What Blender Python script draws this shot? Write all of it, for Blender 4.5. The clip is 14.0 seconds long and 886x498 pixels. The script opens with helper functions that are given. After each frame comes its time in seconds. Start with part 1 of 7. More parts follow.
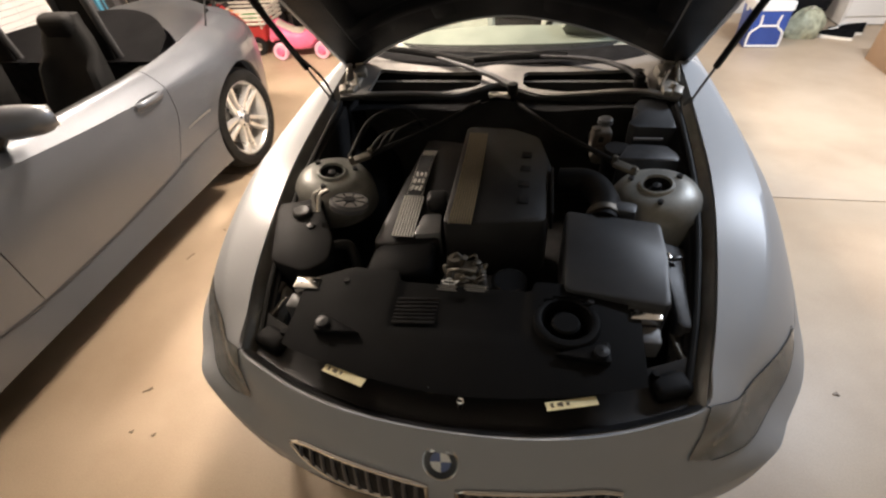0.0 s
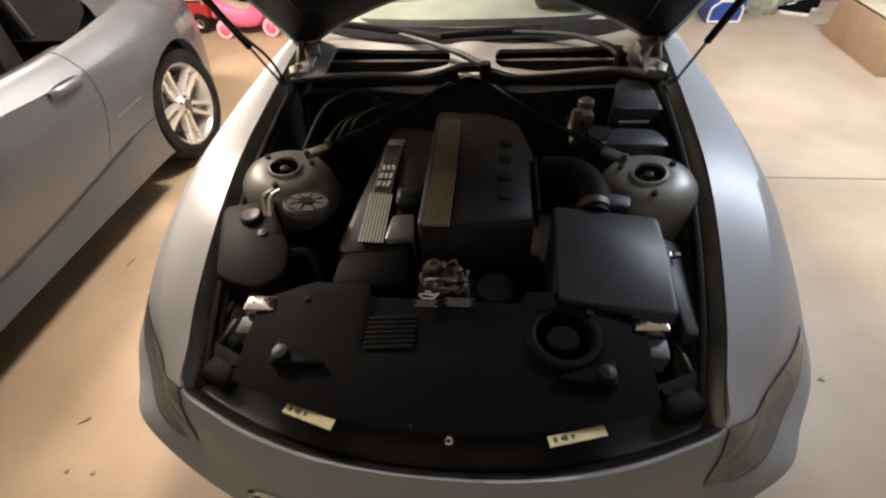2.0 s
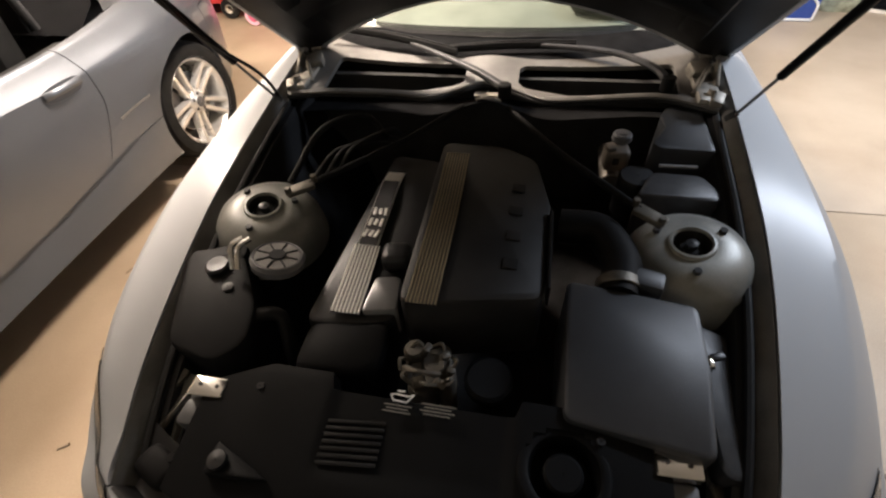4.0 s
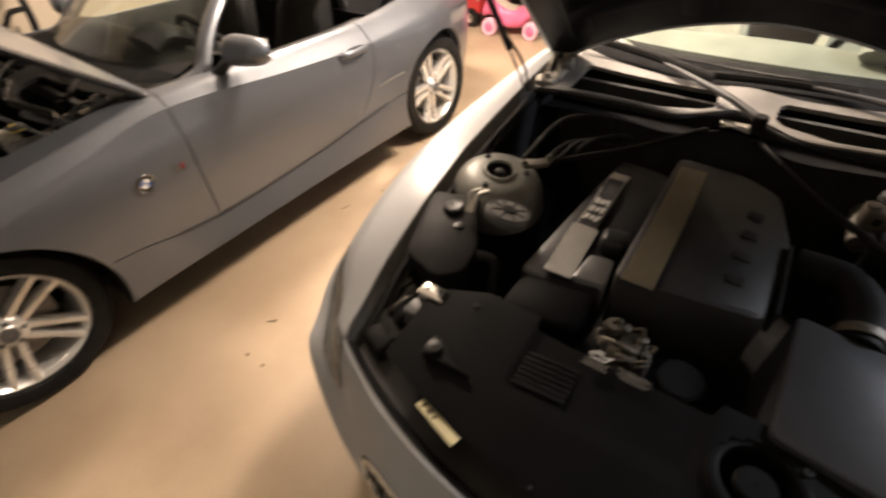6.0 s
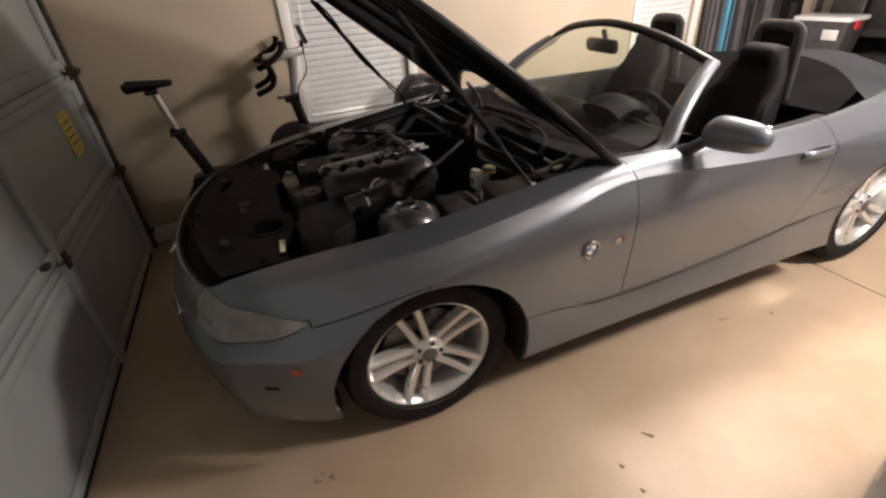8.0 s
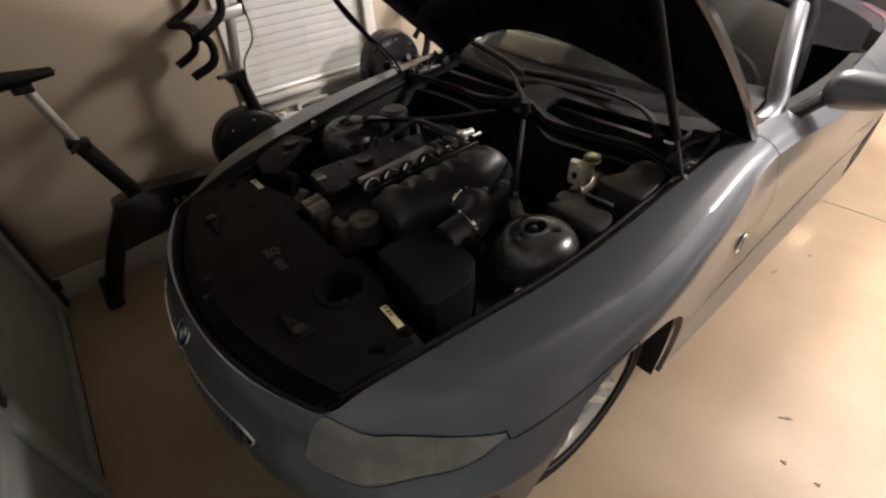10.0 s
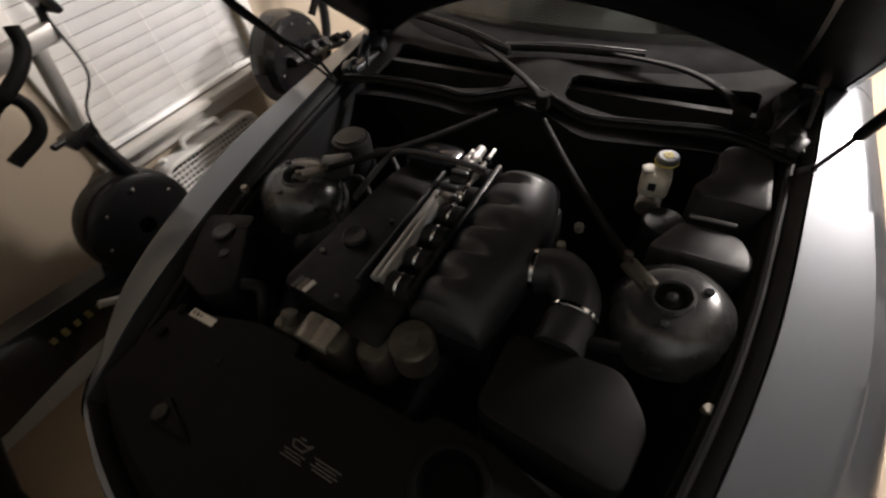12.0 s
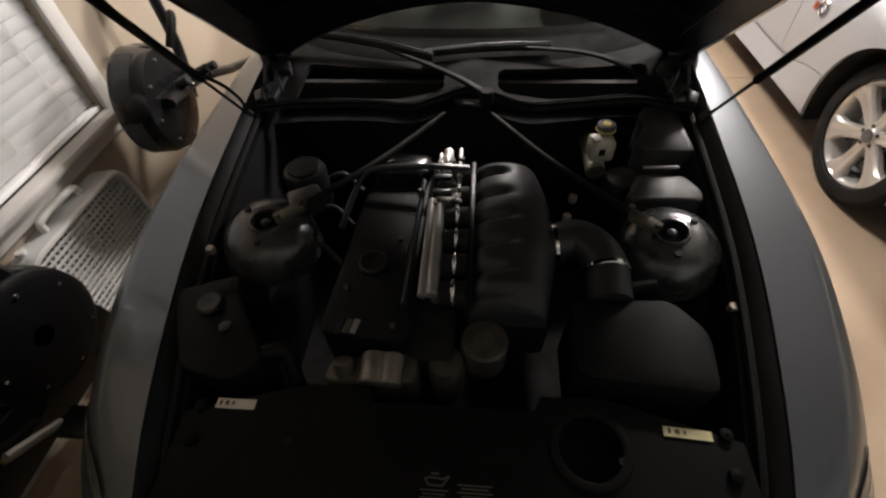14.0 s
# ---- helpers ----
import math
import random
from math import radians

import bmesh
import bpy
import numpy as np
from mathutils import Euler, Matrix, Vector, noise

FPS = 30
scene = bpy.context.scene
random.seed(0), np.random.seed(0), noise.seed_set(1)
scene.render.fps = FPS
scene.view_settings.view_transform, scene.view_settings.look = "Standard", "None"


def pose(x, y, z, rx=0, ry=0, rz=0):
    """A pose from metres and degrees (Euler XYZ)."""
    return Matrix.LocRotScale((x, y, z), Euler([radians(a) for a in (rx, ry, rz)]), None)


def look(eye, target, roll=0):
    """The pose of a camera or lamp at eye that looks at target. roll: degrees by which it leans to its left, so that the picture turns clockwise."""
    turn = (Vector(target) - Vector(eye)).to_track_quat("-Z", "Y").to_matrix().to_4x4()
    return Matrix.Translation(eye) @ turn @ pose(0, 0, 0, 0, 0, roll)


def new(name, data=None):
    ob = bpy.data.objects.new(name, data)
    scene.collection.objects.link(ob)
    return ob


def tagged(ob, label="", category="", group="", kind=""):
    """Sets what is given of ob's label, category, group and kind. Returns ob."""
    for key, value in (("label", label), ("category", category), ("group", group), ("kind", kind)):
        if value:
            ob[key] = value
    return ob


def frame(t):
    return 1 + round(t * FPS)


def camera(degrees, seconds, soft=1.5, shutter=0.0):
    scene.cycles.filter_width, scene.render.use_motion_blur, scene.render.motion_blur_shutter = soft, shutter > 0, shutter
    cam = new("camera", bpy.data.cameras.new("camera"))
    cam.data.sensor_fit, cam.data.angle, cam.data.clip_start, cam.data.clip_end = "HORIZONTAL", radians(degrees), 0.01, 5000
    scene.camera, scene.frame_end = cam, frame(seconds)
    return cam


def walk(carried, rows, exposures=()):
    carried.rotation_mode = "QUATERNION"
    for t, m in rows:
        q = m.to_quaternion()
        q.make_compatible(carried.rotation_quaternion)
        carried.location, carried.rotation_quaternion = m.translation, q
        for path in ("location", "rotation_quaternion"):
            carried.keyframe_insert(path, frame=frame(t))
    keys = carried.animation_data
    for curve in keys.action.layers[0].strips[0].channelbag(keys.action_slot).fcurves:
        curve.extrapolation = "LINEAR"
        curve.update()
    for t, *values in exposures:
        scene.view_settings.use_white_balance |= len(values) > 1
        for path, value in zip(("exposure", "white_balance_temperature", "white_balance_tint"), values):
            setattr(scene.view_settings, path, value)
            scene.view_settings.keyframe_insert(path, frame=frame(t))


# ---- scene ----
# ---- camera ----
cam = camera(90.0, 14.0, 2.3, 0.4)
PATH = [
    (0, (0.38, 0.112, 1.609), (0.013, 1.546, 0.263), -5.7),
    (0.5, (0.216, 0.06, 1.608), (-0.001, 1.543, 0.283), -2.8),
    (1, (0.177, 0.043, 1.606), (0.009, 1.514, 0.262), -2.5),
    (1.5, (0.215, 0.104, 1.596), (0.058, 1.522, 0.195), -2.9),
    (2, (0.327, 0.259, 1.549), (0.116, 1.659, 0.136), -4.0),
    (2.5, (0.344, 0.342, 1.553), (0.082, 1.712, 0.12), -5.4),
    (5, (0.399, 0.606, 1.533), (-0.099, 1.889, 0.082), -3.6),
    (5.5, (0.358, 0.549, 1.52), (-0.321, 1.779, 0.097), -4.2),
    (6, (0.267, 0.308, 1.538), (-0.651, 1.466, 0.191), -3.8),
    (6.5, (0.108, -0.025, 1.569), (-1.026, 0.984, 0.267), -3.0),
    (7, (0.01, -0.087, 1.517), (-1.39, 0.717, 0.335), -3.8),
    (7.5, (-0.252, -0.098, 1.502), (-1.815, 0.513, 0.414), -4.5),
    (8, (-0.451, -0.207, 1.522), (-2.037, 0.398, 0.464), -4.2),
    (8.5, (-0.702, -0.401, 1.536), (-2.248, 0.272, 0.461), -3.7),
    (11, (-1.553, -0.611, 1.564), (-2.601, 0.421, 0.208), -6.1),
    (11.5, (-1.735, -0.503, 1.529), (-2.753, 0.536, 0.157), -9.2),
    (12, (-1.938, -0.423, 1.562), (-2.728, 0.657, 0.075), -9.4),
    (12.5, (-2.185, -0.51, 1.576), (-2.707, 0.684, 0.059), -6.8),
    (13, (-2.301, -0.55, 1.591), (-2.63, 0.705, 0.069), -4.9),
    (13.5, (-2.324, -0.564, 1.599), (-2.545, 0.734, 0.094), -4.1),
    (14, (-2.328, -0.559, 1.598), (-2.473, 0.744, 0.087), -3.1),
]
EXPOSURES = ((0, 0.44, 6230, 14), (1, 0.34, 6150, 14), (2.5, 0.26, 6150, 14), (5, 0.34, 6200, 14), (5.5, 0.44, 6450, 15), (6.0, 0.52, 6600, 16), (6.5, 0.48, 6650, 17), (7.2, 0.36, 6250, 15), (7.6, 0.26, 6000, 15), (8.5, 0.22, 5600, 14), (11, 0.5, 5750, 13), (11.5, 0.48, 5680, 13), (12, 0.56, 5600, 13), (13, 0.42, 5560, 13), (14, 0.28, 5530, 12))
walk(cam, [(t, look(eye, target, roll)) for t, eye, target, roll in PATH], EXPOSURES)

# ---- world and lamps ----
world = bpy.data.worlds.new("world")
world.use_nodes = True
scene.world = world
world.node_tree.nodes["Background"].inputs[0].default_value = (0.02, 0.025, 0.035, 1)
world.node_tree.nodes["Background"].inputs[1].default_value = 0.3


def bulb(name, place, radius, watts, colour):
    data = bpy.data.lights.new(name, "POINT")
    data.shadow_soft_size, data.energy, data.color = radius, watts, colour
    ob = new(name, data)
    ob.location = place
    return ob


def tube_lamp(name, place, size, watts, colour):
    data = bpy.data.lights.new(name, "AREA")
    data.shape, data.energy, data.color = "RECTANGLE", watts, colour
    data.size, data.size_y = size
    ob = new(name, data)
    ob.location = place
    return ob


for x, watts in ((-2.15, 240), (-0.45, 275)):
    bulb("ceiling_lamp", (x, 2.66, 2.34), 0.2, watts, (1.0, 0.84, 0.66))
tube_lamp("shop_lamp", (2.75, 2.9, 2.50), (1.2, 0.25), 100, (0.84, 0.92, 1.0))


# ---- materials ----
def mat(name, base, rough=0.5, metal=0.0, spots=0.12, scale=6.0, grain=0.0, grain_scale=180.0, coat=0.0, second=None, bump=0.0, spec=0.5, coat_rough=0.06):
    """A surface whose colour wanders at two scales, with fine relief."""
    m = bpy.data.materials.new(name)
    m.use_nodes = True
    nt = m.node_tree
    n, l = nt.nodes, nt.links
    b = n["Principled BSDF"]
    b.inputs["Roughness"].default_value = rough
    b.inputs["Metallic"].default_value = metal
    b.inputs["Coat Weight"].default_value = coat
    b.inputs["Coat Roughness"].default_value = coat_rough
    b.inputs["Specular IOR Level"].default_value = spec
    tex = n.new("ShaderNodeTexCoord")
    big = n.new("ShaderNodeTexNoise")
    big.inputs["Scale"].default_value, big.inputs["Detail"].default_value = scale, 6
    fine = n.new("ShaderNodeTexNoise")
    fine.inputs["Scale"].default_value, fine.inputs["Detail"].default_value = grain_scale, 2
    l.new(tex.outputs["Object"], big.inputs["Vector"])
    l.new(tex.outputs["Object"], fine.inputs["Vector"])
    ramp = n.new("ShaderNodeMapRange")
    ramp.interpolation_type = "SMOOTHSTEP"
    ramp.inputs[1].default_value, ramp.inputs[2].default_value = 0.25, 0.8
    l.new(big.outputs["Fac"], ramp.inputs[0])
    mix = n.new("ShaderNodeMix")
    mix.data_type = "RGBA"
    dark = second or tuple(c * (1 - 2 * spots) for c in base)
    mix.inputs["A"].default_value = (*[min(1, c * (1 + spots * 0.5)) for c in base], 1)
    mix.inputs["B"].default_value = (*dark, 1)
    l.new(ramp.outputs[0], mix.inputs["Factor"])
    out = mix.outputs["Result"]
    if grain:
        g = n.new("ShaderNodeMix")
        g.data_type, g.blend_type = "RGBA", "MULTIPLY"
        g.inputs["Factor"].default_value = grain
        l.new(out, g.inputs["A"])
        l.new(fine.outputs["Fac"], g.inputs["B"])
        out = g.outputs["Result"]
    l.new(out, b.inputs["Base Color"])
    rr = n.new("ShaderNodeMapRange")
    rr.inputs[3].default_value, rr.inputs[4].default_value = rough * 0.85, min(1, rough * 1.2)
    l.new(big.outputs["Fac"], rr.inputs[0])
    l.new(rr.outputs[0], b.inputs["Roughness"])
    if bump:
        bp = n.new("ShaderNodeBump")
        bp.inputs["Strength"].default_value, bp.inputs["Distance"].default_value = bump, 0.002
        l.new(fine.outputs["Fac"], bp.inputs["Height"])
        l.new(bp.outputs["Normal"], b.inputs["Normal"])
    return m


def glass(name, tint, rough=0.0, haze=0.0):
    """Thin clear sheet: mostly see-through, with mirror gloss at grazing angles; haze clouds it."""
    m = bpy.data.materials.new(name)
    m.use_nodes = True
    nt = m.node_tree
    n, l = nt.nodes, nt.links
    n.remove(n["Principled BSDF"])
    clear = n.new("ShaderNodeBsdfTransparent")
    clear.inputs[0].default_value = (*tint, 1)
    gloss = n.new("ShaderNodeBsdfGlossy")
    gloss.inputs["Roughness"].default_value = rough
    fres = n.new("ShaderNodeFresnel")
    fres.inputs[0].default_value = 1.5
    mix = n.new("ShaderNodeMixShader")
    l.new(fres.outputs[0], mix.inputs[0])
    body = clear.outputs[0]
    if haze:
        milk = n.new("ShaderNodeBsdfDiffuse")
        milk.inputs[0].default_value = (*tint, 1)
        cloud = n.new("ShaderNodeMixShader")
        cloud.inputs[0].default_value = haze
        l.new(body, cloud.inputs[1])
        l.new(milk.outputs[0], cloud.inputs[2])
        body = cloud.outputs[0]
    l.new(body, mix.inputs[1])
    l.new(gloss.outputs[0], mix.inputs[2])
    l.new(mix.outputs[0], n["Material Output"].inputs[0])
    return m


SILVER = mat("silver_paint", (0.375, 0.386, 0.400), 0.6, 0.08, 0.02, 1.2, 0.06, 1400, coat=0.2, coat_rough=0.2, spec=0.3)
GREY = mat("grey_blue_paint", (0.128, 0.141, 0.163), 0.38, 0.55, 0.02, 1.2, 0.08, 1400, coat=0.6, coat_rough=0.08)
PRIMER = mat("painted_inner_steel", (0.30, 0.30, 0.275), 0.42, 0.25, 0.22, 9, 0.3, 260, bump=0.1)
TOWERSTEEL = mat("scuffed_tower_paint", (0.15, 0.152, 0.155), 0.26, 0.6, 0.42, 14, 0.3, 260)
DARKSTEEL = mat("dark_inner_steel", (0.045, 0.047, 0.05), 0.34, 0.3, 0.2, 9, 0.2, 260)
HOOP = mat("satin_grey_metal", (0.26, 0.26, 0.265), 0.34, 0.5, 0.1, 12, 0.1, 300)
DARKHOOP = mat("dark_satin_metal", (0.09, 0.09, 0.092), 0.4, 0.4, 0.1, 12, 0.1, 300)
PLASTIC = mat("black_plastic", (0.012, 0.012, 0.013), 0.40, 0, 0.2, 14, 0.35, 500, bump=0.12, spec=0.4)
SHROUD = mat("grained_black_plastic", (0.0048, 0.0050, 0.0055), 0.55, 0, 0.2, 8, 0.4, 420, bump=0.2, spec=0.09)
MATTBLACK = mat("matt_black_plastic", (0.0085, 0.0082, 0.0084), 0.6, 0, 0.2, 8, 0.4, 420, bump=0.2, spec=0.12)
DUSTY = mat("dusty_brown_plastic", (0.15, 0.125, 0.10), 0.6, 0, 0.25, 20, 0.3, 300)
BOXGREY = mat("charcoal_plastic", (0.034, 0.036, 0.040), 0.45, 0, 0.15, 10, 0.3, 420, bump=0.15, spec=0.5)
PIT = mat("bay_black", (0.020, 0.0195, 0.0195), 0.7, 0, 0.3, 20, 0.2, 200, spec=0.25)
RUBBER = mat("tyre_rubber", (0.010, 0.010, 0.010), 0.75, 0, 0.2, 18, 0.3, 300, bump=0.3, spec=0.25)
SEAL = mat("seal_rubber", (0.011, 0.011, 0.011), 0.6, 0, 0.2, 25, spec=0.25)
ALLOY = mat("alloy", (0.78, 0.775, 0.76), 0.28, 0.65, 0.06, 10, 0.1, 500)
ALLOYDULL = mat("dull_alloy", (0.55, 0.54, 0.52), 0.4, 0.6, 0.08, 10, 0.1, 500)
CAST = mat("cast_aluminium", (0.42, 0.39, 0.34), 0.5, 0.7, 0.25, 22, 0.4, 220, bump=0.4)
CHROME = mat("chrome", (0.82, 0.82, 0.80), 0.14, 1.0, 0.05, 20)
STRIPE = mat("ribbed_silver_trim", (0.85, 0.84, 0.80), 0.32, 0.25, 0.06, 10)
BRONZE = mat("ribbed_bronze_trim", (0.40, 0.35, 0.25), 0.36, 0.6, 0.08, 10)
DISC = mat("brake_disc", (0.20, 0.19, 0.18), 0.4, 0.8, 0.2, 20)
LEATHER = mat("black_leather", (0.008, 0.008, 0.008), 0.66, 0, 0.2, 7, 0.2, 300, bump=0.3, spec=0.12)
PALELEATHER = mat("grey_leather", (0.34, 0.345, 0.31), 0.5, 0, 0.15, 5, 0.2, 300, bump=0.3)
PALEDASH = mat("grey_dashboard_plastic", (0.22, 0.227, 0.20), 0.6, 0, 0.12, 7, 0.2, 400, bump=0.2)
DASH = mat("dashboard_plastic", (0.016, 0.016, 0.016), 0.65, 0, 0.15, 9, 0.2, 400, bump=0.3, spec=0.15)
SCREEN = glass("windscreen_glass", (0.76, 0.84, 0.76))
LENS = glass("headlight_glass", (0.80, 0.80, 0.77), 0.05, 0.24)
BOWL = mat("lamp_bowl", (0.27, 0.26, 0.24), 0.25, 0.4, 0.75, 16, 0.3, 60)
AMBER = mat("amber_lens", (0.42, 0.07, 0.02), 0.2, 0, 0.1, 20, coat=0.5)
RED = mat("red_lens", (0.38, 0.035, 0.03), 0.2, 0, 0.1, 20, coat=0.5)
MIRROR = mat("mirror_glass", (0.9, 0.9, 0.9), 0.03, 1.0, 0.0)
STICKER = mat("cream_sticker", (0.74, 0.67, 0.40), 0.55, 0, 0.1, 40)
PALESTICKER = mat("pale_sticker", (0.72, 0.69, 0.60), 0.55, 0, 0.08, 40)
INK = mat("printed_ink", (0.10, 0.08, 0.05), 0.6)
WHITEINK = mat("white_print", (0.62, 0.62, 0.60), 0.5)
BLUEENAMEL = mat("blue_enamel", (0.10, 0.14, 0.30), 0.25, 0, 0.05, coat=0.5)
WHITEENAMEL = mat("white_enamel", (0.78, 0.78, 0.76), 0.25, 0, 0.05, coat=0.5)
FLUID = mat("yellowed_plastic", (0.58, 0.55, 0.47), 0.45, 0, 0.25, 25)
FLOORMAT = mat("coated_concrete", (0.525, 0.415, 0.295), 0.46, 0, 0.10, 1.9, 0.22, 160, second=(0.42, 0.315, 0.212), bump=0.08)
STAIN = mat("floor_stain", (0.27, 0.21, 0.15), 0.6, 0, 0.2, 40)
WALL = mat("beige_wall_paint", (0.45, 0.38, 0.288), 0.75, 0, 0.05, 1.2, 0.12, 220, bump=0.25)
CEIL = mat("ceiling_paint", (0.36, 0.34, 0.31), 0.85, 0, 0.04, 1.5, 0.1, 150, bump=0.3)
TRIM = mat("white_trim_paint", (0.76, 0.74, 0.70), 0.45, 0, 0.06, 3, 0.1, 200)
DOORMAT = mat("garage_door_enamel", (0.33, 0.362, 0.356), 0.48, 0.0, 0.08, 2.2, 0.15, 260, bump=0.2)
BLIND = mat("blind_slat", (0.95, 0.95, 0.94), 0.5, 0, 0.03, 4)
NIGHT = mat("night_glass", (0.02, 0.022, 0.03), 0.08)
STEEL = mat("galvanised_steel", (0.40, 0.39, 0.37), 0.45, 0.85, 0.2, 30, 0.2, 300)
TRACKDARK = mat("greased_track", (0.07, 0.06, 0.045), 0.5, 0.6, 0.3, 25)
YELLOW = mat("yellow_warning_label", (0.62, 0.52, 0.10), 0.55, 0, 0.1, 30)
BIKEBLACK = mat("satin_black_enamel", (0.008, 0.008, 0.009), 0.34, 0, 0.15, 12, spec=0.35)
GLOSSBLACK = mat("gloss_black", (0.010, 0.010, 0.011), 0.16, 0, 0.15, 12, coat=0.3)
DARKGREY = mat("dark_grey_plastic", (0.10, 0.10, 0.105), 0.45, 0, 0.15, 12, 0.2, 300)
FANWHITE = mat("fan_white_plastic", (0.90, 0.90, 0.88), 0.42, 0, 0.06, 8)
FANGREY = mat("fan_grey_plastic", (0.78, 0.79, 0.80), 0.42, 0, 0.06, 8)
PINK = mat("pink_plastic", (0.80, 0.16, 0.30), 0.35, 0, 0.1, 9)
PALEPINK = mat("pale_pink_plastic", (0.85, 0.48, 0.58), 0.4, 0, 0.08, 9)
CREAM = mat("cream_plastic", (0.74, 0.68, 0.58), 0.45, 0, 0.08, 9)
REDPAINT = mat("wagon_red", (0.52, 0.04, 0.04), 0.4, 0, 0.12, 9)
WOODWHITE = mat("whitewashed_wood", (0.70, 0.64, 0.54), 0.6, 0, 0.15, 14, 0.3, 120)
ORANGE = mat("orange_plastic", (0.80, 0.26, 0.04), 0.45, 0, 0.1, 12)
GREEN = mat("green_plastic", (0.10, 0.30, 0.10), 0.5, 0, 0.2, 18)
COOLERBLUE = mat("cooler_blue", (0.03, 0.07, 0.30), 0.4, 0, 0.1, 9)
CARD = mat("corrugated_card", (0.44, 0.30, 0.19), 0.8, 0, 0.08, 5, 0.2, 120, bump=0.3)
SACK = mat("pale_green_sack", (0.52, 0.52, 0.36), 0.6, 0, 0.3, 14, 0.3, 90, bump=0.4)
DARKCLOTH = mat("dark_cloth", (0.010, 0.010, 0.011), 0.85, 0, 0.12, 5, 0.3, 300, bump=0.2, spec=0.08)
SHELFDARK = mat("dark_shelf_steel", (0.035, 0.033, 0.032), 0.5, 0.3, 0.2, 9)
BLUETARP = mat("blue_board", (0.06, 0.24, 0.36), 0.5, 0, 0.15, 5)
GREYBIN = mat("grey_storage_plastic", (0.32, 0.33, 0.34), 0.5, 0, 0.1, 6)


# ---- mesh helpers ----
def spline(keys):
    """A smooth curve through (position, value) pairs."""
    xs = [k[0] for k in keys]
    vs = [k[1] for k in keys]

    def slope(i):
        a, b = max(i - 1, 0), min(i + 1, len(xs) - 1)
        return (vs[b] - vs[a]) / (xs[b] - xs[a])

    def at(x):
        x = min(max(x, xs[0]), xs[-1])
        i = 0
        while i < len(xs) - 2 and x > xs[i + 1]:
            i += 1
        h = xs[i + 1] - xs[i]
        t = (x - xs[i]) / h
        a, b = slope(i) * h, slope(i + 1) * h
        return (2 * t ** 3 - 3 * t * t + 1) * vs[i] + (t ** 3 - 2 * t * t + t) * a + (3 * t * t - 2 * t ** 3) * vs[i + 1] + (t ** 3 - t * t) * b
    return at


def smooth_path(pts, step=6):
    pts = [Vector(p) for p in pts]
    if len(pts) < 3:
        return pts
    curves = [spline(list(enumerate([p[k] for p in pts]))) for k in range(3)]
    n = (len(pts) - 1) * step
    return [Vector([c(i / step) for c in curves]) for i in range(n + 1)]


def box(bm, centre, size, bevel=0.0, turn=(0, 0, 0), seg=2):
    m = pose(*centre, *turn) @ Matrix.Diagonal((*size, 1))
    made = bmesh.ops.create_cube(bm, size=1.0, matrix=m)["verts"]
    if bevel:
        edges = list({e for v in made for e in v.link_edges})
        bmesh.ops.bevel(bm, geom=edges, offset=bevel, segments=seg, profile=0.5, affect="EDGES")


def lathe(bm, profile, m, seg=32, close=False):
    """Turns (radius, height) pairs round the z axis of m."""
    rings = []
    for r, h in profile:
        rings.append([bm.verts.new(m @ Vector((r * math.cos(2 * math.pi * i / seg), r * math.sin(2 * math.pi * i / seg), h))) for i in range(seg)])
    for a, b in zip(rings, rings[1:]):
        for i in range(seg):
            bm.faces.new((a[i], a[(i + 1) % seg], b[(i + 1) % seg], b[i]))
    if close:
        bm.faces.new(list(reversed(rings[0])))
        bm.faces.new(rings[-1])


def cyl(bm, a, b, r, r2=None, seg=20):
    a, b = Vector(a), Vector(b)
    m = Matrix.Translation(a) @ (b - a).to_track_quat("Z", "Y").to_matrix().to_4x4()
    h = (b - a).length
    r2 = r if r2 is None else r2
    e = min(0.003, 0.15 * min(r, r2), 0.2 * h)
    lathe(bm, [(r - e, 0), (r, e), (r2, h - e), (r2 - e, h)], m, seg, True)


def tube(bm, pts, r, seg=10, step=6, flat=1.0):
    pts = smooth_path(pts, step)
    radii = [r(i / (len(pts) - 1)) if callable(r) else r for i in range(len(pts))]
    rings, up = [], Vector((0, 0, 1))
    d0 = (pts[1] - pts[0]).normalized()
    if abs(d0.dot(up)) > 0.9:
        up = Vector((1, 0, 0))
    for i, p in enumerate(pts):
        d = (pts[min(i + 1, len(pts) - 1)] - pts[max(i - 1, 0)]).normalized()
        side = d.cross(up).normalized()
        up = side.cross(d).normalized()
        rings.append([bm.verts.new(p + radii[i] * (math.cos(a) * side + flat * math.sin(a) * up)) for a in [2 * math.pi * k / seg for k in range(seg)]])
    for a, b in zip(rings, rings[1:]):
        for k in range(seg):
            bm.faces.new((a[k], b[k], b[(k + 1) % seg], a[(k + 1) % seg]))
    bm.faces.new(rings[0])
    bm.faces.new(list(reversed(rings[-1])))


def sheet(bm, rows, thick=0.0):
    """A skin over rows of points; thick gives it a second side below."""
    g = [[bm.verts.new(p) for p in row] for row in rows]
    faces = []
    for a, b in zip(g, g[1:]):
        for i in range(len(a) - 1):
            faces.append(bm.faces.new((a[i], a[i + 1], b[i + 1], b[i])))
    if thick:
        bmesh.ops.solidify(bm, geom=faces, thickness=thick)
    return g


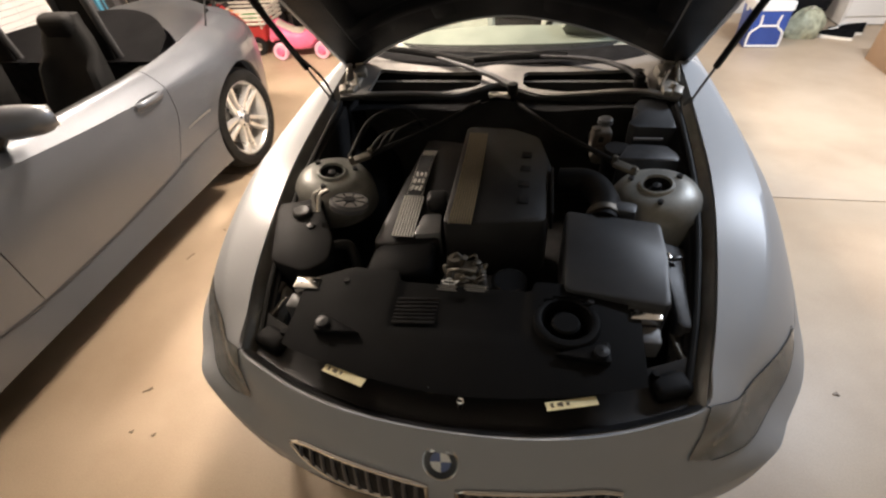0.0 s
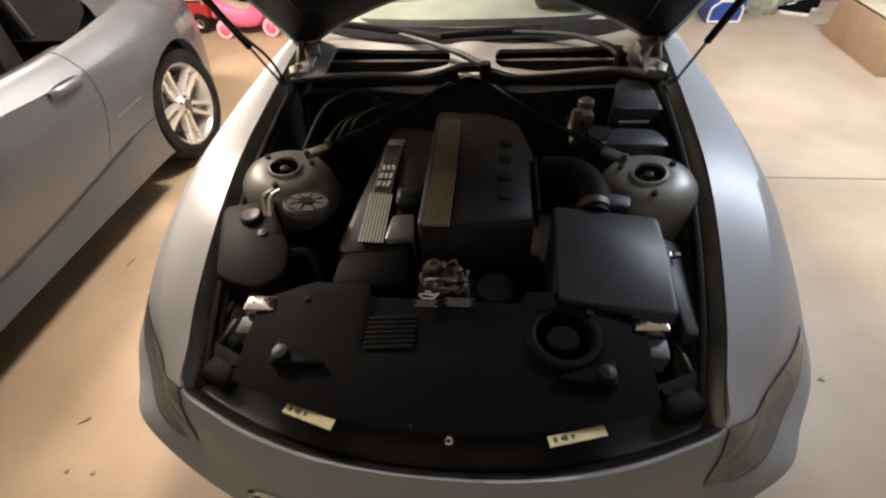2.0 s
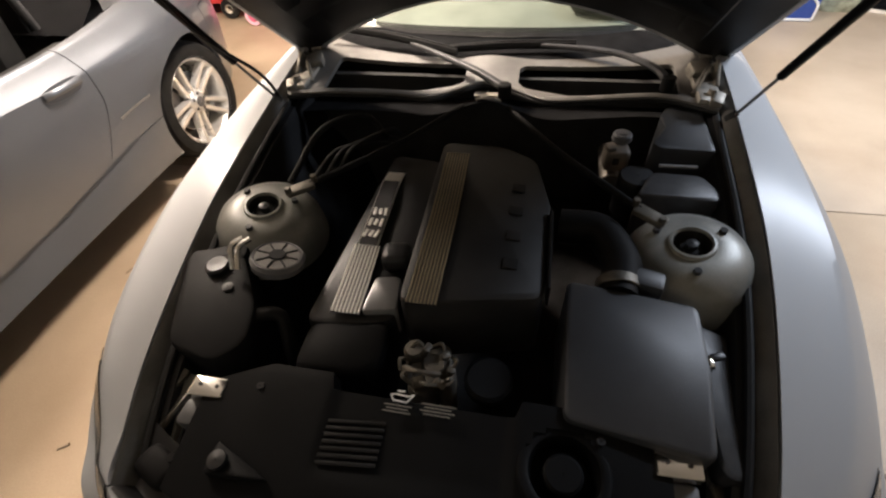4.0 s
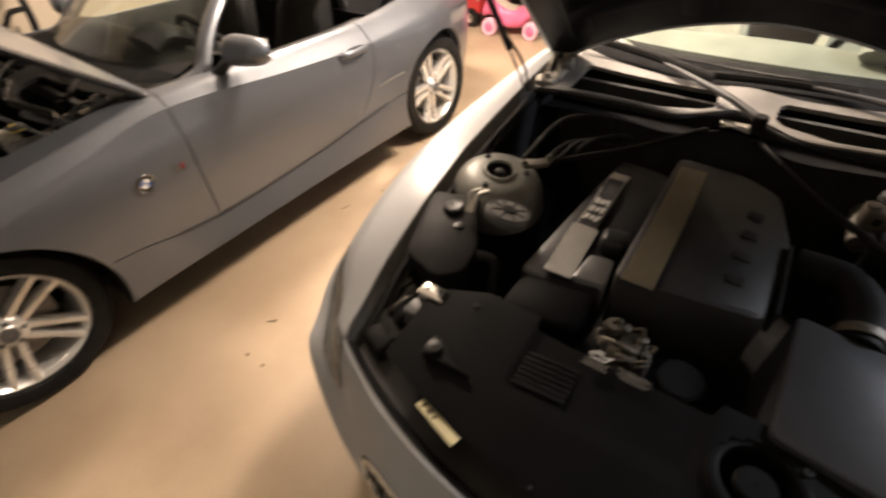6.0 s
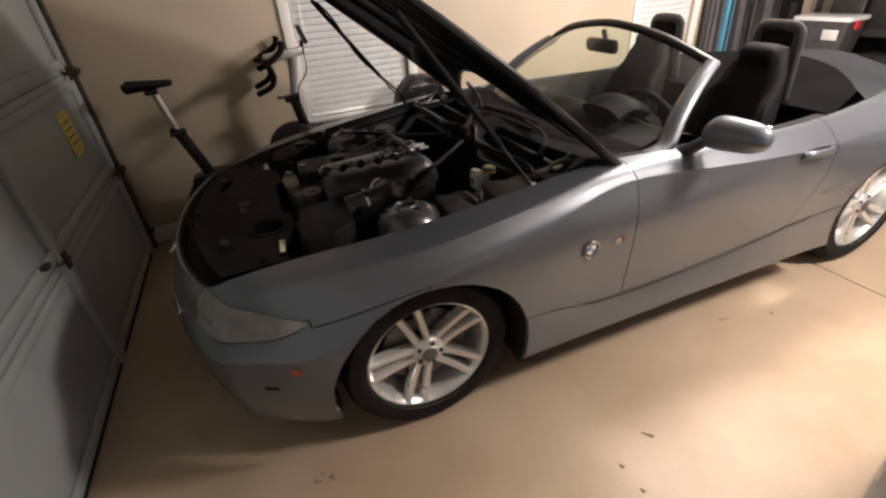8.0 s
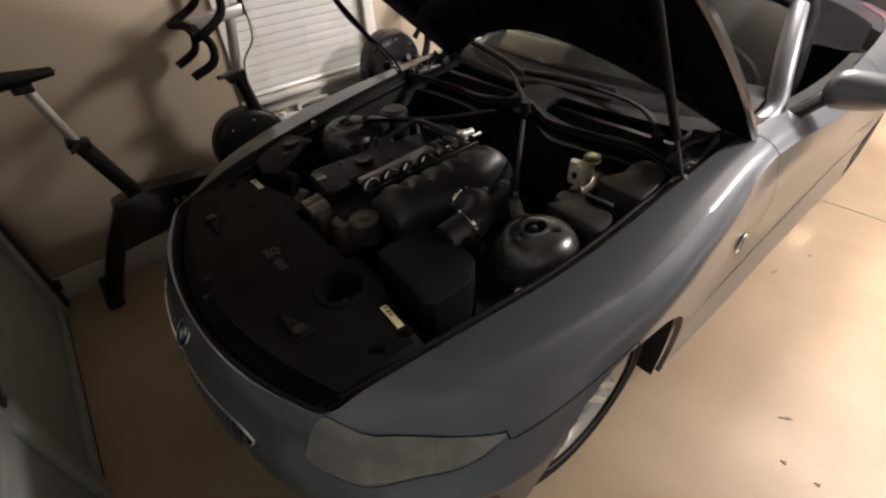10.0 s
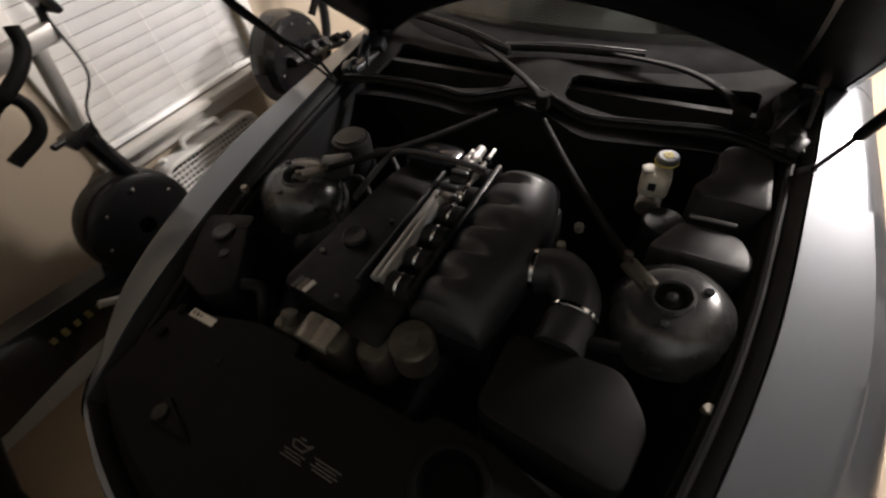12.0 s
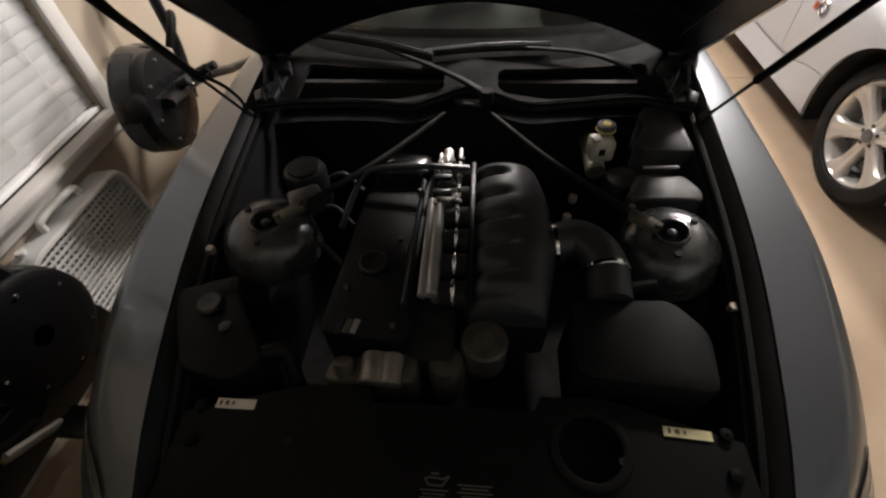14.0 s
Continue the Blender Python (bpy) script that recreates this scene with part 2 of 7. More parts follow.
def rounded(outline, r, seg=4):
    """The outline with its corners rounded to about r."""
    out, n = [], len(outline)
    for i in range(n):
        p, a, b = Vector(outline[i]), Vector(outline[i - 1]), Vector(outline[(i + 1) % n])
        da, db = (a - p), (b - p)
        k = min(r, 0.45 * da.length, 0.45 * db.length)
        s, e = p + da.normalized() * k, p + db.normalized() * k
        for j in range(seg + 1):
            t = j / seg
            out.append((1 - t) ** 2 * s + 2 * t * (1 - t) * p + t * t * e)
    return out


def slab(bm, outline, z0, z1, bevel=0.004, m=None, r=0.0, tilt=None):
    """A raised plate from an (x, y) outline; tilt(x, y) adds to its top."""
    m = m or Matrix()
    pts = rounded(outline, r) if r else [Vector(p) for p in outline]
    area = sum(a.x * b.y - b.x * a.y for a, b in zip(pts, pts[1:] + pts[:1]))
    if area < 0:
        pts.reverse()
    c = sum(pts, Vector((0, 0))) / len(pts)

    def ring(z, inset, top):
        out = []
        for p in pts:
            d = c - p
            q = p + d.normalized() * min(inset, d.length * 0.9) if inset else p
            out.append(bm.verts.new(m @ Vector((q.x, q.y, z + (tilt(q.x, q.y) if tilt and top else 0)))))
        return out
    rings = [ring(z0, 0, False), ring(z1 - bevel, 0, True), ring(z1 - bevel * 0.3, bevel * 0.3, True), ring(z1, bevel, True)]
    n = len(pts)
    for a, b in zip(rings, rings[1:]):
        for i in range(n):
            bm.faces.new((a[i], a[(i + 1) % n], b[(i + 1) % n], b[i]))
    bm.faces.new(list(reversed(rings[0])))
    bm.faces.new(rings[-1])


def part(name, bm, material, parent=None, label="", angle=38, m=None):
    """Links a bmesh as one mesh object under a thing or a part."""
    bmesh.ops.recalc_face_normals(bm, faces=bm.faces)
    me = bpy.data.meshes.new(name)
    bm.to_mesh(me)
    bm.free()
    for p in me.polygons:
        p.use_smooth = True
    me.set_sharp_from_angle(angle=radians(angle))
    me.materials.append(material)
    ob = new(name, me)
    if m is not None:
        ob.matrix_basis = m
    if parent is not None:
        ob.parent = parent
    if label:
        tagged(ob, label)
    return ob


def thing(name, label, category, place=(0, 0, 0), turn=(0, 0, 0), group="", kind=""):
    ob = new(name)
    ob.empty_display_size = 0.1
    ob.matrix_basis = pose(*place, *turn)
    return tagged(ob, label, category, group, kind)


def made(f, *a, **k):
    """A fresh bmesh with one shape in it."""
    bm = bmesh.new()
    f(bm, *a, **k)
    return bm


# ---- garage shell ----
WEST, EAST, SOUTH, NORTH, TOP = -3.80, 4.60, -1.16, 5.95, 2.62


def structure(name, bm, material, label, category):
    return tagged(part(name, bm, material), label, category, "", "structure")


JOINT = 2.45
bm = bmesh.new()
box(bm, ((WEST + EAST) / 2, (SOUTH - 0.3 + JOINT - 0.003) / 2, -0.06), (EAST - WEST + 0.4, JOINT - 0.003 - SOUTH + 0.3, 0.12), 0.004)
box(bm, ((WEST + EAST) / 2, (NORTH + 0.3 + JOINT + 0.003) / 2, -0.06), (EAST - WEST + 0.4, NORTH + 0.3 - JOINT - 0.003, 0.12), 0.004)
floor = structure("floor", bm, FLOORMAT, "warm tan coated concrete garage floor with one joint", "floor")
part("joint_filler", made(box, ((WEST + EAST) / 2, JOINT, -0.03), (EAST - WEST, 0.008, 0.05)), INK, floor)

WIN_Y0, WIN_Y1, WIN_Z0, WIN_Z1 = 0.135, 0.90, 0.69, 2.05
WIN2_Y0, WIN2_Y1 = 3.05, 3.69
T = 0.12
bm = bmesh.new()
for y0, y1, z0, z1 in ((SOUTH - 0.3, WIN_Y0, 0, TOP), (WIN_Y0, WIN_Y1, 0, WIN_Z0), (WIN_Y0, WIN_Y1, WIN_Z1, TOP), (WIN_Y1, WIN2_Y0, 0, TOP),
                       (WIN2_Y0, WIN2_Y1, 0, WIN_Z0), (WIN2_Y0, WIN2_Y1, WIN_Z1, TOP), (WIN2_Y1, NORTH + T, 0, TOP)):
    box(bm, (WEST - T / 2, (y0 + y1) / 2, (z0 + z1) / 2), (T, y1 - y0, z1 - z0))
bmesh.ops.remove_doubles(bm, verts=bm.verts, dist=0.0005)
structure("wall_west", bm, WALL, "beige painted garage wall with two windows", "wall")
structure("wall_north", made(box, ((WEST + EAST) / 2, NORTH + T / 2, TOP / 2), (EAST - WEST, T, TOP)), WALL, "beige painted back wall of the garage", "wall")
structure("wall_east", made(box, (EAST + T / 2, (SOUTH + NORTH) / 2, TOP / 2), (T, NORTH - SOUTH + 0.6, TOP)), WALL, "beige painted plain garage wall", "wall")
DOOR_X0, DOOR_X1, DOOR_H = -3.68, 4.2, 2.36
bm = bmesh.new()
box(bm, ((WEST - T + DOOR_X0) / 2, SOUTH - 0.08, TOP / 2), (DOOR_X0 - WEST + T, 0.14, TOP))
box(bm, ((DOOR_X1 + EAST) / 2, SOUTH - 0.08, TOP / 2), (EAST - DOOR_X1, 0.14, TOP))
box(bm, ((DOOR_X0 + DOOR_X1) / 2, SOUTH - 0.08, (DOOR_H + TOP) / 2), (DOOR_X1 - DOOR_X0, 0.14, TOP - DOOR_H))
structure("wall_south", bm, WALL, "beige wall round the garage door opening", "wall")
structure("ceiling", made(box, ((WEST + EAST) / 2, (SOUTH + NORTH) / 2, TOP + 0.05), (EAST - WEST + 0.4, NORTH - SOUTH + 0.8, 0.1)), CEIL, "plain pale garage ceiling", "ceiling")

bm = bmesh.new()
box(bm, (WEST + 0.007, (SOUTH + NORTH) / 2, 0.065), (0.014, NORTH - SOUTH, 0.13), 0.004)
structure("baseboard", bm, TRIM, "white painted baseboard along the beige wall", "baseboard")
bm = bmesh.new()
box(bm, ((WEST + EAST) / 2, NORTH - 0.007, 0.065), (EAST - WEST - 0.03, 0.014, 0.13), 0.004)
structure("baseboard", bm, TRIM, "white painted baseboard along the back wall", "baseboard")


def window(name, y0, y1):
    """A cased window with a lowered blind of single slats."""
    w = thing(name, "white cased window with a lowered white slatted blind", "window", (WEST, y0, WIN_Z0), kind="structure")
    wide, high = y1 - y0, WIN_Z1 - WIN_Z0
    for y in (-0.033, wide + 0.033):
        part("window_casing", made(box, (0.010, y, high / 2 - 0.01), (0.02, 0.066, high + 0.02), 0.004), TRIM, w)
    part("window_casing", made(box, (0.010, wide / 2, high + 0.034), (0.02, wide + 0.132, 0.068), 0.004), TRIM, w)
    part("window_sill", made(box, (0.02, wide / 2, -0.014), (0.075, wide + 0.16, 0.028), 0.006), TRIM, w)
    part("window_apron", made(box, (0.008, wide / 2, -0.062), (0.016, wide + 0.12, 0.066), 0.004), TRIM, w)
    part("window_frame", made(box, (-0.075, 0.02, high / 2), (0.05, 0.04, high), 0.004), TRIM, w)
    part("window_frame", made(box, (-0.075, wide - 0.02, high / 2), (0.05, 0.04, high), 0.004), TRIM, w)
    part("pane", made(box, (-0.085, wide / 2, high / 2), (0.006, wide - 0.08, high)), NIGHT, w)
    part("head_rail", made(box, (-0.028, wide / 2, high - 0.025), (0.05, wide - 0.012, 0.05), 0.004), BLIND, w)
    part("bottom_rail", made(box, (-0.028, wide / 2, 0.014), (0.05, wide - 0.014, 0.02), 0.004), BLIND, w)
    first = None
    n = int((high - 0.09) / 0.043)
    for i in range(n):
        z = 0.05 + 0.043 * i
        if first is None:
            bm = bmesh.new()
            rows = []
            for k in range(5):
                u = k / 4 - 0.5
                rows.append([Vector((-u * 0.007 + 0.0024 * (1 - 4 * u * u), y, u * 0.0397)) for y in (0.007, wide - 0.007)])
            sheet(bm, rows, 0.0016)
            first = part("slat", bm, BLIND, w, angle=60)
            first.location = (-0.028, 0, z)
        else:
            ob = new("slat", first.data)
            ob.parent, ob.location = w, (-0.028, 0, z)
    for y in (0.13, wide / 2, wide - 0.13):
        part("ladder_cord", made(cyl, (-0.012, y, 0.01), (-0.012, y, high - 0.04), 0.0016, seg=6), BLIND, w)
    part("tilt_wand", made(cyl, (-0.004, 0.07, high * 0.35), (-0.006, 0.06, high - 0.05), 0.004, seg=8), BLIND, w)
    return w


window("window_1", WIN_Y0, WIN_Y1)
window("window_2", WIN2_Y0, WIN2_Y1)


def garage_door():
    """Sectional door with embossed panels, end stiles and roller hinges, closed."""
    d = thing("door_1", "pale grey sectional steel garage door, closed", "garage door", (DOOR_X0, SOUTH, 0), kind="structure")
    wide, high = DOOR_X1 - DOOR_X0, 0.585
    for k in range(4):
        z0 = 0.01 + k * high
        bm = bmesh.new()
        box(bm, (wide / 2, 0.012, z0 + high / 2), (wide, 0.022, high - 0.004), 0.004)
        s = part("door_section", bm, DOORMAT, d)
        for z in (z0 + 0.05, z0 + high - 0.055):
            part("stiffener", made(box, (wide / 2, 0.031, z), (wide - 0.01, 0.018, 0.05), 0.007), DOORMAT, s)
        for x in (0.04, 1.15, 2.7, 4.2, 5.9, wide - 0.04):
            part("stile", made(box, (x, 0.0345, z0 + high / 2), (0.075, 0.025, high - 0.02), 0.004), DOORMAT, s)
        if k:
            for x in (0.045, 1.15, 2.7, 4.2, 5.9, wide - 0.045):
                bm = bmesh.new()
                box(bm, (x, 0.052, z0), (0.045, 0.008, 0.075), 0.003)
                cyl(bm, (x - 0.025, 0.057, z0), (x + 0.025, 0.057, z0), 0.007, seg=10)
                part("hinge", bm, TRACKDARK, d)
    bm = bmesh.new()
    box(bm, (-0.025, 0.050, 1.2), (0.045, 0.022, 2.36), 0.003)
    box(bm, (-0.05, 0.028, 1.2), (0.006, 0.06, 2.36))
    part("roller_track", bm, TRACKDARK, d, "dark greased steel roller track")
    for z in (0.15, 0.595, 1.18, 1.765):
        part("roller", made(cyl, (-0.034, 0.068, z), (0.02, 0.068, z), 0.022, seg=14), TRACKDARK, d)
    part("bottom_seal", made(box, (wide / 2, 0.012, 0.008), (wide, 0.04, 0.016), 0.004), SEAL, d)
    part("lift_handle", made(box, (1.32, 0.05, 0.66), (0.045, 0.03, 0.02), 0.005), SHELFDARK, d)
    lab = part("warning_label", made(box, (0.36, 0.0262, 0.93), (0.16, 0.004, 0.22)), YELLOW, d, "yellow warning label")
    for k in range(4):
        part("text_bar", made(box, (0.36, 0.0290, 0.99 - 0.035 * k), (0.11, 0.002, 0.008)), INK, lab)


garage_door()


# ---- car body surface ----
# Lengthwise keys (metres behind the front axle) and the six levels from the upper edge down to the sill.
LENGTHS = (-0.65, -0.40, 0.0, 0.40, 0.77, 1.40, 2.00, 2.50, 3.00)
L0X, L0Z = (0.540, 0.600, 0.670, 0.690, 0.700, 0.745, 0.725, 0.665, 0.450), (0.712, 0.765, 0.812, 0.862, 0.898, 0.880, 0.872, 0.898, 0.872)
L1X, L1Z = (0.585, 0.712, 0.806, 0.806, 0.775, 0.780, 0.780, 0.755, 0.560), (0.672, 0.748, 0.799, 0.846, 0.882, 0.867, 0.858, 0.878, 0.852)
L2X, L2Z = (0.618, 0.788, 0.868, 0.858, 0.816, 0.844, 0.856, 0.850, 0.675), (0.595, 0.670, 0.735, 0.786, 0.852, 0.812, 0.782, 0.810, 0.785)
L3X, L3Z = (0.728, 0.866, 0.884, 0.872, 0.850, 0.842, 0.860, 0.886, 0.725), (0.540, 0.570, 0.640, 0.670, 0.690, 0.670, 0.680, 0.680, 0.670)
L4X, L4Z = (0.722, 0.858, 0.884, 0.862, 0.836, 0.832, 0.852, 0.882, 0.720), (0.385, 0.392, 0.420, 0.425, 0.352, 0.362, 0.430, 0.450, 0.450)
L5X, L5Z = (0.680, 0.820, 0.855, 0.858, 0.862, 0.862, 0.866, 0.862, 0.690), (0.245, 0.232, 0.205, 0.220, 0.225, 0.225, 0.222, 0.215, 0.240)
SIDE = [(spline(list(zip(LENGTHS, xs))), spline(list(zip(LENGTHS, zs)))) for xs, zs in ((L0X, L0Z), (L1X, L1Z), (L2X, L2Z), (L3X, L3Z), (L4X, L4Z), (L5X, L5Z))]
NOSE = ((-0.778, 0.700), (-0.805, 0.640), (-0.838, 0.560), (-0.848, 0.460), (-0.830, 0.350), (-0.770, 0.245))
TAIL = ((3.205, 0.868), (3.275, 0.838), (3.315, 0.770), (3.360, 0.650), (3.360, 0.460), (3.310, 0.250))
Y_STATIONS = (-0.65, -0.56, -0.46, -0.36, -0.25, -0.1, 0.05, 0.2, 0.35, 0.5, 0.65, 0.8, 1.0, 1.2, 1.4, 1.6, 1.8, 2.0, 2.2, 2.4, 2.6, 2.8, 3.0)
N_NOSE = 5
AXLES = (0.0, 2.495)
ARCH_R, HUB_Z = 0.368, 0.328


def station(k):
    """The six level points of one cross-section, from the nose's middle round to the tail's."""
    if k < N_NOSE:
        s = k / N_NOSE
        out = []
        for (fx, fz), (y0, z0) in zip(SIDE, NOSE):
            out.append(Vector((fx(-0.65) * s * (1.12 - 0.12 * s), y0 + (-0.65 - y0) * s ** 2.3, z0 + (fz(-0.65) - z0) * s ** 2)))
        return out
    k -= N_NOSE
    if k < len(Y_STATIONS):
        y = Y_STATIONS[k]
        return [Vector((fx(y), y, fz(y))) for fx, fz in SIDE]
    s = 1 - (k - len(Y_STATIONS) + 1) / N_NOSE
    out = []
    for (fx, fz), (y0, z0) in zip(SIDE, TAIL):
        out.append(Vector((fx(3.0) * s * (1.35 - 0.35 * s), y0 + (3.0 - y0) * s ** 3, z0 + (fz(3.0) - z0) * s ** 2)))
    return out


N_ST = 2 * N_NOSE + len(Y_STATIONS)
STATIONS = [station(k) for k in range(N_ST)]


def cat(a, b, c, d, t):
    return 0.5 * ((2 * b) + (c - a) * t + (2 * a - 5 * b + 4 * c - d) * t * t + (3 * b - a - 3 * c + d) * t ** 3)


def along(f, j):
    i = min(int(f), N_ST - 2)
    p = [STATIONS[min(max(q, 0), N_ST - 1)][j] for q in (i - 1, i, i + 1, i + 2)]
    if i == 0:
        p[0] = Vector((-p[2].x, p[2].y, p[2].z))
    if i == N_ST - 2:
        p[3] = Vector((-p[1].x, p[1].y, p[1].z))
    return cat(*p, f - i)


CREASES = {
    1: spline([(-2, 0), (-0.55, 0), (-0.3, 0.6), (0.0, 0.8), (0.5, 0.7), (0.85, 0), (4, 0)]),
    2: spline([(-2, 0), (0.25, 0), (0.45, 0.5), (0.65, 1.0), (1.4, 1.0), (1.8, 0.9), (2.1, 0.2), (2.3, 0), (4, 0)]),
    3: spline([(-1.0, 0.4), (-0.6, 0.95), (-0.35, 0.95), (-0.12, 0.1), (0.1, 0), (4, 0)]),
    4: spline([(-2, 0), (0.3, 0), (0.45, 0.8), (0.6, 1.0), (1.4, 1.0), (2.0, 0.9), (2.2, 0.2), (2.35, 0), (4, 0)]),
}


def skin(f, v):
    """The body's surface: f runs from the nose's middle round to the tail's, v from the upper edge (0) down to the sill (5)."""
    j = min(int(v), 4)
    q = [along(f, min(max(k, 0), 5)) for k in (j - 1, j, j + 1, j + 2)]
    y = q[1].y
    if j + 1 in CREASES:
        q[3] = q[3].lerp(2 * q[2] - q[1], CREASES[j + 1](y))
    if j in CREASES:
        q[0] = q[0].lerp(2 * q[1] - q[2], CREASES[j](y))
    return cat(*q, v - j)


def skin_normal(f, v):
    a = skin(min(f + 0.02, N_ST - 1), v) - skin(max(f - 0.02, 0), v)
    b = skin(f, min(v + 0.02, 5)) - skin(f, max(v - 0.02, 0))
    n = a.cross(b).normalized()
    c = skin(f, v) - Vector((0, min(max(skin(f, v).y, -0.3), 2.7), 0.4))
    return n if n.dot(c) > 0 else -n


def f_at(y):
    """The station number at a length y along the side."""
    for k in range(len(Y_STATIONS) - 1):
        if Y_STATIONS[k] <= y <= Y_STATIONS[k + 1]:
            return N_NOSE + k + (y - Y_STATIONS[k]) / (Y_STATIONS[k + 1] - Y_STATIONS[k])
    return N_NOSE if y < 0 else N_NOSE + len(Y_STATIONS) - 1


DOOR_A, DOOR_B = f_at(0.83), f_at(1.91)
LAMP_F = (4.2, f_at(-0.375))


def panel_of(f, v, y):
    t = (f - LAMP_F[0]) / (LAMP_F[1] - LAMP_F[0])
    if f < N_NOSE or (y < 0 and v > (0.5 * (lamp_top(t) + lamp_low(t)) if 0 <= t <= 1 else 2.3)):
        return "front_bumper"
    if f < DOOR_A:
        return "front_fender" if v < 4.0 or y < 0.36 else "side_sill"
    if v > 4.0 and y < 2.15:
        return "side_sill"
    if f < DOOR_B:
        return "door"
    if f > N_NOSE + len(Y_STATIONS) - 1 or (y > 2.86 and v > 2.6):
        return "rear_bumper"
    return "rear_fender"


FS = sorted({round(k / 8, 4) for k in range((N_ST - 1) * 8 + 1)} | {DOOR_A, DOOR_B})
VS = sorted({round(k / 9, 4) for k in range(46)} | {2.3, 4.7, 2.6})


def bent(points):
    """Straight runs between (station, height) pairs, read at a share t of the lamp's length."""
    def at(t):
        f = LAMP_F[0] + (LAMP_F[1] - LAMP_F[0]) * t
        for (a, p), (b, q) in zip(points, points[1:]):
            if f <= b:
                return p + (q - p) * max(0.0, (f - a) / (b - a))
        return points[-1][1]
    return at


lamp_top = bent([(4.2, 1.88), (4.3, 1.6), (4.45, 1.05), (4.72, 0.5), (5.02, 0.14), (5.25, 0.62), (5.5, 1.05), (5.75, 1.32), (6.26, 1.55), (6.93, 1.84), (7.4, 2.0), (7.85, 2.14)])
lamp_low = bent([(4.2, 1.96), (4.35, 2.16), (4.6, 2.30), (5.0, 2.40), (5.5, 2.43), (6.0, 2.44), (6.69, 2.43), (7.36, 2.33), (7.85, 2.17)])


def body_panels(car, paint, side_names):
    """Cuts the skin into panels with shut lines, arches and turned-in edges."""
    grid = {}
    for a, f in enumerate(FS):
        for b, v in enumerate(VS):
            sweep = 0.85 * max(0.0, v - 3.05) ** 1.6 * max(0.0, 1 - abs(f - DOOR_B) / 2.2) if v < 4.01 else 0.85 * 0.92 * max(0.0, 1 - abs(f - DOOR_B) / 2.2)
            grid[a, b] = skin(f - sweep, v)
    faces = {}
    gone = set()
    for a in range(len(FS) - 1):
        for b in range(len(VS) - 1):
            f, v = (FS[a] + FS[a + 1]) / 2, (VS[b] + VS[b + 1]) / 2
            c = (grid[a, b] + grid[a + 1, b + 1]) / 2
            if any(math.hypot(c.y - y, c.z - HUB_Z) < ARCH_R for y in AXLES) or (c.z < 0.212 and -0.52 < c.y < -0.2):
                gone.add((a, b))
            else:
                faces.setdefault(panel_of(f, v, c.y), []).append((a, b))
    for (a, b), p in grid.items():
        near = [(a - 1, b - 1), (a - 1, b), (a, b - 1), (a, b)]
        cut = [q for q in near if q in gone]
        if cut and len(cut) < 4:
            for y in AXLES:
                d = math.hypot(p.y - y, p.z - HUB_Z)
                if abs(d - ARCH_R) < 0.06 and d > 0.2:
                    k = ARCH_R / d
                    grid[a, b] = Vector((p.x, y + (p.y - y) * k, HUB_Z + (p.z - HUB_Z) * k))
    for name, cells in faces.items():
        whole = name in ("front_bumper", "rear_bumper")
        for sides in (((1, -1),) if whole else ((1,), (-1,))):
            bm = bmesh.new()
            for s in sides:
                vs = {}
                for a, b in cells:
                    for q in ((a, b), (a + 1, b), (a + 1, b + 1), (a, b + 1)):
                        if q not in vs:
                            p = grid[q]
                            vs[q] = bm.verts.new((p.x * s, p.y, p.z))
                    loop = [vs[q] for q in ((a, b), (a + 1, b), (a + 1, b + 1), (a, b + 1))]
                    bm.faces.new(loop if s > 0 else loop[::-1])
            bmesh.ops.remove_doubles(bm, verts=bm.verts, dist=0.0004)
            bmesh.ops.recalc_face_normals(bm, faces=bm.faces)
            bm.normal_update()
            rim = [e for e in bm.edges if e.is_boundary]
            moves = {}
            for e in rim:
                for v in e.verts:
                    c = sum((g.calc_center_median() for g in v.link_faces), Vector()) / len(v.link_faces)
                    moves[v] = (c - v.co).normalized() * 0.0024
            for v, d in moves.items():
                v.co += d
            inward = {v: -v.normal * 0.016 for v in moves}
            mid = Vector((0, 1.2, 0.45))
            flip = 1 if sum((v.co - mid).dot(v.normal) for v in moves) > 0 else -1
            new_geom = bmesh.ops.extrude_edge_only(bm, edges=rim)["geom"]
            lower = {}
            for g in new_geom:
                if isinstance(g, bmesh.types.BMVert):
                    lower[g] = min(moves, key=lambda v: (v.co - g.co).length_squared)
            for g, v in lower.items():
                g.co += inward[v] * flip
            part(name, bm, paint, car, side_names.get(name, ""), angle=32)


def patch(f0, f1, v_top, v_low, lift, side, nu=22, nv=8, thick=0.0):
    """A piece of skin between two edge curves, lifted off the body."""
    bm = bmesh.new()
    rows = []
    for i in range(nu + 1):
        t = i / nu
        f = f0 + (f1 - f0) * t
        row = []
        for j in range(nv + 1):
            v = v_top(t) + (v_low(t) - v_top(t)) * j / nv
            p = skin(f, v) + skin_normal(f, v) * lift
            row.append(Vector((p.x * side, p.y, p.z)))
        rows.append(row)
    sheet(bm, rows, thick)
    return bm


def edge_line(f0, f1, v_top, v_low, lift, side, n=24):
    out = []
    for i in range(n + 1):
        t = i / n
        f = f0 + (f1 - f0) * t
        p = skin(f, v_top(t)) + skin_normal(f, v_top(t)) * lift
        out.append(Vector((p.x * side, p.y, p.z)))
    for i in range(n, -1, -1):
        t = i / n
        f = f0 + (f1 - f0) * t
        p = skin(f, v_low(t)) + skin_normal(f, v_low(t)) * lift
        out.append(Vector((p.x * side, p.y, p.z)))
    return out


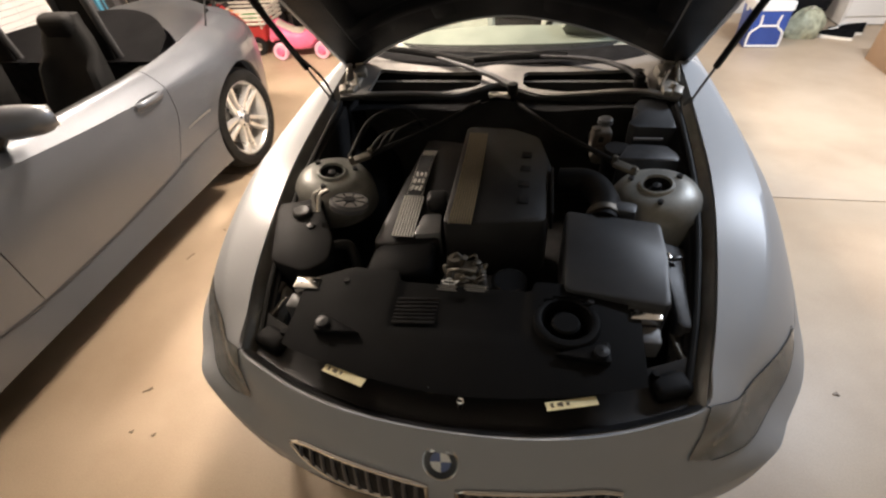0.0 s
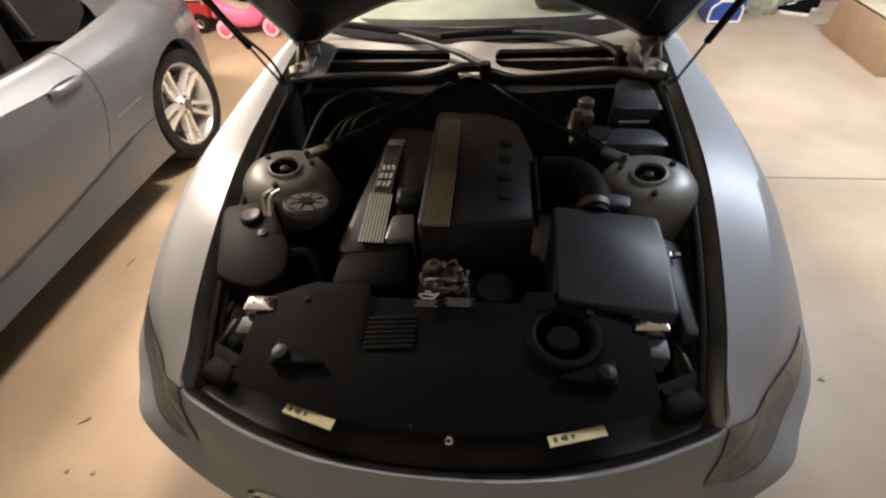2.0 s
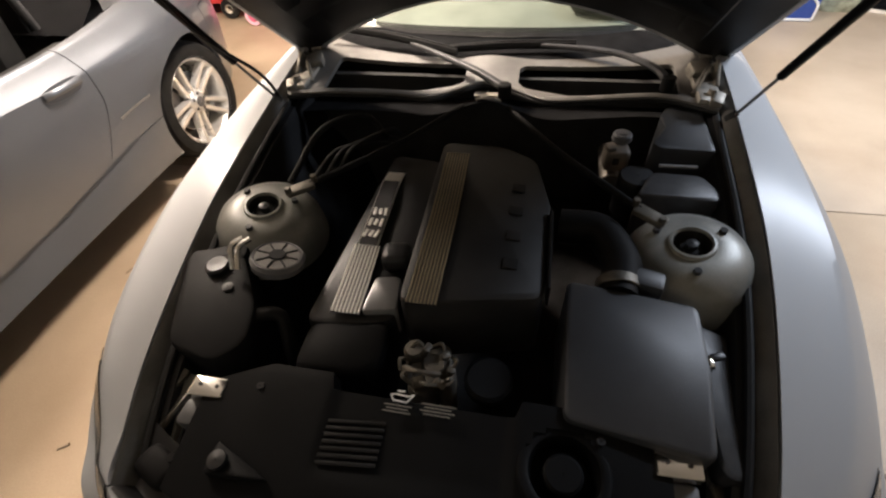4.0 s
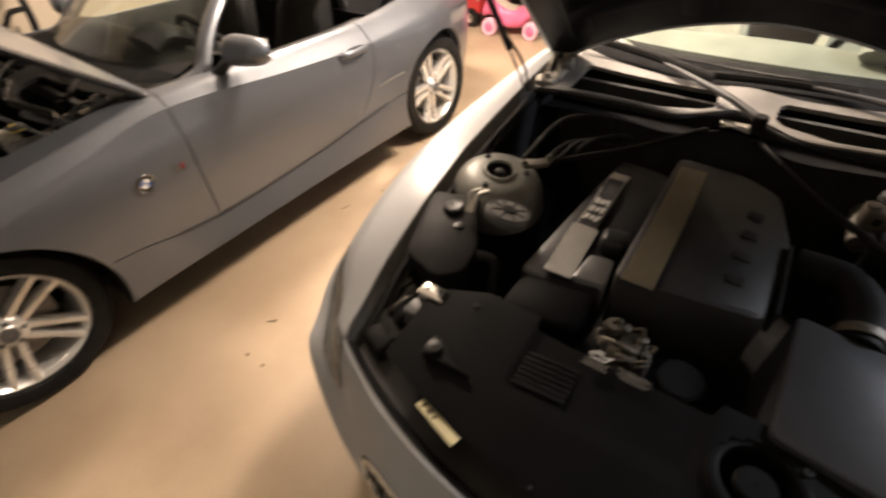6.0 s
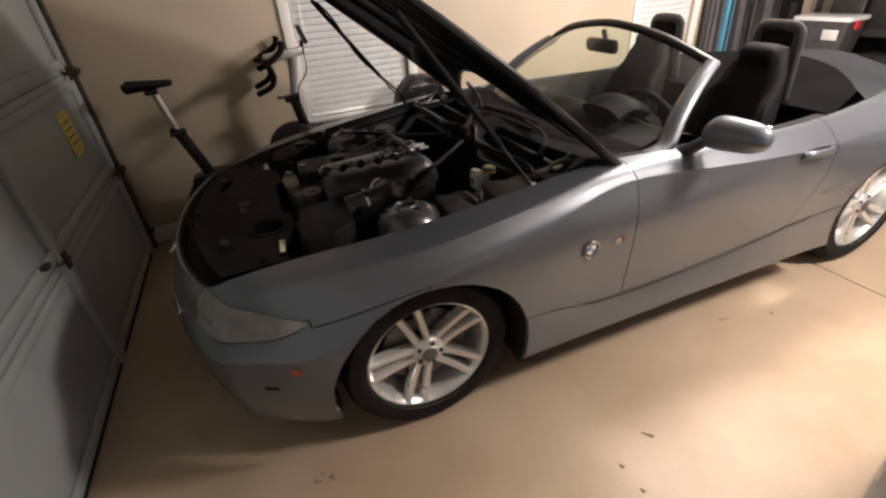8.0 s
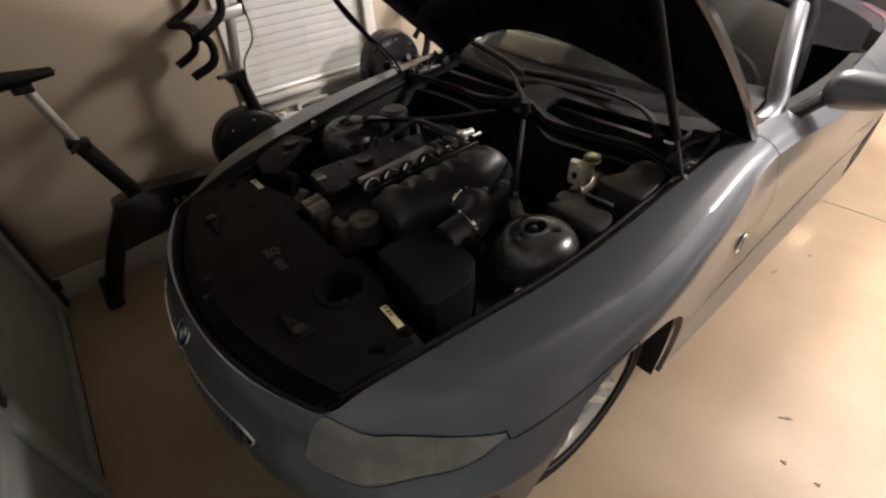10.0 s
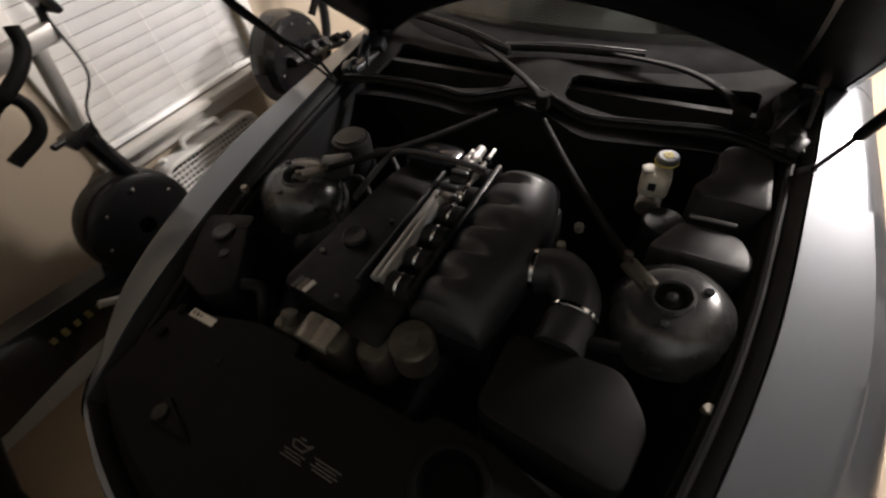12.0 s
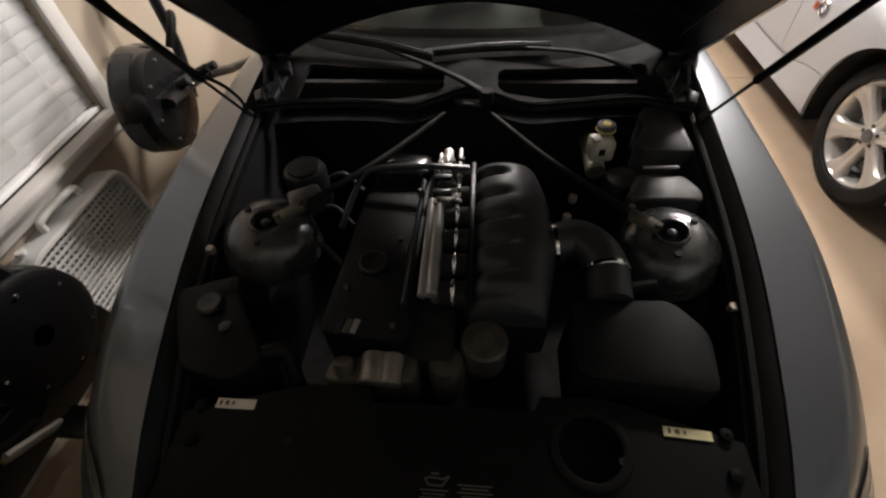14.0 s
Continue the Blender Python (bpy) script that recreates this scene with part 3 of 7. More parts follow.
def loop_tube(bm, pts, r, seg=6):
    """A thin bead along a closed line."""
    n, rings = len(pts), []
    for i, p in enumerate(pts):
        d = (pts[(i + 1) % n] - pts[i - 1])
        d = d.normalized() if d.length > 1e-6 else Vector((0, 1, 0))
        up = Vector((0.3, -0.2, 1)).normalized()
        side = d.cross(up).normalized()
        up = side.cross(d)
        rings.append([bm.verts.new(p + r * (math.cos(a) * side + math.sin(a) * up)) for a in [2 * math.pi * k / seg for k in range(seg)]])
    for i in range(n):
        a, b = rings[i], rings[(i + 1) % n]
        for k in range(seg):
            bm.faces.new((a[k], b[k], b[(k + 1) % seg], a[(k + 1) % seg]))


def roundel(parent, name, centre, normal, r, label):
    """A round badge: chrome ring, black band, blue and white quarters."""
    m = Matrix.Translation(centre) @ Vector(normal).to_track_quat("Z", "Y").to_matrix().to_4x4()
    bm = bmesh.new()
    lathe(bm, [(r * 0.93, 0), (r, 0.002), (r * 0.97, 0.006), (r * 0.90, 0.0045), (r * 0.90, 0.001)], m, 36)
    b = part(name, bm, CHROME, parent, label)
    bm = bmesh.new()
    lathe(bm, [(r * 0.905, 0.0028), (r * 0.56, 0.0036), (r * 0.56, 0.001)], m, 36)
    part("badge_band", bm, GLOSSBLACK, b)
    for q in range(4):
        bm = bmesh.new()
        pts = [bm.verts.new(m @ Vector((0, 0, 0.003)))]
        for k in range(9):
            a = math.pi / 2 * q + math.pi / 2 * k / 8 + 0.1
            pts.append(bm.verts.new(m @ Vector((0.55 * r * math.cos(a), 0.55 * r * math.sin(a), 0.003))))
        bm.faces.new(pts)
        part("badge_quarter", bm, (WHITEENAMEL, BLUEENAMEL)[q % 2], b)
    for k in range(3):
        a = math.pi / 2 + 0.1 + (1 - k) * 0.62
        bm = made(box, (0, 0, 0), (r * 0.2, r * 0.17, 0.001))
        bmesh.ops.transform(bm, matrix=m @ Matrix.Translation((0.73 * r * math.cos(a), 0.73 * r * math.sin(a), 0.0042)) @ Matrix.Rotation(a - math.pi / 2, 4, "Z"), verts=bm.verts)
        part("badge_mark", bm, CHROME, b)
    return b


def kidney(car, side, frame_mat):
    """Half of the twin grille: black recess, bright surround and upright bars."""
    top = spline([(0.035, 0.556), (0.12, 0.566), (0.25, 0.572), (0.34, 0.570), (0.385, 0.555)])
    low = spline([(0.035, 0.470), (0.12, 0.452), (0.25, 0.462), (0.34, 0.505), (0.385, 0.545)])

    def on(x, z, lift):
        f0, f1 = 0.0, float(N_NOSE)
        best = None
        for _ in range(18):
            f = (f0 + f1) / 2
            v0, v1 = 0.0, 5.0
            for _ in range(18):
                v = (v0 + v1) / 2
                if skin(f, v).z > z:
                    v0 = v
                else:
                    v1 = v
            if skin(f, v).x < x:
                f0 = f
            else:
                f1 = f
            best = (f, v)
        p = skin(*best) + skin_normal(*best) * lift
        return Vector((p.x * side, p.y, p.z))
    xs = [0.035 + 0.35 * i / 16 for i in range(17)]
    bm = bmesh.new()
    sheet(bm, [[on(x, top(x) + (low(x) - top(x)) * j / 4, 0.0015) for j in range(5)] for x in xs])
    g = part("kidney_grille", bm, PIT, car, "dark kidney grille half with upright bars")
    bm = bmesh.new()
    loop_tube(bm, [on(x, top(x), 0.004) for x in xs] + [on(x, low(x), 0.004) for x in reversed(xs)], 0.0052)
    part("grille_surround", bm, frame_mat, g)
    for i in range(11):
        x = 0.058 + 0.0295 * i
        if top(x) - low(x) < 0.02:
            continue
        bm = bmesh.new()
        a, b = on(x, top(x) - 0.003, 0.003), on(x + 0.006, low(x) + 0.003, 0.003)
        tube(bm, [a, (a + b) / 2 + Vector((0, -0.004, 0)), b], 0.0052, 6, 3)
        part("grille_bar", bm, DARKGREY, g)


def headlight(car, side):
    """Slim hazed lamp set flush into the corner, with a dark gap along its upper edge."""
    f0, f1 = LAMP_F
    k = part("headlight", patch(f0, f1, lamp_top, lamp_low, 0.0042, side, 74, 10), LENS, car, "hazed headlight glass over a pale reflector")
    part("reflector_bowl", patch(f0, f1, lambda t: lamp_top(t) + 0.02, lambda t: lamp_low(t) - 0.02, 0.0022, side, 74, 10), BOWL, k)
    line = edge_line(f0, f1, lamp_top, lamp_low, 0.002, side, 74)
    bm = bmesh.new()
    tube(bm, line[16:75:2], 0.0011, 6, 2)
    tube(bm, line[80:146:2], 0.0026, 6, 2)
    part("lamp_seal", bm, SEAL, k)


def wheel(car, x, y, style, side):
    """Tyre, rim and brake of one road wheel; the outer face looks along side."""
    w = new("wheel")
    w.parent = car
    w.matrix_basis = Matrix.Translation((x, y, HUB_Z)) @ Matrix.Rotation(radians(90 * side), 4, "Y") @ Matrix.Rotation(radians(53 if y < 1 else 56), 4, "Z")
    R = 0.328
    bm = bmesh.new()
    lathe(bm, [(0.238, -0.2), (0.266, -0.205), (0.304, -0.19), (0.322, -0.165), (R, -0.134), (R - 0.007, -0.132), (R - 0.007, -0.126), (R, -0.124), (R, -0.094), (R - 0.007, -0.092), (R - 0.007, -0.086), (R, -0.084), (R, -0.06), (0.323, -0.02), (0.306, 0.006), (0.272, 0.016), (0.246, 0.010), (0.238, -0.004)], Matrix.Translation((0, 0, 0.0)), 56)
    part("tyre", bm, RUBBER, w)
    bm = bmesh.new()
    lathe(bm, [(0.243, 0.009), (0.247, 0.003), (0.241, -0.004), (0.232, -0.003), (0.224, -0.012), (0.216, -0.03), (0.210, -0.19)], Matrix(), 56)
    part("rim", bm, ALLOY, w)
    if style == "double":
        for k in range(5):
            a = 2 * math.pi * k / 5
            for s in (-1, 1):
                bm = bmesh.new()
                rows = []
                for i in range(9):
                    t = i / 8
                    r = 0.045 + 0.182 * t
                    off = s * (0.020 + 0.016 * t)
                    z = -0.026 + 0.022 * t * t - 0.006 * (1 - t)
                    wd = 0.0165 - 0.001 * t
                    rows.append([Vector((r, off + q * wd, z - 0.016 * q * q * (abs(q) > 0.9))) for q in (-1, -0.6, 0, 0.6, 1)] + [Vector((r, off + q * wd, z - 0.04)) for q in (1, -1)])
                g = [[bm.verts.new(Matrix.Rotation(a, 4, "Z") @ p) for p in row] for row in rows]
                for q, u in zip(g, g[1:]):
                    for i in range(len(q)):
                        bm.faces.new((q[i], q[(i + 1) % len(q)], u[(i + 1) % len(q)], u[i]))
                part("spoke", bm, ALLOY, w)
    else:
        for k in range(6):
            a = 2 * math.pi * k / 6
            bm = bmesh.new()
            rows = []
            for i in range(11):
                t = i / 10
                r = 0.04 + 0.188 * t
                half = 0.026 + 0.006 * math.sin(math.pi * t) + 0.050 * t ** 5
                z = -0.022 + 0.02 * t * t
                rows.append([Vector((r, q * half, z - (0.010 if abs(q) == 1 else 0.004 if q == 0 else 0))) for q in (-1, -0.75, -0.22, 0, 0.22, 0.75, 1)] + [Vector((r, q * half, z - 0.035)) for q in (1, -1)])
            g = [[bm.verts.new(Matrix.Rotation(a, 4, "Z") @ p) for p in row] for row in rows]
            for q, u in zip(g, g[1:]):
                for i in range(len(q)):
                    bm.faces.new((q[i], q[(i + 1) % len(q)], u[(i + 1) % len(q)], u[i]))
            part("spoke", bm, ALLOYDULL, w)
    hub_mat = ALLOY if style == "double" else ALLOYDULL
    part("hub", made(lathe, [(0.066, -0.05), (0.064, -0.034), (0.054, -0.024), (0.040, -0.021), (0.034, -0.014), (0.002, -0.013)], Matrix(), 30), hub_mat, w)
    part("hub_cap", made(lathe, [(0.031, -0.014), (0.030, -0.010), (0.002, -0.009)], Matrix(), 24), DARKGREY, w)
    for k in range(5):
        a = 2 * math.pi * (k + 0.5) / 5
        c = Vector((0.046 * math.cos(a), 0.046 * math.sin(a), -0.026))
        part("wheel_bolt", made(cyl, c, c + Vector((0, 0, 0.010)), 0.009, seg=6), DARKSTEEL, w)
    part("brake_disc", made(lathe, [(0.162, -0.086), (0.162, -0.078), (0.085, -0.078), (0.080, -0.06)], Matrix(), 40), DISC, w)
    bm = bmesh.new()
    box(bm, (0.135 * math.cos(2.4), 0.135 * math.sin(2.4), -0.085), (0.06, 0.13, 0.07), 0.012, (0, 0, math.degrees(2.4)))
    part("brake_caliper", bm, DARKSTEEL, w)


def arch_liner(car, side, y):
    bm = bmesh.new()
    rows = []
    for i in range(25):
        a = math.pi * (-0.12 + 1.24 * i / 24)
        edge_x = min(SIDE[k][0](y + ARCH_R * math.cos(a)) for k in (2, 3, 4))
        rows.append([Vector((side * x, y + r * math.cos(a), HUB_Z + r * math.sin(a))) for x, r in ((edge_x - 0.022, ARCH_R + 0.004), (edge_x - 0.05, ARCH_R + 0.002), (0.60, ARCH_R + 0.01), (0.54, 0.30), (0.53, 0.05))])
    sheet(bm, rows)
    part("wheel_arch_liner", bm, PIT, car)


# ---- car: bonnet, cowl, screen, cabin, deck ----
HOOD_ANGLE = radians(37.2)
HINGE = Vector((0, 0.825, 0.868))


def hood_point(x, u, lift=0.0):
    """A point of the raised bonnet: u metres from the hinge line towards its nose."""
    return HINGE + Vector((x, -u * math.cos(HOOD_ANGLE) - lift * math.sin(HOOD_ANGLE), u * math.sin(HOOD_ANGLE) + lift * -math.cos(HOOD_ANGLE)))


hood_half = spline([(-0.06, 0.735), (0.2, 0.735), (0.5, 0.725), (0.9, 0.69), (1.25, 0.615), (1.42, 0.54), (1.50, 0.46)])


def bonnet(car, paint):
    """Open bonnet: outer skin, black lined inner frame with ribs, and rolled edges."""
    def rear(q):
        return -0.05 + 0.40 * (1 - abs(q) ** 1.7)

    def front(q):
        return 1.58 - 0.13 * abs(q) ** 2.2

    def at(q, t, lift):
        u = rear(q) + (front(q) - rear(q)) * t
        x = q * hood_half(u)
        crown = 0.055 * (1 - q * q) + 0.03 * math.sin(math.pi * min(1, max(0, u / 1.5)))
        return hood_point(x, u, lift - crown)
    qs = [k / 14 - 1 for k in range(29)]
    ts = [k / 16 for k in range(17)]
    bm = bmesh.new()
    sheet(bm, [[at(q, t, -0.012) for q in qs] for t in ts], 0.0)
    h = part("bonnet", bm, paint, car, "bonnet propped wide open")
    bm = bmesh.new()
    sheet(bm, [[at(q * 0.985, 0.012 + 0.976 * t, 0.014 + 0.028 * math.sin(math.pi * t) * (1 - q ** 6)) for q in qs] for t in ts])
    part("bonnet_lining", bm, SHROUD, h, "black lined underside")
    ring = [at(q, 0, 0) for q in qs] + [at(1, t, 0) for t in ts[1:-1]] + [at(q, 1, 0) for q in reversed(qs)] + [at(-1, t, 0) for t in reversed(ts[1:-1])]
    bm = bmesh.new()
    loop_tube(bm, ring, 0.014, 8)
    part("bonnet_edge", bm, GLOSSBLACK if paint is GREY else paint, h)
    for q in (-0.78, -0.27, 0.27, 0.78):
        bm = bmesh.new()
        rows = []
        for i in range(15):
            t = 0.08 + 0.84 * i / 14
            rows.append([at(q * (1 - 0.15 * t) + d, t, 0.016 + 0.03 * math.sin(math.pi * t) + e) for d, e in ((-0.06, 0), (-0.045, 0.008), (0.045, 0.008), (0.06, 0))])
        sheet(bm, rows)
        part("bonnet_rib", bm, SHROUD, h)
    for k in range(2):
        bm = bmesh.new()
        rows = [[at(q, t0 + d, 0.022 + 0.03 * math.sin(math.pi * t0) + e) for q in qs[3:-3]] for t0 in ((0.2, 0.8)[k],) for d, e in ((-0.035, 0), (-0.025, 0.008), (0.025, 0.008), (0.035, 0))]
        sheet(bm, rows)
        part("bonnet_rib", bm, SHROUD, h)
    for s in (-1, 1):
        foot, top = Vector((0.69 * s, 0.47, 0.862)), hood_point(0.69 * s, 0.98, 0.02)
        d = (top - foot).normalized()
        bm = made(cyl, foot, foot + d * 0.34, 0.0045, seg=8)
        g = part("gas_strut", bm, HOOP if paint is SILVER else DARKSTEEL, car, "slim gas strut holding up the bonnet")
        part("strut_cylinder", made(cyl, foot + d * 0.22, top, 0.0105, seg=12), MATTBLACK, g)
        part("strut_ball", made(cyl, foot - Vector((0.02 * s, 0, 0.012)), foot + Vector((0.006 * s, 0, 0.012)), 0.010, seg=10), DARKSTEEL, g)
        bm = bmesh.new()
        box(bm, (0.665 * s, 0.74, 0.868), (0.03, 0.20, 0.012), 0.003, (12, 0, 0))
        box(bm, (0.672 * s, 0.66, 0.884), (0.012, 0.08, 0.05), 0.003, (40, 0, 0))
        cyl(bm, (0.65 * s, 0.80, 0.885), (0.69 * s, 0.80, 0.885), 0.013, seg=12)
        part("bonnet_hinge", bm, CAST if paint is SILVER else DARKSTEEL, car)
    foot, top = Vector((-0.69, 0.47, 0.862)), hood_point(-0.69, 0.98, 0.02)
    bm = bmesh.new()
    tube(bm, [foot.lerp(top, t) + Vector((0.012 + 0.010 * math.sin(5 * t), 0.016 * math.sin(9 * t), 0.008 * math.cos(7 * t))) for t in (0.0, 0.12, 0.25, 0.4, 0.55, 0.7, 0.85, 0.97)], 0.005, 6)
    part("washer_hose", bm, SEAL, car)


def screen_y(x, t):
    """Windscreen surface: t runs from its base (0) to the header rail (1)."""
    return 0.86 + 0.20 * (abs(x) / 0.66) ** 2.2 + t * (0.47 - 0.10 * (abs(x) / 0.66) ** 2)


def screen_point(q, t):
    half = 0.675 - 0.13 * t
    x = q * half
    z = 0.905 + 0.335 * t + 0.02 * (1 - q * q) - 0.085 * t * q * q - 0.015 * q * q
    return Vector((x, screen_y(x, t), z + 0.02 * math.sin(math.pi * t)))


def windscreen(car, paint):
    qs = [k / 12 - 1 for k in range(25)]
    ts = [k / 8 for k in range(9)]
    g = part("windscreen", made(sheet, [[screen_point(q, t) for q in qs] for t in ts]), SCREEN, car, "raked clear windscreen")
    g.visible_shadow = False
    for s in (-1, 1):
        bm = bmesh.new()
        base = screen_point(s, 0)
        pts = [base + Vector((0.015 * s, -0.10, -0.03))] + [screen_point(s, t) + Vector((0.016 * s, -0.004, 0)) for t in (0, 0.25, 0.5, 0.75, 1)]
        tube(bm, pts, lambda t: 0.040 - 0.008 * t, 12, 5, 0.75)
        part("windscreen_pillar", bm, paint, g)
        bm = bmesh.new()
        tube(bm, [screen_point(s, t) + Vector((0.001 * s, 0.022, 0)) for t in (0, 0.3, 0.6, 1)], 0.02, 8, 4)
        part("pillar_trim", bm, PLASTIC, g)
    bm = bmesh.new()
    tube(bm, [screen_point(q, 1) + Vector((0, 0.006, 0.002)) for q in (-1.02, -0.8, -0.5, 0, 0.5, 0.8, 1.02)], 0.024, 10, 5, 0.75)
    part("header_rail", bm, PLASTIC, g)
    bm = bmesh.new()
    sheet(bm, [[screen_point(q, t) + Vector((0, 0.006, -0.005)) for q in qs] for t in (-0.02, 0.01, 0.035)])
    part("screen_border", bm, PIT, g)
    bm = bmesh.new()
    box(bm, (0, 1.30, 1.165), (0.21, 0.045, 0.065), 0.02, (12, 0, 0), 3)
    cyl(bm, (0, 1.32, 1.19), (0, 1.30, 1.235), 0.012)
    part("rear_view_mirror", bm, PLASTIC, g)
    for arm, blade in ((((0.055, 0.512, 0.898), (-0.04, 0.582, 0.916), (-0.16, 0.672, 0.920), (-0.29, 0.755, 0.926)), ((-0.12, 0.690, 0.924), (-0.33, 0.772, 0.934), (-0.62, 0.850, 0.944))),
                       (((0.53, 0.598, 0.894), (0.48, 0.655, 0.914), (0.36, 0.728, 0.922), (0.15, 0.760, 0.926)), ((0.26, 0.770, 0.922), (0.05, 0.752, 0.926), (-0.15, 0.720, 0.924)))):
        arm, blade = [Vector(p) for p in arm], [Vector(p) for p in blade]
        bm = bmesh.new()
        tube(bm, arm, lambda t: (0.0155 if paint is SILVER else 0.0125) - 0.006 * t, 8, 5, 0.75)
        w = part("wiper_arm", bm, DUSTYBOX if paint is SILVER else MATTBLACK, car, ("dusty dark grey" if paint is SILVER else "black") + " wiper arm resting along the screen")
        bm = bmesh.new()
        tube(bm, blade, 0.0085, 6, 4, 1.5)
        part("wiper_blade", bm, SEAL, w)
        bm = bmesh.new()
        tube(bm, [blade[0] + Vector((0, 0.004, 0.013)), blade[1] + Vector((0, 0.004, 0.013)), blade[2] + Vector((0, 0.004, 0.010))], 0.0028, 6, 4)
        part("blade_spine", bm, PLASTIC, w)
        part("pivot_cap", made(cyl, arm[0] - Vector((0, 0, 0.03)), arm[0] + Vector((0, 0, 0.014)), 0.02), SCUTTLE, w)


cowl_edge = spline([(-0.66, 0.49), (-0.52, 0.515), (-0.30, 0.515), (-0.18, 0.50), (-0.09, 0.545), (0.0, 0.580), (0.09, 0.545), (0.18, 0.505), (0.32, 0.525), (0.52, 0.555), (0.66, 0.50)])


def cowl(car, tone):
    """The scuttle: one moulded panel with a wavy front lip and two sunken air mouths, and side brackets."""
    pale = tone is CREAMGREY
    n = 132
    xs = [k * 1.32 / n - 0.66 for k in range(n + 1)]

    def drop(x):
        return 0.012 * abs(x) - 0.012 * math.exp(-(x / 0.09) ** 2)

    def back(x):
        return 0.712 + 0.20 * (abs(x) / 0.66) ** 2.6

    def mouth(x, y):
        """Below zero inside one of the two openings."""
        q = abs(x)
        front = cowl_edge(x) + 0.016 + 0.026 * math.exp(-((q - 0.17) / 0.07) ** 2)
        rear = 0.676 + 0.10 * (q / 0.66) ** 2.4
        r = 0.034
        lo, hi = (0.085, 0.575) if x > 0 else (0.072, 0.560)
        dx = max(lo + r - q, q - hi + r)
        dy = max(front + r * 0.8 - y, y - rear + r * 0.8)
        return math.hypot(max(dx, 0), max(dy, 0)) + min(max(dx, dy), 0) - r * 0.8

    def level(x, t):
        return 0.868 + 0.030 * t - drop(x) + 0.006 * math.exp(-((t - 0.04) / 0.05) ** 2)
    ts = [k / 56 for k in range(57)]
    bm = bmesh.new()
    grid = {}
    for i, x in enumerate(xs):
        for k, t in enumerate(ts):
            y = cowl_edge(x) + (back(x) - cowl_edge(x)) * t
            grid[i, k] = (x, y, level(x, t))
    vs = {}
    for i in range(n):
        for k in range(len(ts) - 1):
            c = [grid[i + a, k + b] for a, b in ((0, 0), (1, 0), (1, 1), (0, 1))]
            if mouth(sum(q[0] for q in c) / 4, sum(q[1] for q in c) / 4) < 0:
                continue
            loop = []
            for a, b in ((0, 0), (1, 0), (1, 1), (0, 1)):
                if (i + a, k + b) not in vs:
                    vs[i + a, k + b] = bm.verts.new(grid[i + a, k + b])
                loop.append(vs[i + a, k + b])
            bm.faces.new(loop)
    for _ in range(3):
        rim = [v for v in bm.verts if v.is_boundary and abs(v.co.x) < 0.65 and mouth(v.co.x, v.co.y) < 0.02]
        for v in rim:
            near = [e.other_vert(v).co for e in v.link_edges if e.is_boundary]
            if len(near) == 2:
                v.co = v.co * 0.4 + (near[0] + near[1]) * 0.3
    low = bmesh.ops.extrude_edge_only(bm, edges=[e for e in bm.edges if e.is_boundary])["geom"]
    for g in low:
        if isinstance(g, bmesh.types.BMVert):
            g.co.z -= 0.014
    c = part("scuttle_panel", bm, tone, car, "moulded scuttle panel with a wavy front lip and two air mouths", angle=50)
    bm = bmesh.new()
    tube(bm, [Vector((x, cowl_edge(x) + 0.001, 0.858 - drop(x))) for x in xs[::4]], 0.007, 8, 3)
    part("cowl_seal", bm, SEAL, c)
    if not pale:
        bm = bmesh.new()
        tube(bm, [Vector((x, cowl_edge(x) + 0.003, 0.8745 - drop(x))) for x in xs[2:-2:4]], 0.0048, 8, 3)
        part("cowl_lip", bm, GLOSSBLACK, c)
    # Black sheet added below the air mouths to stand in for their shade.
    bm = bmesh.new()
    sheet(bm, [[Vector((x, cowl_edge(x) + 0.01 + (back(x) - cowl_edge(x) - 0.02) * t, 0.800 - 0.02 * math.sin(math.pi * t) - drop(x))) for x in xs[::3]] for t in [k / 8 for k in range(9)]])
    part("mouth_shade_sheet", bm, VOID, c)
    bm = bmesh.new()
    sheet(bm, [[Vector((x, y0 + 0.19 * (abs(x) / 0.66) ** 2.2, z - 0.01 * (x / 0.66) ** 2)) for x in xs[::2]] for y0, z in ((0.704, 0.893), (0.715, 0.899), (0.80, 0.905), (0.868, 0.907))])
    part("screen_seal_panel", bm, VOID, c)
    for k in range(30):
        x = -0.135 - 0.0125 * k
        y = cowl_edge(x) + 0.022 + 0.020 * math.exp(-((abs(x) - 0.17) / 0.07) ** 2)
        part("intake_slat", made(box, (x, y + 0.004, 0.862 - drop(x)), (0.004, 0.022, 0.010), 0.0, (-30, 0, 0)), DUSTYBOX, c)
    for s in (-1, 1):
        bm = bmesh.new()
        box(bm, (0.64 * s, 0.60, 0.868), (0.07, 0.16, 0.02), 0.006, (0, 8 * s, 0))
        box(bm, (0.62 * s, 0.68, 0.888), (0.045, 0.05, 0.045), 0.008, (20, 0, 15))
        box(bm, (0.655 * s, 0.53, 0.874), (0.03, 0.05, 0.03), 0.006, (10, 12 * s, -20 * s))
        cyl(bm, (0.645 * s, 0.56, 0.87), (0.645 * s, 0.56, 0.895), 0.011)
        tube(bm, [Vector((0.60 * s, 0.57, 0.868)), Vector((0.63 * s, 0.63, 0.905)), Vector((0.66 * s, 0.70, 0.895))], 0.007, 6, 4)
        part("scuttle_bracket", bm, CAST if pale else DARKSTEEL, c)
    bm = bmesh.new()
    box(bm, (0.0, 0.560, 0.848), (0.09, 0.03, 0.014), 0.005)
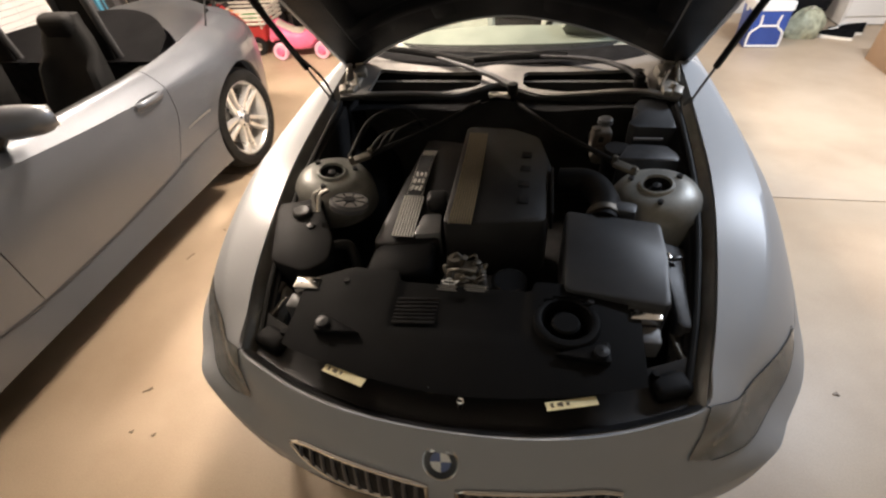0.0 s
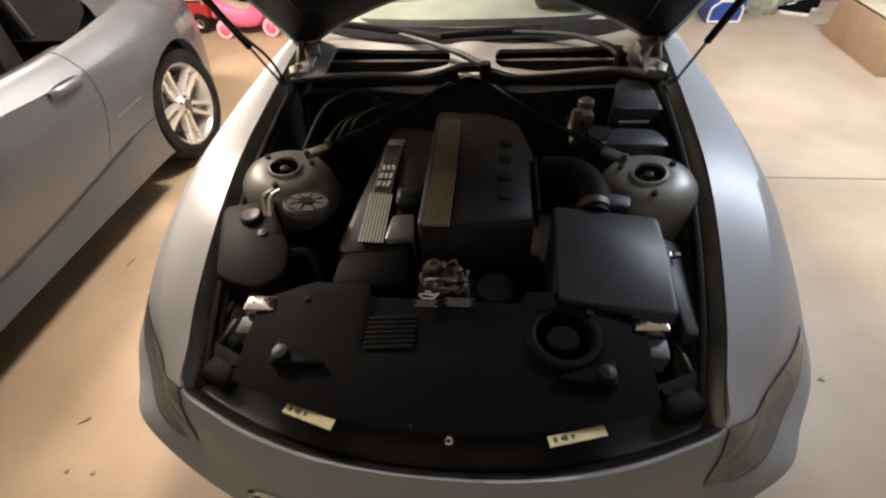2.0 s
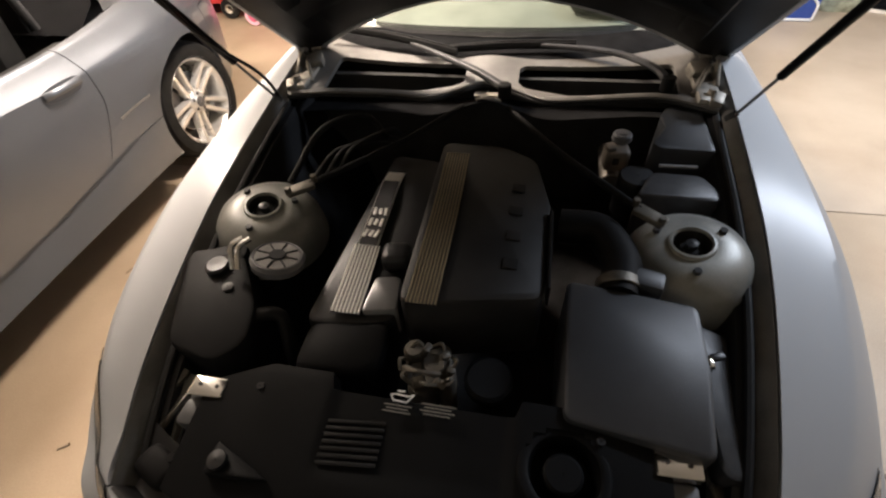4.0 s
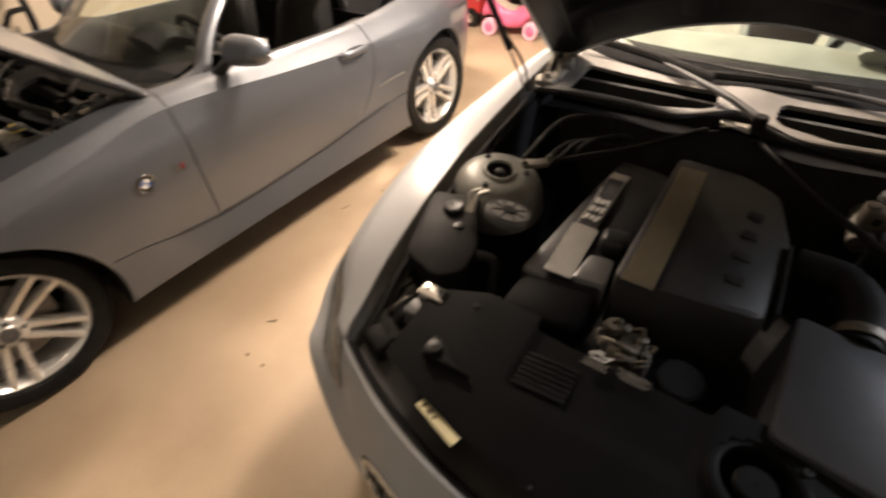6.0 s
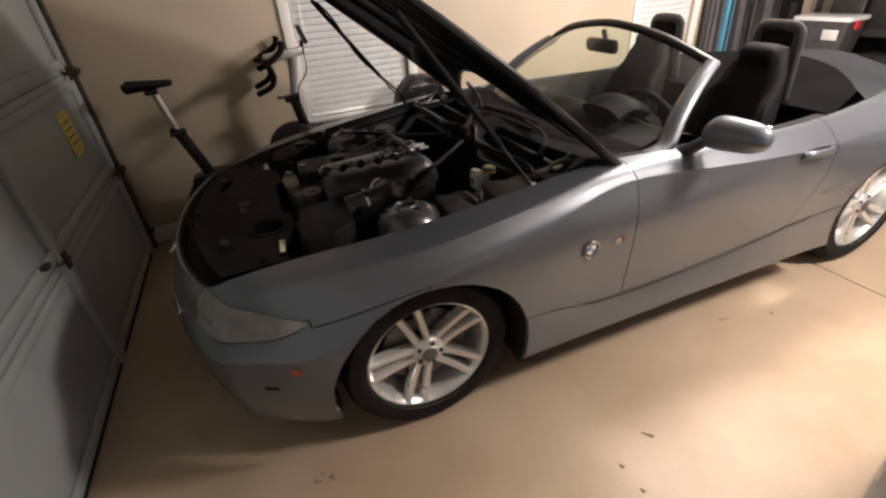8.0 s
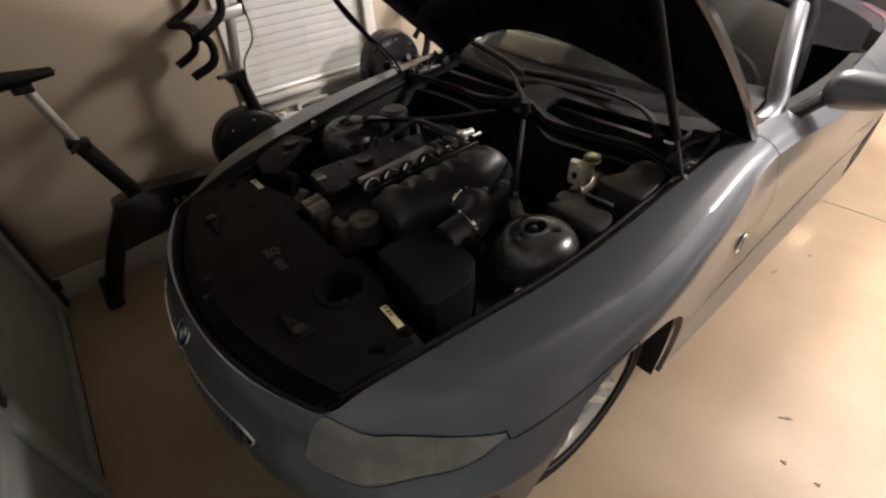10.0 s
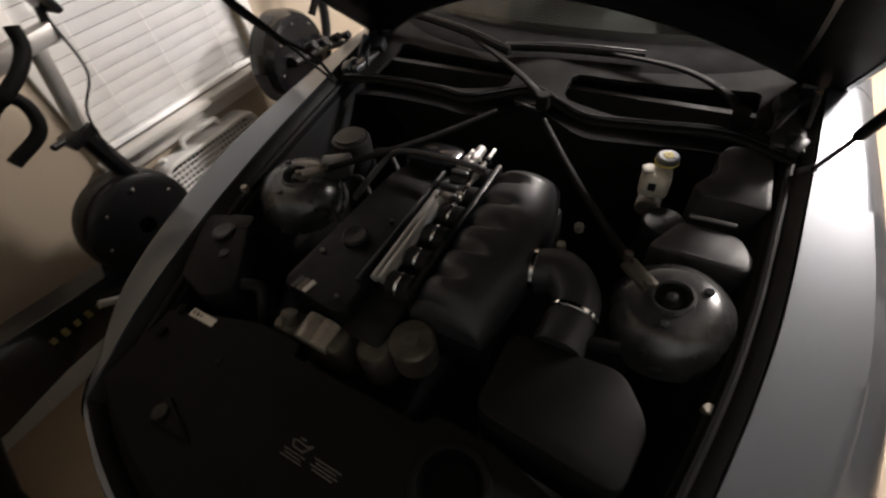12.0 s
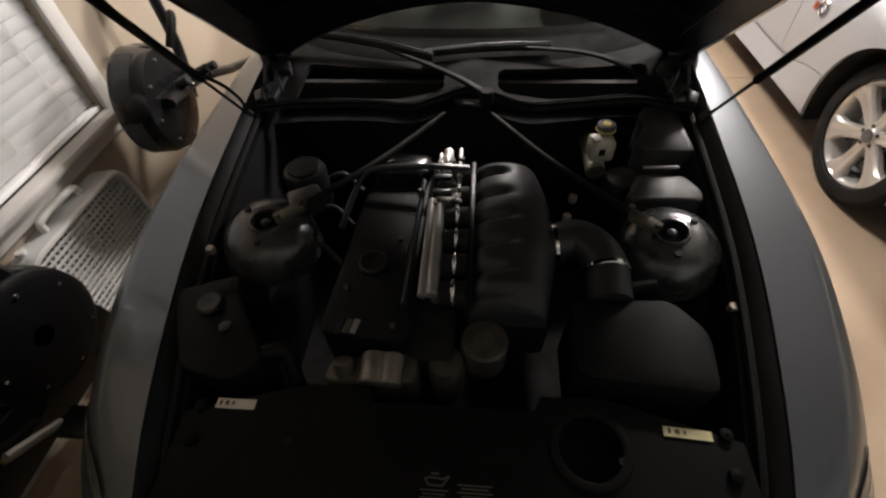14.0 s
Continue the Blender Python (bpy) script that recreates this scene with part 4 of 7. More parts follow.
    tube(bm, [Vector((-0.035, 0.545, 0.840)), Vector((-0.012, 0.528, 0.856)), Vector((0.02, 0.530, 0.850)), Vector((0.04, 0.545, 0.838))], 0.0055, 6, 5)
    part("catch_plate", bm, CAST if pale else DARKSTEEL, c)


# Black of the screen seal; also paints the shade inside the scuttle mouths.
VOID = mat("seal_and_shade_black", (0.010, 0.010, 0.0105), 0.85, 0, 0.2, 20, 0.2, 300, spec=0.04)
SCUTTLE = mat("faded_black_scuttle", (0.012, 0.0115, 0.0115), 0.75, 0, 0.3, 9, 0.3, 300, bump=0.15, spec=0.08)
CREAMGREY = mat("dusty_grey_plastic", (0.145, 0.136, 0.124), 0.5, 0, 0.2, 9, 0.3, 300, bump=0.2)


def cabin(car, leather, hoops):
    """Tub, dashboard, wheel, seats, hoops and the stowed soft top's well."""
    part("cabin_floor", made(box, (0, 1.55, 0.26), (1.44, 1.5, 0.06)), PIT, car)
    part("rear_bulkhead", made(box, (0, 2.30, 0.52), (1.36, 0.05, 0.56)), PIT, car)
    part("toe_board", made(box, (0, 0.86, 0.55), (1.36, 0.04, 0.62)), PIT, car)
    for s in (-1, 1):
        bm = bmesh.new()
        rows = []
        for y in [0.80 + 0.1 * k for k in range(13)]:
            rows.append([Vector((s * x, y, z)) for x, z in ((SIDE[0][0](y) - 0.004, SIDE[0][1](y) - 0.003), (SIDE[0][0](y) - 0.05, SIDE[0][1](y) - 0.008), (0.665, 0.80), (0.675, 0.62), (0.655, 0.58), (0.70, 0.30))])
        sheet(bm, rows)
        part("door_lining", bm, leather if leather is PALELEATHER else DASH, car)
    bm = bmesh.new()
    rows = []
    for t, z, b in ((0.0, 0.895, 0), (0.06, 0.915, 0), (0.16, 0.935, 0.01), (0.27, 0.915, 0.02), (0.32, 0.86, 0.02), (0.30, 0.72, 0), (0.22, 0.58, 0)):
        rows.append([Vector((x, 0.885 + 0.1 * (abs(x) / 0.66) ** 2 + t, z + b * math.cos(x * 4.5))) for x in [k * 0.066 - 0.66 for k in range(21)]])
    sheet(bm, rows)
    part("dashboard", bm, PALEDASH if leather is PALELEATHER else DASH, car)
    bm = bmesh.new()
    tube(bm, [Vector((0.36, 1.02, 0.955)), Vector((0.36, 1.10, 0.985)), Vector((0.36, 1.19, 0.95))], lambda t: 0.12, 14, 4, 0.35)
    part("instrument_hood", bm, PALEDASH if leather is PALELEATHER else DASH, car)
    m = pose(0.36, 1.33, 0.845, -64, 0, 0)
    bm = bmesh.new()
    loop_tube(bm, [m @ Vector((0.185 * math.cos(a), 0.185 * math.sin(a), 0)) for a in [2 * math.pi * k / 36 for k in range(36)]], 0.016, 8)
    w = part("steering_wheel", bm, LEATHER, car)
    bm = bmesh.new()
    lathe(bm, [(0.07, -0.03), (0.07, 0.01), (0.05, 0.025), (0.002, 0.03)], m, 20)
    for a in (0.1, math.pi - 0.1, -math.pi / 2):
        tube(bm, [m @ Vector((0.05 * math.cos(a), 0.05 * math.sin(a), 0)), m @ Vector((0.18 * math.cos(a), 0.18 * math.sin(a), 0))], 0.015, 8, 1, 0.5)
    part("wheel_hub", bm, LEATHER, w)
    part("wheel_badge", made(lathe, [(0.022, 0.03), (0.02, 0.034), (0.002, 0.035)], m, 16), CHROME, w)
    part("centre_tunnel", made(box, (0, 1.55, 0.42), (0.22, 1.1, 0.30), 0.03), DASH, car)
    for s in (-1, 1):
        cx = 0.352 * s
        bm = bmesh.new()
        box(bm, (cx, 1.62, 0.43), (0.46, 0.52, 0.16), 0.055, (6, 0, 0), 3)
        seat = part("seat", bm, leather, car, "leather bucket seat")
        bm = bmesh.new()
        rows = []
        for i in range(13):
            t = i / 12
            half = 0.215 - 0.085 * min(1, max(0, (t - 0.35) / 0.60)) ** 1.3
            y, z = 1.81 + 0.20 * t, 0.46 + 0.66 * t
            if t > 0.85:
                half *= 1 - 1.6 * (t - 0.85)
            ring = []
            for k in range(16):
                a = 2 * math.pi * k / 16
                cxx, syy = math.cos(a), math.sin(a)
                bulge = 0.045 if abs(cxx) > 0.7 and syy < 0.2 and t < 0.7 else 0
                ring.append(Vector((cx + half * math.copysign(abs(cxx) ** 0.6, cxx), y + 0.065 * math.copysign(abs(syy) ** 0.7, syy) * (1 - 0.35 * t) - bulge, z)))
            rows.append(ring + [ring[0]])
        rows.append([Vector((cx, 1.81 + 0.2, 1.132))] * 17)
        sheet(bm, rows)
        bmesh.ops.remove_doubles(bm, verts=bm.verts, dist=0.0005)
        part("backrest", bm, leather, seat)
        bm = bmesh.new()
        box(bm, (cx, 1.985, 1.07), (0.205, 0.105, 0.13), 0.045, (8, 0, 0), 4)
        part("headrest", bm, leather, seat)
        bm = bmesh.new()
        x0, x1 = cx - 0.15, cx + 0.06
        tube(bm, [Vector((x0, 2.17, 0.82)), Vector((x0, 2.15, 1.0)), Vector((x0, 2.14, 1.145)), Vector((x0 + 0.012, 2.138, 1.18)), Vector((x0 + 0.045, 2.135, 1.194)), Vector((x1 - 0.045, 2.135, 1.194)), Vector((x1 - 0.012, 2.138, 1.18)), Vector((x1, 2.14, 1.145)), Vector((x1, 2.15, 1.0)), Vector((x1, 2.17, 0.82))], 0.018, 10, 5, 1.5)
        part("roll_hoop", bm, hoops, car, "roll hoop behind the seat")
        bm = bmesh.new()
        box(bm, ((x0 + x1) / 2, 2.145, 1.0), (0.19, 0.022, 0.36), 0.01)
        part("hoop_filling", bm, LEATHER, car)


def deck(car, paint):
    """Boot lid, the black soft-top well cover ahead of it, and its trims."""
    def half(y):
        return SIDE[0][0](min(y, 3.0)) - 0.003

    def front(q):
        return 2.72 - 0.42 * q * q

    def rim_z(y):
        return SIDE[0][1](min(y, 3.0))
    qs = [k / 12 - 1 for k in range(25)]
    bm = bmesh.new()
    rows = []
    for i in range(13):
        t = i / 12
        row = []
        for q in qs:
            y = front(q) + (3.19 - 0.12 * abs(q) ** 2.6 - front(q)) * t
            w = half(y) if y < 2.98 else half(2.98) * (1 - 0.35 * (y - 2.98) / 0.2)
            row.append(Vector((q * w, y, rim_z(y) + 0.035 * (1 - q * q) - 0.012 * t + 0.20 * max(0, t - 0.8))))
        rows.append(row)
    sheet(bm, rows, 0.006)
    part("boot_lid", bm, paint, car)
    bm = bmesh.new()
    rows = []
    for i in range(9):
        t = i / 8
        rows.append([Vector((q * (0.685 - 0.03 * t), 2.12 + (front(q) - 2.12 - 0.004) * t, 0.845 + 0.075 * t + 0.05 * (1 - q * q) * t)) for q in qs])
    sheet(bm, rows, 0.006)
    part("soft_top_cover", bm, DARKCLOTH, car, "folded black fabric roof")
    bm = bmesh.new()
    tube(bm, [Vector((0.70, 2.60, rim_z(2.60) - 0.006)), Vector((0.70, 2.66, rim_z(2.6) + 0.09)), Vector((0.70, 2.73, rim_z(2.6) + 0.19))], lambda t: 0.006 - 0.003 * t, 8, 4)
    part("antenna", bm, SEAL, car, "short black rod antenna")
    for s in (-1, 1):
        f0, f1 = N_NOSE + len(Y_STATIONS) - 0.6, N_NOSE + len(Y_STATIONS) + 1.4
        part("tail_lamp", patch(f0, f1, lambda t: 1.35 + 0.1 * t, lambda t: 2.3 - 0.1 * t, 0.004, s, 14, 6), RED, car, "red tail lamp")


def mirror(car, paint, s):
    """Rounded mirror on a short black foot."""
    bm = bmesh.new()
    rows = []
    n = 26
    for i in range(n + 1):
        t = 0.5 - 0.5 * math.cos(math.pi * i / n)
        x = 0.785 + 0.21 * t
        h = 0.064 * (max(0.0, 1 - (2 * t - 1) ** 4)) ** 0.5 * (1.05 - 0.30 * t) + 0.003
        d = 0.056 * (max(0.0, 1 - (2 * t - 1) ** 4)) ** 0.5 * (1.05 - 0.25 * t) + 0.003
        cy, cz = 1.165 + 0.045 * t, 0.962 + 0.008 * t
        ring = [Vector((s * x, cy - d * math.cos(a) * (1.25 if math.cos(a) > 0 else 0.55), cz + h * math.sin(a))) for a in [2 * math.pi * k / 20 for k in range(20)]]
        rows.append(ring + [ring[0]])
    sheet(bm, rows)
    bmesh.ops.remove_doubles(bm, verts=bm.verts, dist=0.0005)
    m = part("wing_mirror", bm, paint, car, "rounded body-coloured wing mirror")
    bm = bmesh.new()
    tube(bm, [Vector((0.735 * s, 1.10, 0.868)), Vector((0.765 * s, 1.12, 0.895)), Vector((0.815 * s, 1.155, 0.945))], lambda t: 0.036 - 0.008 * t, 10, 4, 0.7)
    part("mirror_foot", bm, PLASTIC, m)
    part("mirror_glass", made(box, (0.89 * s, 1.222, 0.966), (0.155, 0.006, 0.085), 0.002, (0, 0, 8 * s)), MIRROR, m)


def door_handle(car, paint, s):
    """Flush pull bar over an oval scooped recess."""
    v = 2.16

    def on(y, dz, lift):
        q = skin(f_at(y), v)
        n = skin_normal(f_at(y), v)
        return Vector((s * (q.x + n.x * lift), y, q.z + dz + n.z * lift))
    bm = bmesh.new()
    rows = []
    for i in range(17):
        t = i / 16
        y = 1.672 + 0.198 * t
        hh = 0.030 * (max(0.0, 1 - abs(2 * t - 1) ** 3)) ** 0.5 + 0.001
        rows.append([on(y, hh * k, 0.003) for k in (-1, -0.5, 0, 0.5, 1)])
    sheet(bm, rows)
    h = part("door_handle", bm, HANDLECUP, car, "oval door handle recess with a body-coloured pull")
    bm = bmesh.new()
    loop_tube(bm, [r[4] for r in rows] + [r[0] for r in reversed(rows)], 0.0022, 6)
    part("recess_edge", bm, paint, h)
    bm = bmesh.new()
    tube(bm, [on(1.685, 0.006, 0.004), on(1.715, 0.010, 0.020), on(1.78, 0.011, 0.024), on(1.835, 0.010, 0.018), on(1.858, 0.006, 0.004)], 0.0125, 10, 5, 1.25)
    part("pull_bar", bm, paint, h)


HANDLECUP = mat("shaded_recess_paint", (0.10, 0.105, 0.115), 0.4, 0.4, 0.05, 6, coat=0.6)


# ---- engine bays ----
def edge(y):
    return SIDE[0][0](y), SIDE[0][1](y)


def nose_edge(x):
    """Length and height of the bonnet opening's front edge at a half-width x."""
    s = min(1.0, abs(x) / 0.545)
    return -0.778 + 0.128 * s ** 2.15, 0.700 + 0.012 * s * s


# Bulkhead grey raised to stand in for lens haze over the silver car's bay.
VEILGREY = mat("veil_lifted_bulkhead", (0.035, 0.034, 0.033), 0.85, 0, 0.3, 8, 0.4, 120, bump=0.4)
GUTTERPAINT = mat("dull_gutter_paint", (0.115, 0.112, 0.104), 0.45, 0.2, 0.2, 12, 0.3, 260)


def bay_shell(car, lip):
    """Inner wings, bulkhead, floor of the bay and the seal round its opening."""
    ys = [-0.65 + 0.05 * k for k in range(29)]
    for s in (-1, 1):
        bm = bmesh.new()
        rows = []
        for y in ys:
            x, z = edge(y)
            rows.append([Vector((s * a, y, b)) for a, b in ((x - 0.002, z - 0.003), (x - 0.016, z - 0.014), (x - 0.030, z - 0.040))])
        sheet(bm, rows)
        part("gutter", bm, SEAL if lip is GREY else GUTTERPAINT, car)
        bm = bmesh.new()
        rows = []
        for y in ys:
            x, z = edge(y)
            rows.append([Vector((s * a, y, b)) for a, b in ((x - 0.030, z - 0.040), (x - 0.052, z - 0.048), (x - 0.060, z - 0.075), (x - 0.075, 0.66), (0.50, 0.50), (0.47, 0.34))])
        sheet(bm, rows)
        part("inner_wing", bm, MATTGREY if lip is GREY else PLASTIC, car)
        bm = bmesh.new()
        tube(bm, [Vector((s * (edge(y)[0] - 0.034), y, edge(y)[1] - 0.034)) for y in [-0.6 + 0.15 * k for k in range(9)]], 0.009, 8, 4)
        part("bonnet_seal", bm, SEAL, car)
    part("bulkhead", made(box, (0, 0.66, 0.60), (1.32, 0.02, 0.52)), PIT if lip is GREY else VEILGREY, car)
    part("undertray", made(box, (0, 0.0, 0.36), (1.0, 1.35, 0.03)), PIT, car)
    part("radiator", made(box, (0, -0.62, 0.48), (1.0, 0.02, 0.30)), PIT, car)
    bm = bmesh.new()
    xs = [k * 0.0545 - 0.545 for k in range(21)]
    sheet(bm, [[Vector((x, nose_edge(x)[0] + d, nose_edge(x)[1] - e)) for x in xs] for d, e in ((0.003, 0.003), (0.016, 0.010), (0.028, 0.032), (0.05, 0.034), (0.10, 0.012), (0.13, 0.004))])
    part("slam_panel", bm, MATTBLACK if lip is GREY else PLASTIC, car, "black plastic front cross panel")


def strut_tower(car, s, tone):
    grey = tone is TOWERSTEEL
    x, y, z = (0.500 * s, 0.052, 0.806) if grey else (0.518 * s, 0.002, 0.812)
    m = pose(x, y, z, 3, -7 * s, 0) @ Matrix.Scale(0.86 if grey else 1.0, 4)
    bm = bmesh.new()
    lathe(bm, [(0.150, -0.12), (0.146, -0.09), (0.138, -0.055), (0.118, -0.022), (0.088, -0.004), (0.060, 0.002), (0.050, 0.002), (0.047, 0.010), (0.042, 0.011), (0.039, 0.004)], m, 40)
    t = part("strut_tower", bm, tone, car, "domed suspension tower with a round opening")
    bm = bmesh.new()
    lathe(bm, [(0.039, 0.002), (0.036, -0.022), (0.026, -0.026), (0.022, -0.012), (0.010, -0.008), (0.002, -0.008)], m, 26)
    part("strut_top", bm, PIT, t)
    bm = bmesh.new()
    lathe(bm, [(0.013, -0.008), (0.013, 0.004), (0.002, 0.006)], m, 8)
    part("strut_nut", bm, DARKSTEEL, t)
    for k in range(3):
        a = 2 * math.pi * k / 3 + 0.5
        c = Vector((0.078 * math.cos(a), 0.078 * math.sin(a), -0.004))
        part("tower_bolt", made(cyl, m @ c, m @ (c + Vector((0, 0, 0.012))), 0.009, seg=6), DARKSTEEL, t)
    bm = bmesh.new()
    box(bm, (0.655 * s, -0.02, 0.776), (0.006, 0.10, 0.018), 0.002, (0, 0, 0))
    part("wing_spacer", bm, STRIPE if tone is PRIMER else DARKSTEEL, car)
    return t


def braces(car, tone):
    for s in (-1, 1):
        bm = bmesh.new()
        tube(bm, [Vector((0.455 * s, 0.03, 0.835)), Vector((0.36 * s, 0.13, 0.838)), Vector((0.22 * s, 0.30, 0.832)), Vector((0.07 * s, 0.485, 0.848))], 0.0095, 10, 5)
        b = part("tower_brace", bm, tone, car, "strut brace tube to the bulkhead")
        bm = bmesh.new()
        box(bm, (0.43 * s, 0.055, 0.838), (0.075, 0.035, 0.016), 0.005, (0, 0, (-40) * s))
        cyl(bm, (0.40 * s, 0.083, 0.84), (0.40 * s, 0.083, 0.862), 0.009, seg=6)
        cyl(bm, (0.45 * s, 0.03, 0.836), (0.45 * s, 0.03, 0.858), 0.009, seg=6)
        part("brace_end", bm, DULLCAST, b)


def washer_box(car, tone, nose):
    """Angular expansion tank with cap ahead of the tower."""
    bm = bmesh.new()
    slab(bm, [(-0.655, -0.15), (-0.53, -0.11), (-0.42, -0.27), (-0.405, nose + 0.05), (-0.46, nose), (-0.575, nose + 0.025)], 0.56, 0.772, 0.012, r=0.03, tilt=lambda x, y: 0.10 * (y + 0.25) - 0.05 * (x + 0.5))
    w = part("expansion_tank", bm, tone, car, "angular plastic tank with a small cap")
    part("tank_cap", made(lathe, [(0.030, 0), (0.030, 0.014), (0.024, 0.018), (0.002, 0.016)], pose(-0.555, -0.185, 0.775), 22), PLASTIC, w)
    part("tank_bleed", made(lathe, [(0.013, 0), (0.013, 0.012), (0.002, 0.014)], pose(-0.505, -0.235, 0.765), 14), PLASTIC, w)
    bm = bmesh.new()
    slab(bm, [(-0.60, -0.13), (-0.52, -0.10), (-0.50, -0.15), (-0.59, -0.18)], 0.70, 0.785, 0.006, r=0.02)
    part("tank_neck", bm, tone, w)
    bm = bmesh.new()
    tube(bm, [Vector((-0.43, -0.28, 0.74)), Vector((-0.38, -0.26, 0.72)), Vector((-0.35, -0.31, 0.66)), Vector((-0.34, -0.34, 0.55))], 0.016, 10, 5)
    part("coolant_hose", bm, SEAL, w)


def bottle(car, x, y, z, tone):
    bm = bmesh.new()
    box(bm, (x, y, z - 0.05), (0.070, 0.062, 0.07), 0.014, (0, 0, 6), 3)
    box(bm, (x - 0.022, y - 0.012, z - 0.012), (0.026, 0.03, 0.014), 0.004, (0, 0, 20))
    b = part("fluid_reservoir", bm, tone, car, "small brake fluid reservoir with a screw cap")
    part("reservoir_cap", made(lathe, [(0.027, 0), (0.027, 0.018), (0.022, 0.022), (0.012, 0.022), (0.002, 0.020)], pose(x + 0.012, y + 0.035, z - 0.014), 22), DARKGREY, b)
    part("cap_ring", made(lathe, [(0.0275, 0), (0.029, 0.002), (0.0275, 0.005)], pose(x + 0.012, y + 0.035, z - 0.012), 22), YELLOW if tone is FLUID else DARKGREY, b)
    part("cap_emblem", made(lathe, [(0.013, 0), (0.012, 0.0025), (0.002, 0.0025)], pose(x + 0.012, y + 0.035, z + 0.0075), 16), YELLOW if tone is FLUID else DARKGREY, b)
    part("level_window", made(box, (x - 0.002, y - 0.0325, z - 0.045), (0.018, 0.004, 0.022), 0.0015), PIT, b)
    part("master_cylinder", made(cyl, (x, y - 0.02, z - 0.13), (x, y + 0.14, z - 0.12), 0.03), CAST, b)


def side_boxes(car, tone):
    """Fuse box and control-unit covers at the bulkhead corner."""
    bm = bmesh.new()
    slab(bm, [(0.478, 0.385), (0.520, 0.455), (0.512, 0.51), (0.535, 0.555), (0.628, 0.555), (0.642, 0.36), (0.50, 0.365)], 0.60, 0.826, 0.006, r=0.012, tilt=lambda x, y: 0.10 * (y - 0.45))
    part("control_box", bm, tone, car, "wedge-shaped plastic cover")
    bm = bmesh.new()
    slab(bm, [(0.425, 0.19), (0.475, 0.295), (0.60, 0.29), (0.635, 0.225), (0.625, 0.185)], 0.58, 0.79, 0.012, r=0.02)
    b = part("fuse_box", bm, DUSTYBOX, car, "dusty fuse box lid")
    part("lid_clip", made(cyl, (0.49, 0.300, 0.803), (0.585, 0.302, 0.803), 0.005, seg=10), HOOP, b)
    bm = bmesh.new()
    lathe(bm, [(0.05, -0.12), (0.05, 0), (0.044, 0.008), (0.002, 0.008)], pose(0.445, 0.30, 0.76), 26)
    part("solenoid_can", bm, PLASTIC, car)


def printed_label(car, centre, size, turn, tone, bars):
    bm = made(box, centre, (size[0], size[1], 0.0024), 0.0, turn)
    lab = part("sticker", bm, tone, car, "pale paper sticker with faint print")
    m = pose(*centre, *turn)
    for k in range(bars):
        x = -size[0] * 0.38 + size[0] * 0.09 * k + 0.004 * (k % 2)
        part("text_bar", made(box, m @ Vector((x, 0.001, 0.0016)), (size[0] * 0.055, size[1] * (0.34 if k % 2 else 0.5), 0.0016), 0.0, turn), INK, lab)


def oil_symbol(car, x, y, z):
    """A little oil-can mark and bars of unreadable print."""
    bm = bmesh.new()
    k = 0.72
    line = [(-0.030, 0.004), (-0.018, 0.008), (0.014, 0.005), (0.030, 0.012), (0.014, -0.010), (-0.020, -0.009)]
    for (a, b), (c, d) in zip(line, line[1:] + line[:1]):
        p, q = Vector((x + k * a, y + k * b, z + 0.0008)), Vector((x + k * c, y + k * d, z + 0.0008))
        h = q - p
        box(bm, (p + q) / 2, (h.length + 0.002, 0.0026, 0.0016), 0.0, (0, 0, math.degrees(math.atan2(h.y, h.x))))
    box(bm, (x - 0.004, y + 0.012, z + 0.0008), (0.014, 0.003, 0.0016))
    part("oil_mark", bm, WHITEINK if z > 0.76 else FADEDINK, car, "small printed oil can mark")
    for n in range(3):
        part("text_bar", made(box, (x - 0.004, y - 0.015 - 0.006 * n, z + 0.0008), (0.05 - 0.010 * (n % 2), 0.0020, 0.0016)), FADEDINK, car)
    for n in range(4):
        part("text_bar", made(box, (x + 0.068, y - 0.004 - 0.006 * n, z + 0.0008), (0.062 - 0.014 * (n % 2), 0.0020, 0.0016)), FADEDINK, car)


FADEDINK = mat("faded_print", (0.16, 0.15, 0.13), 0.6)


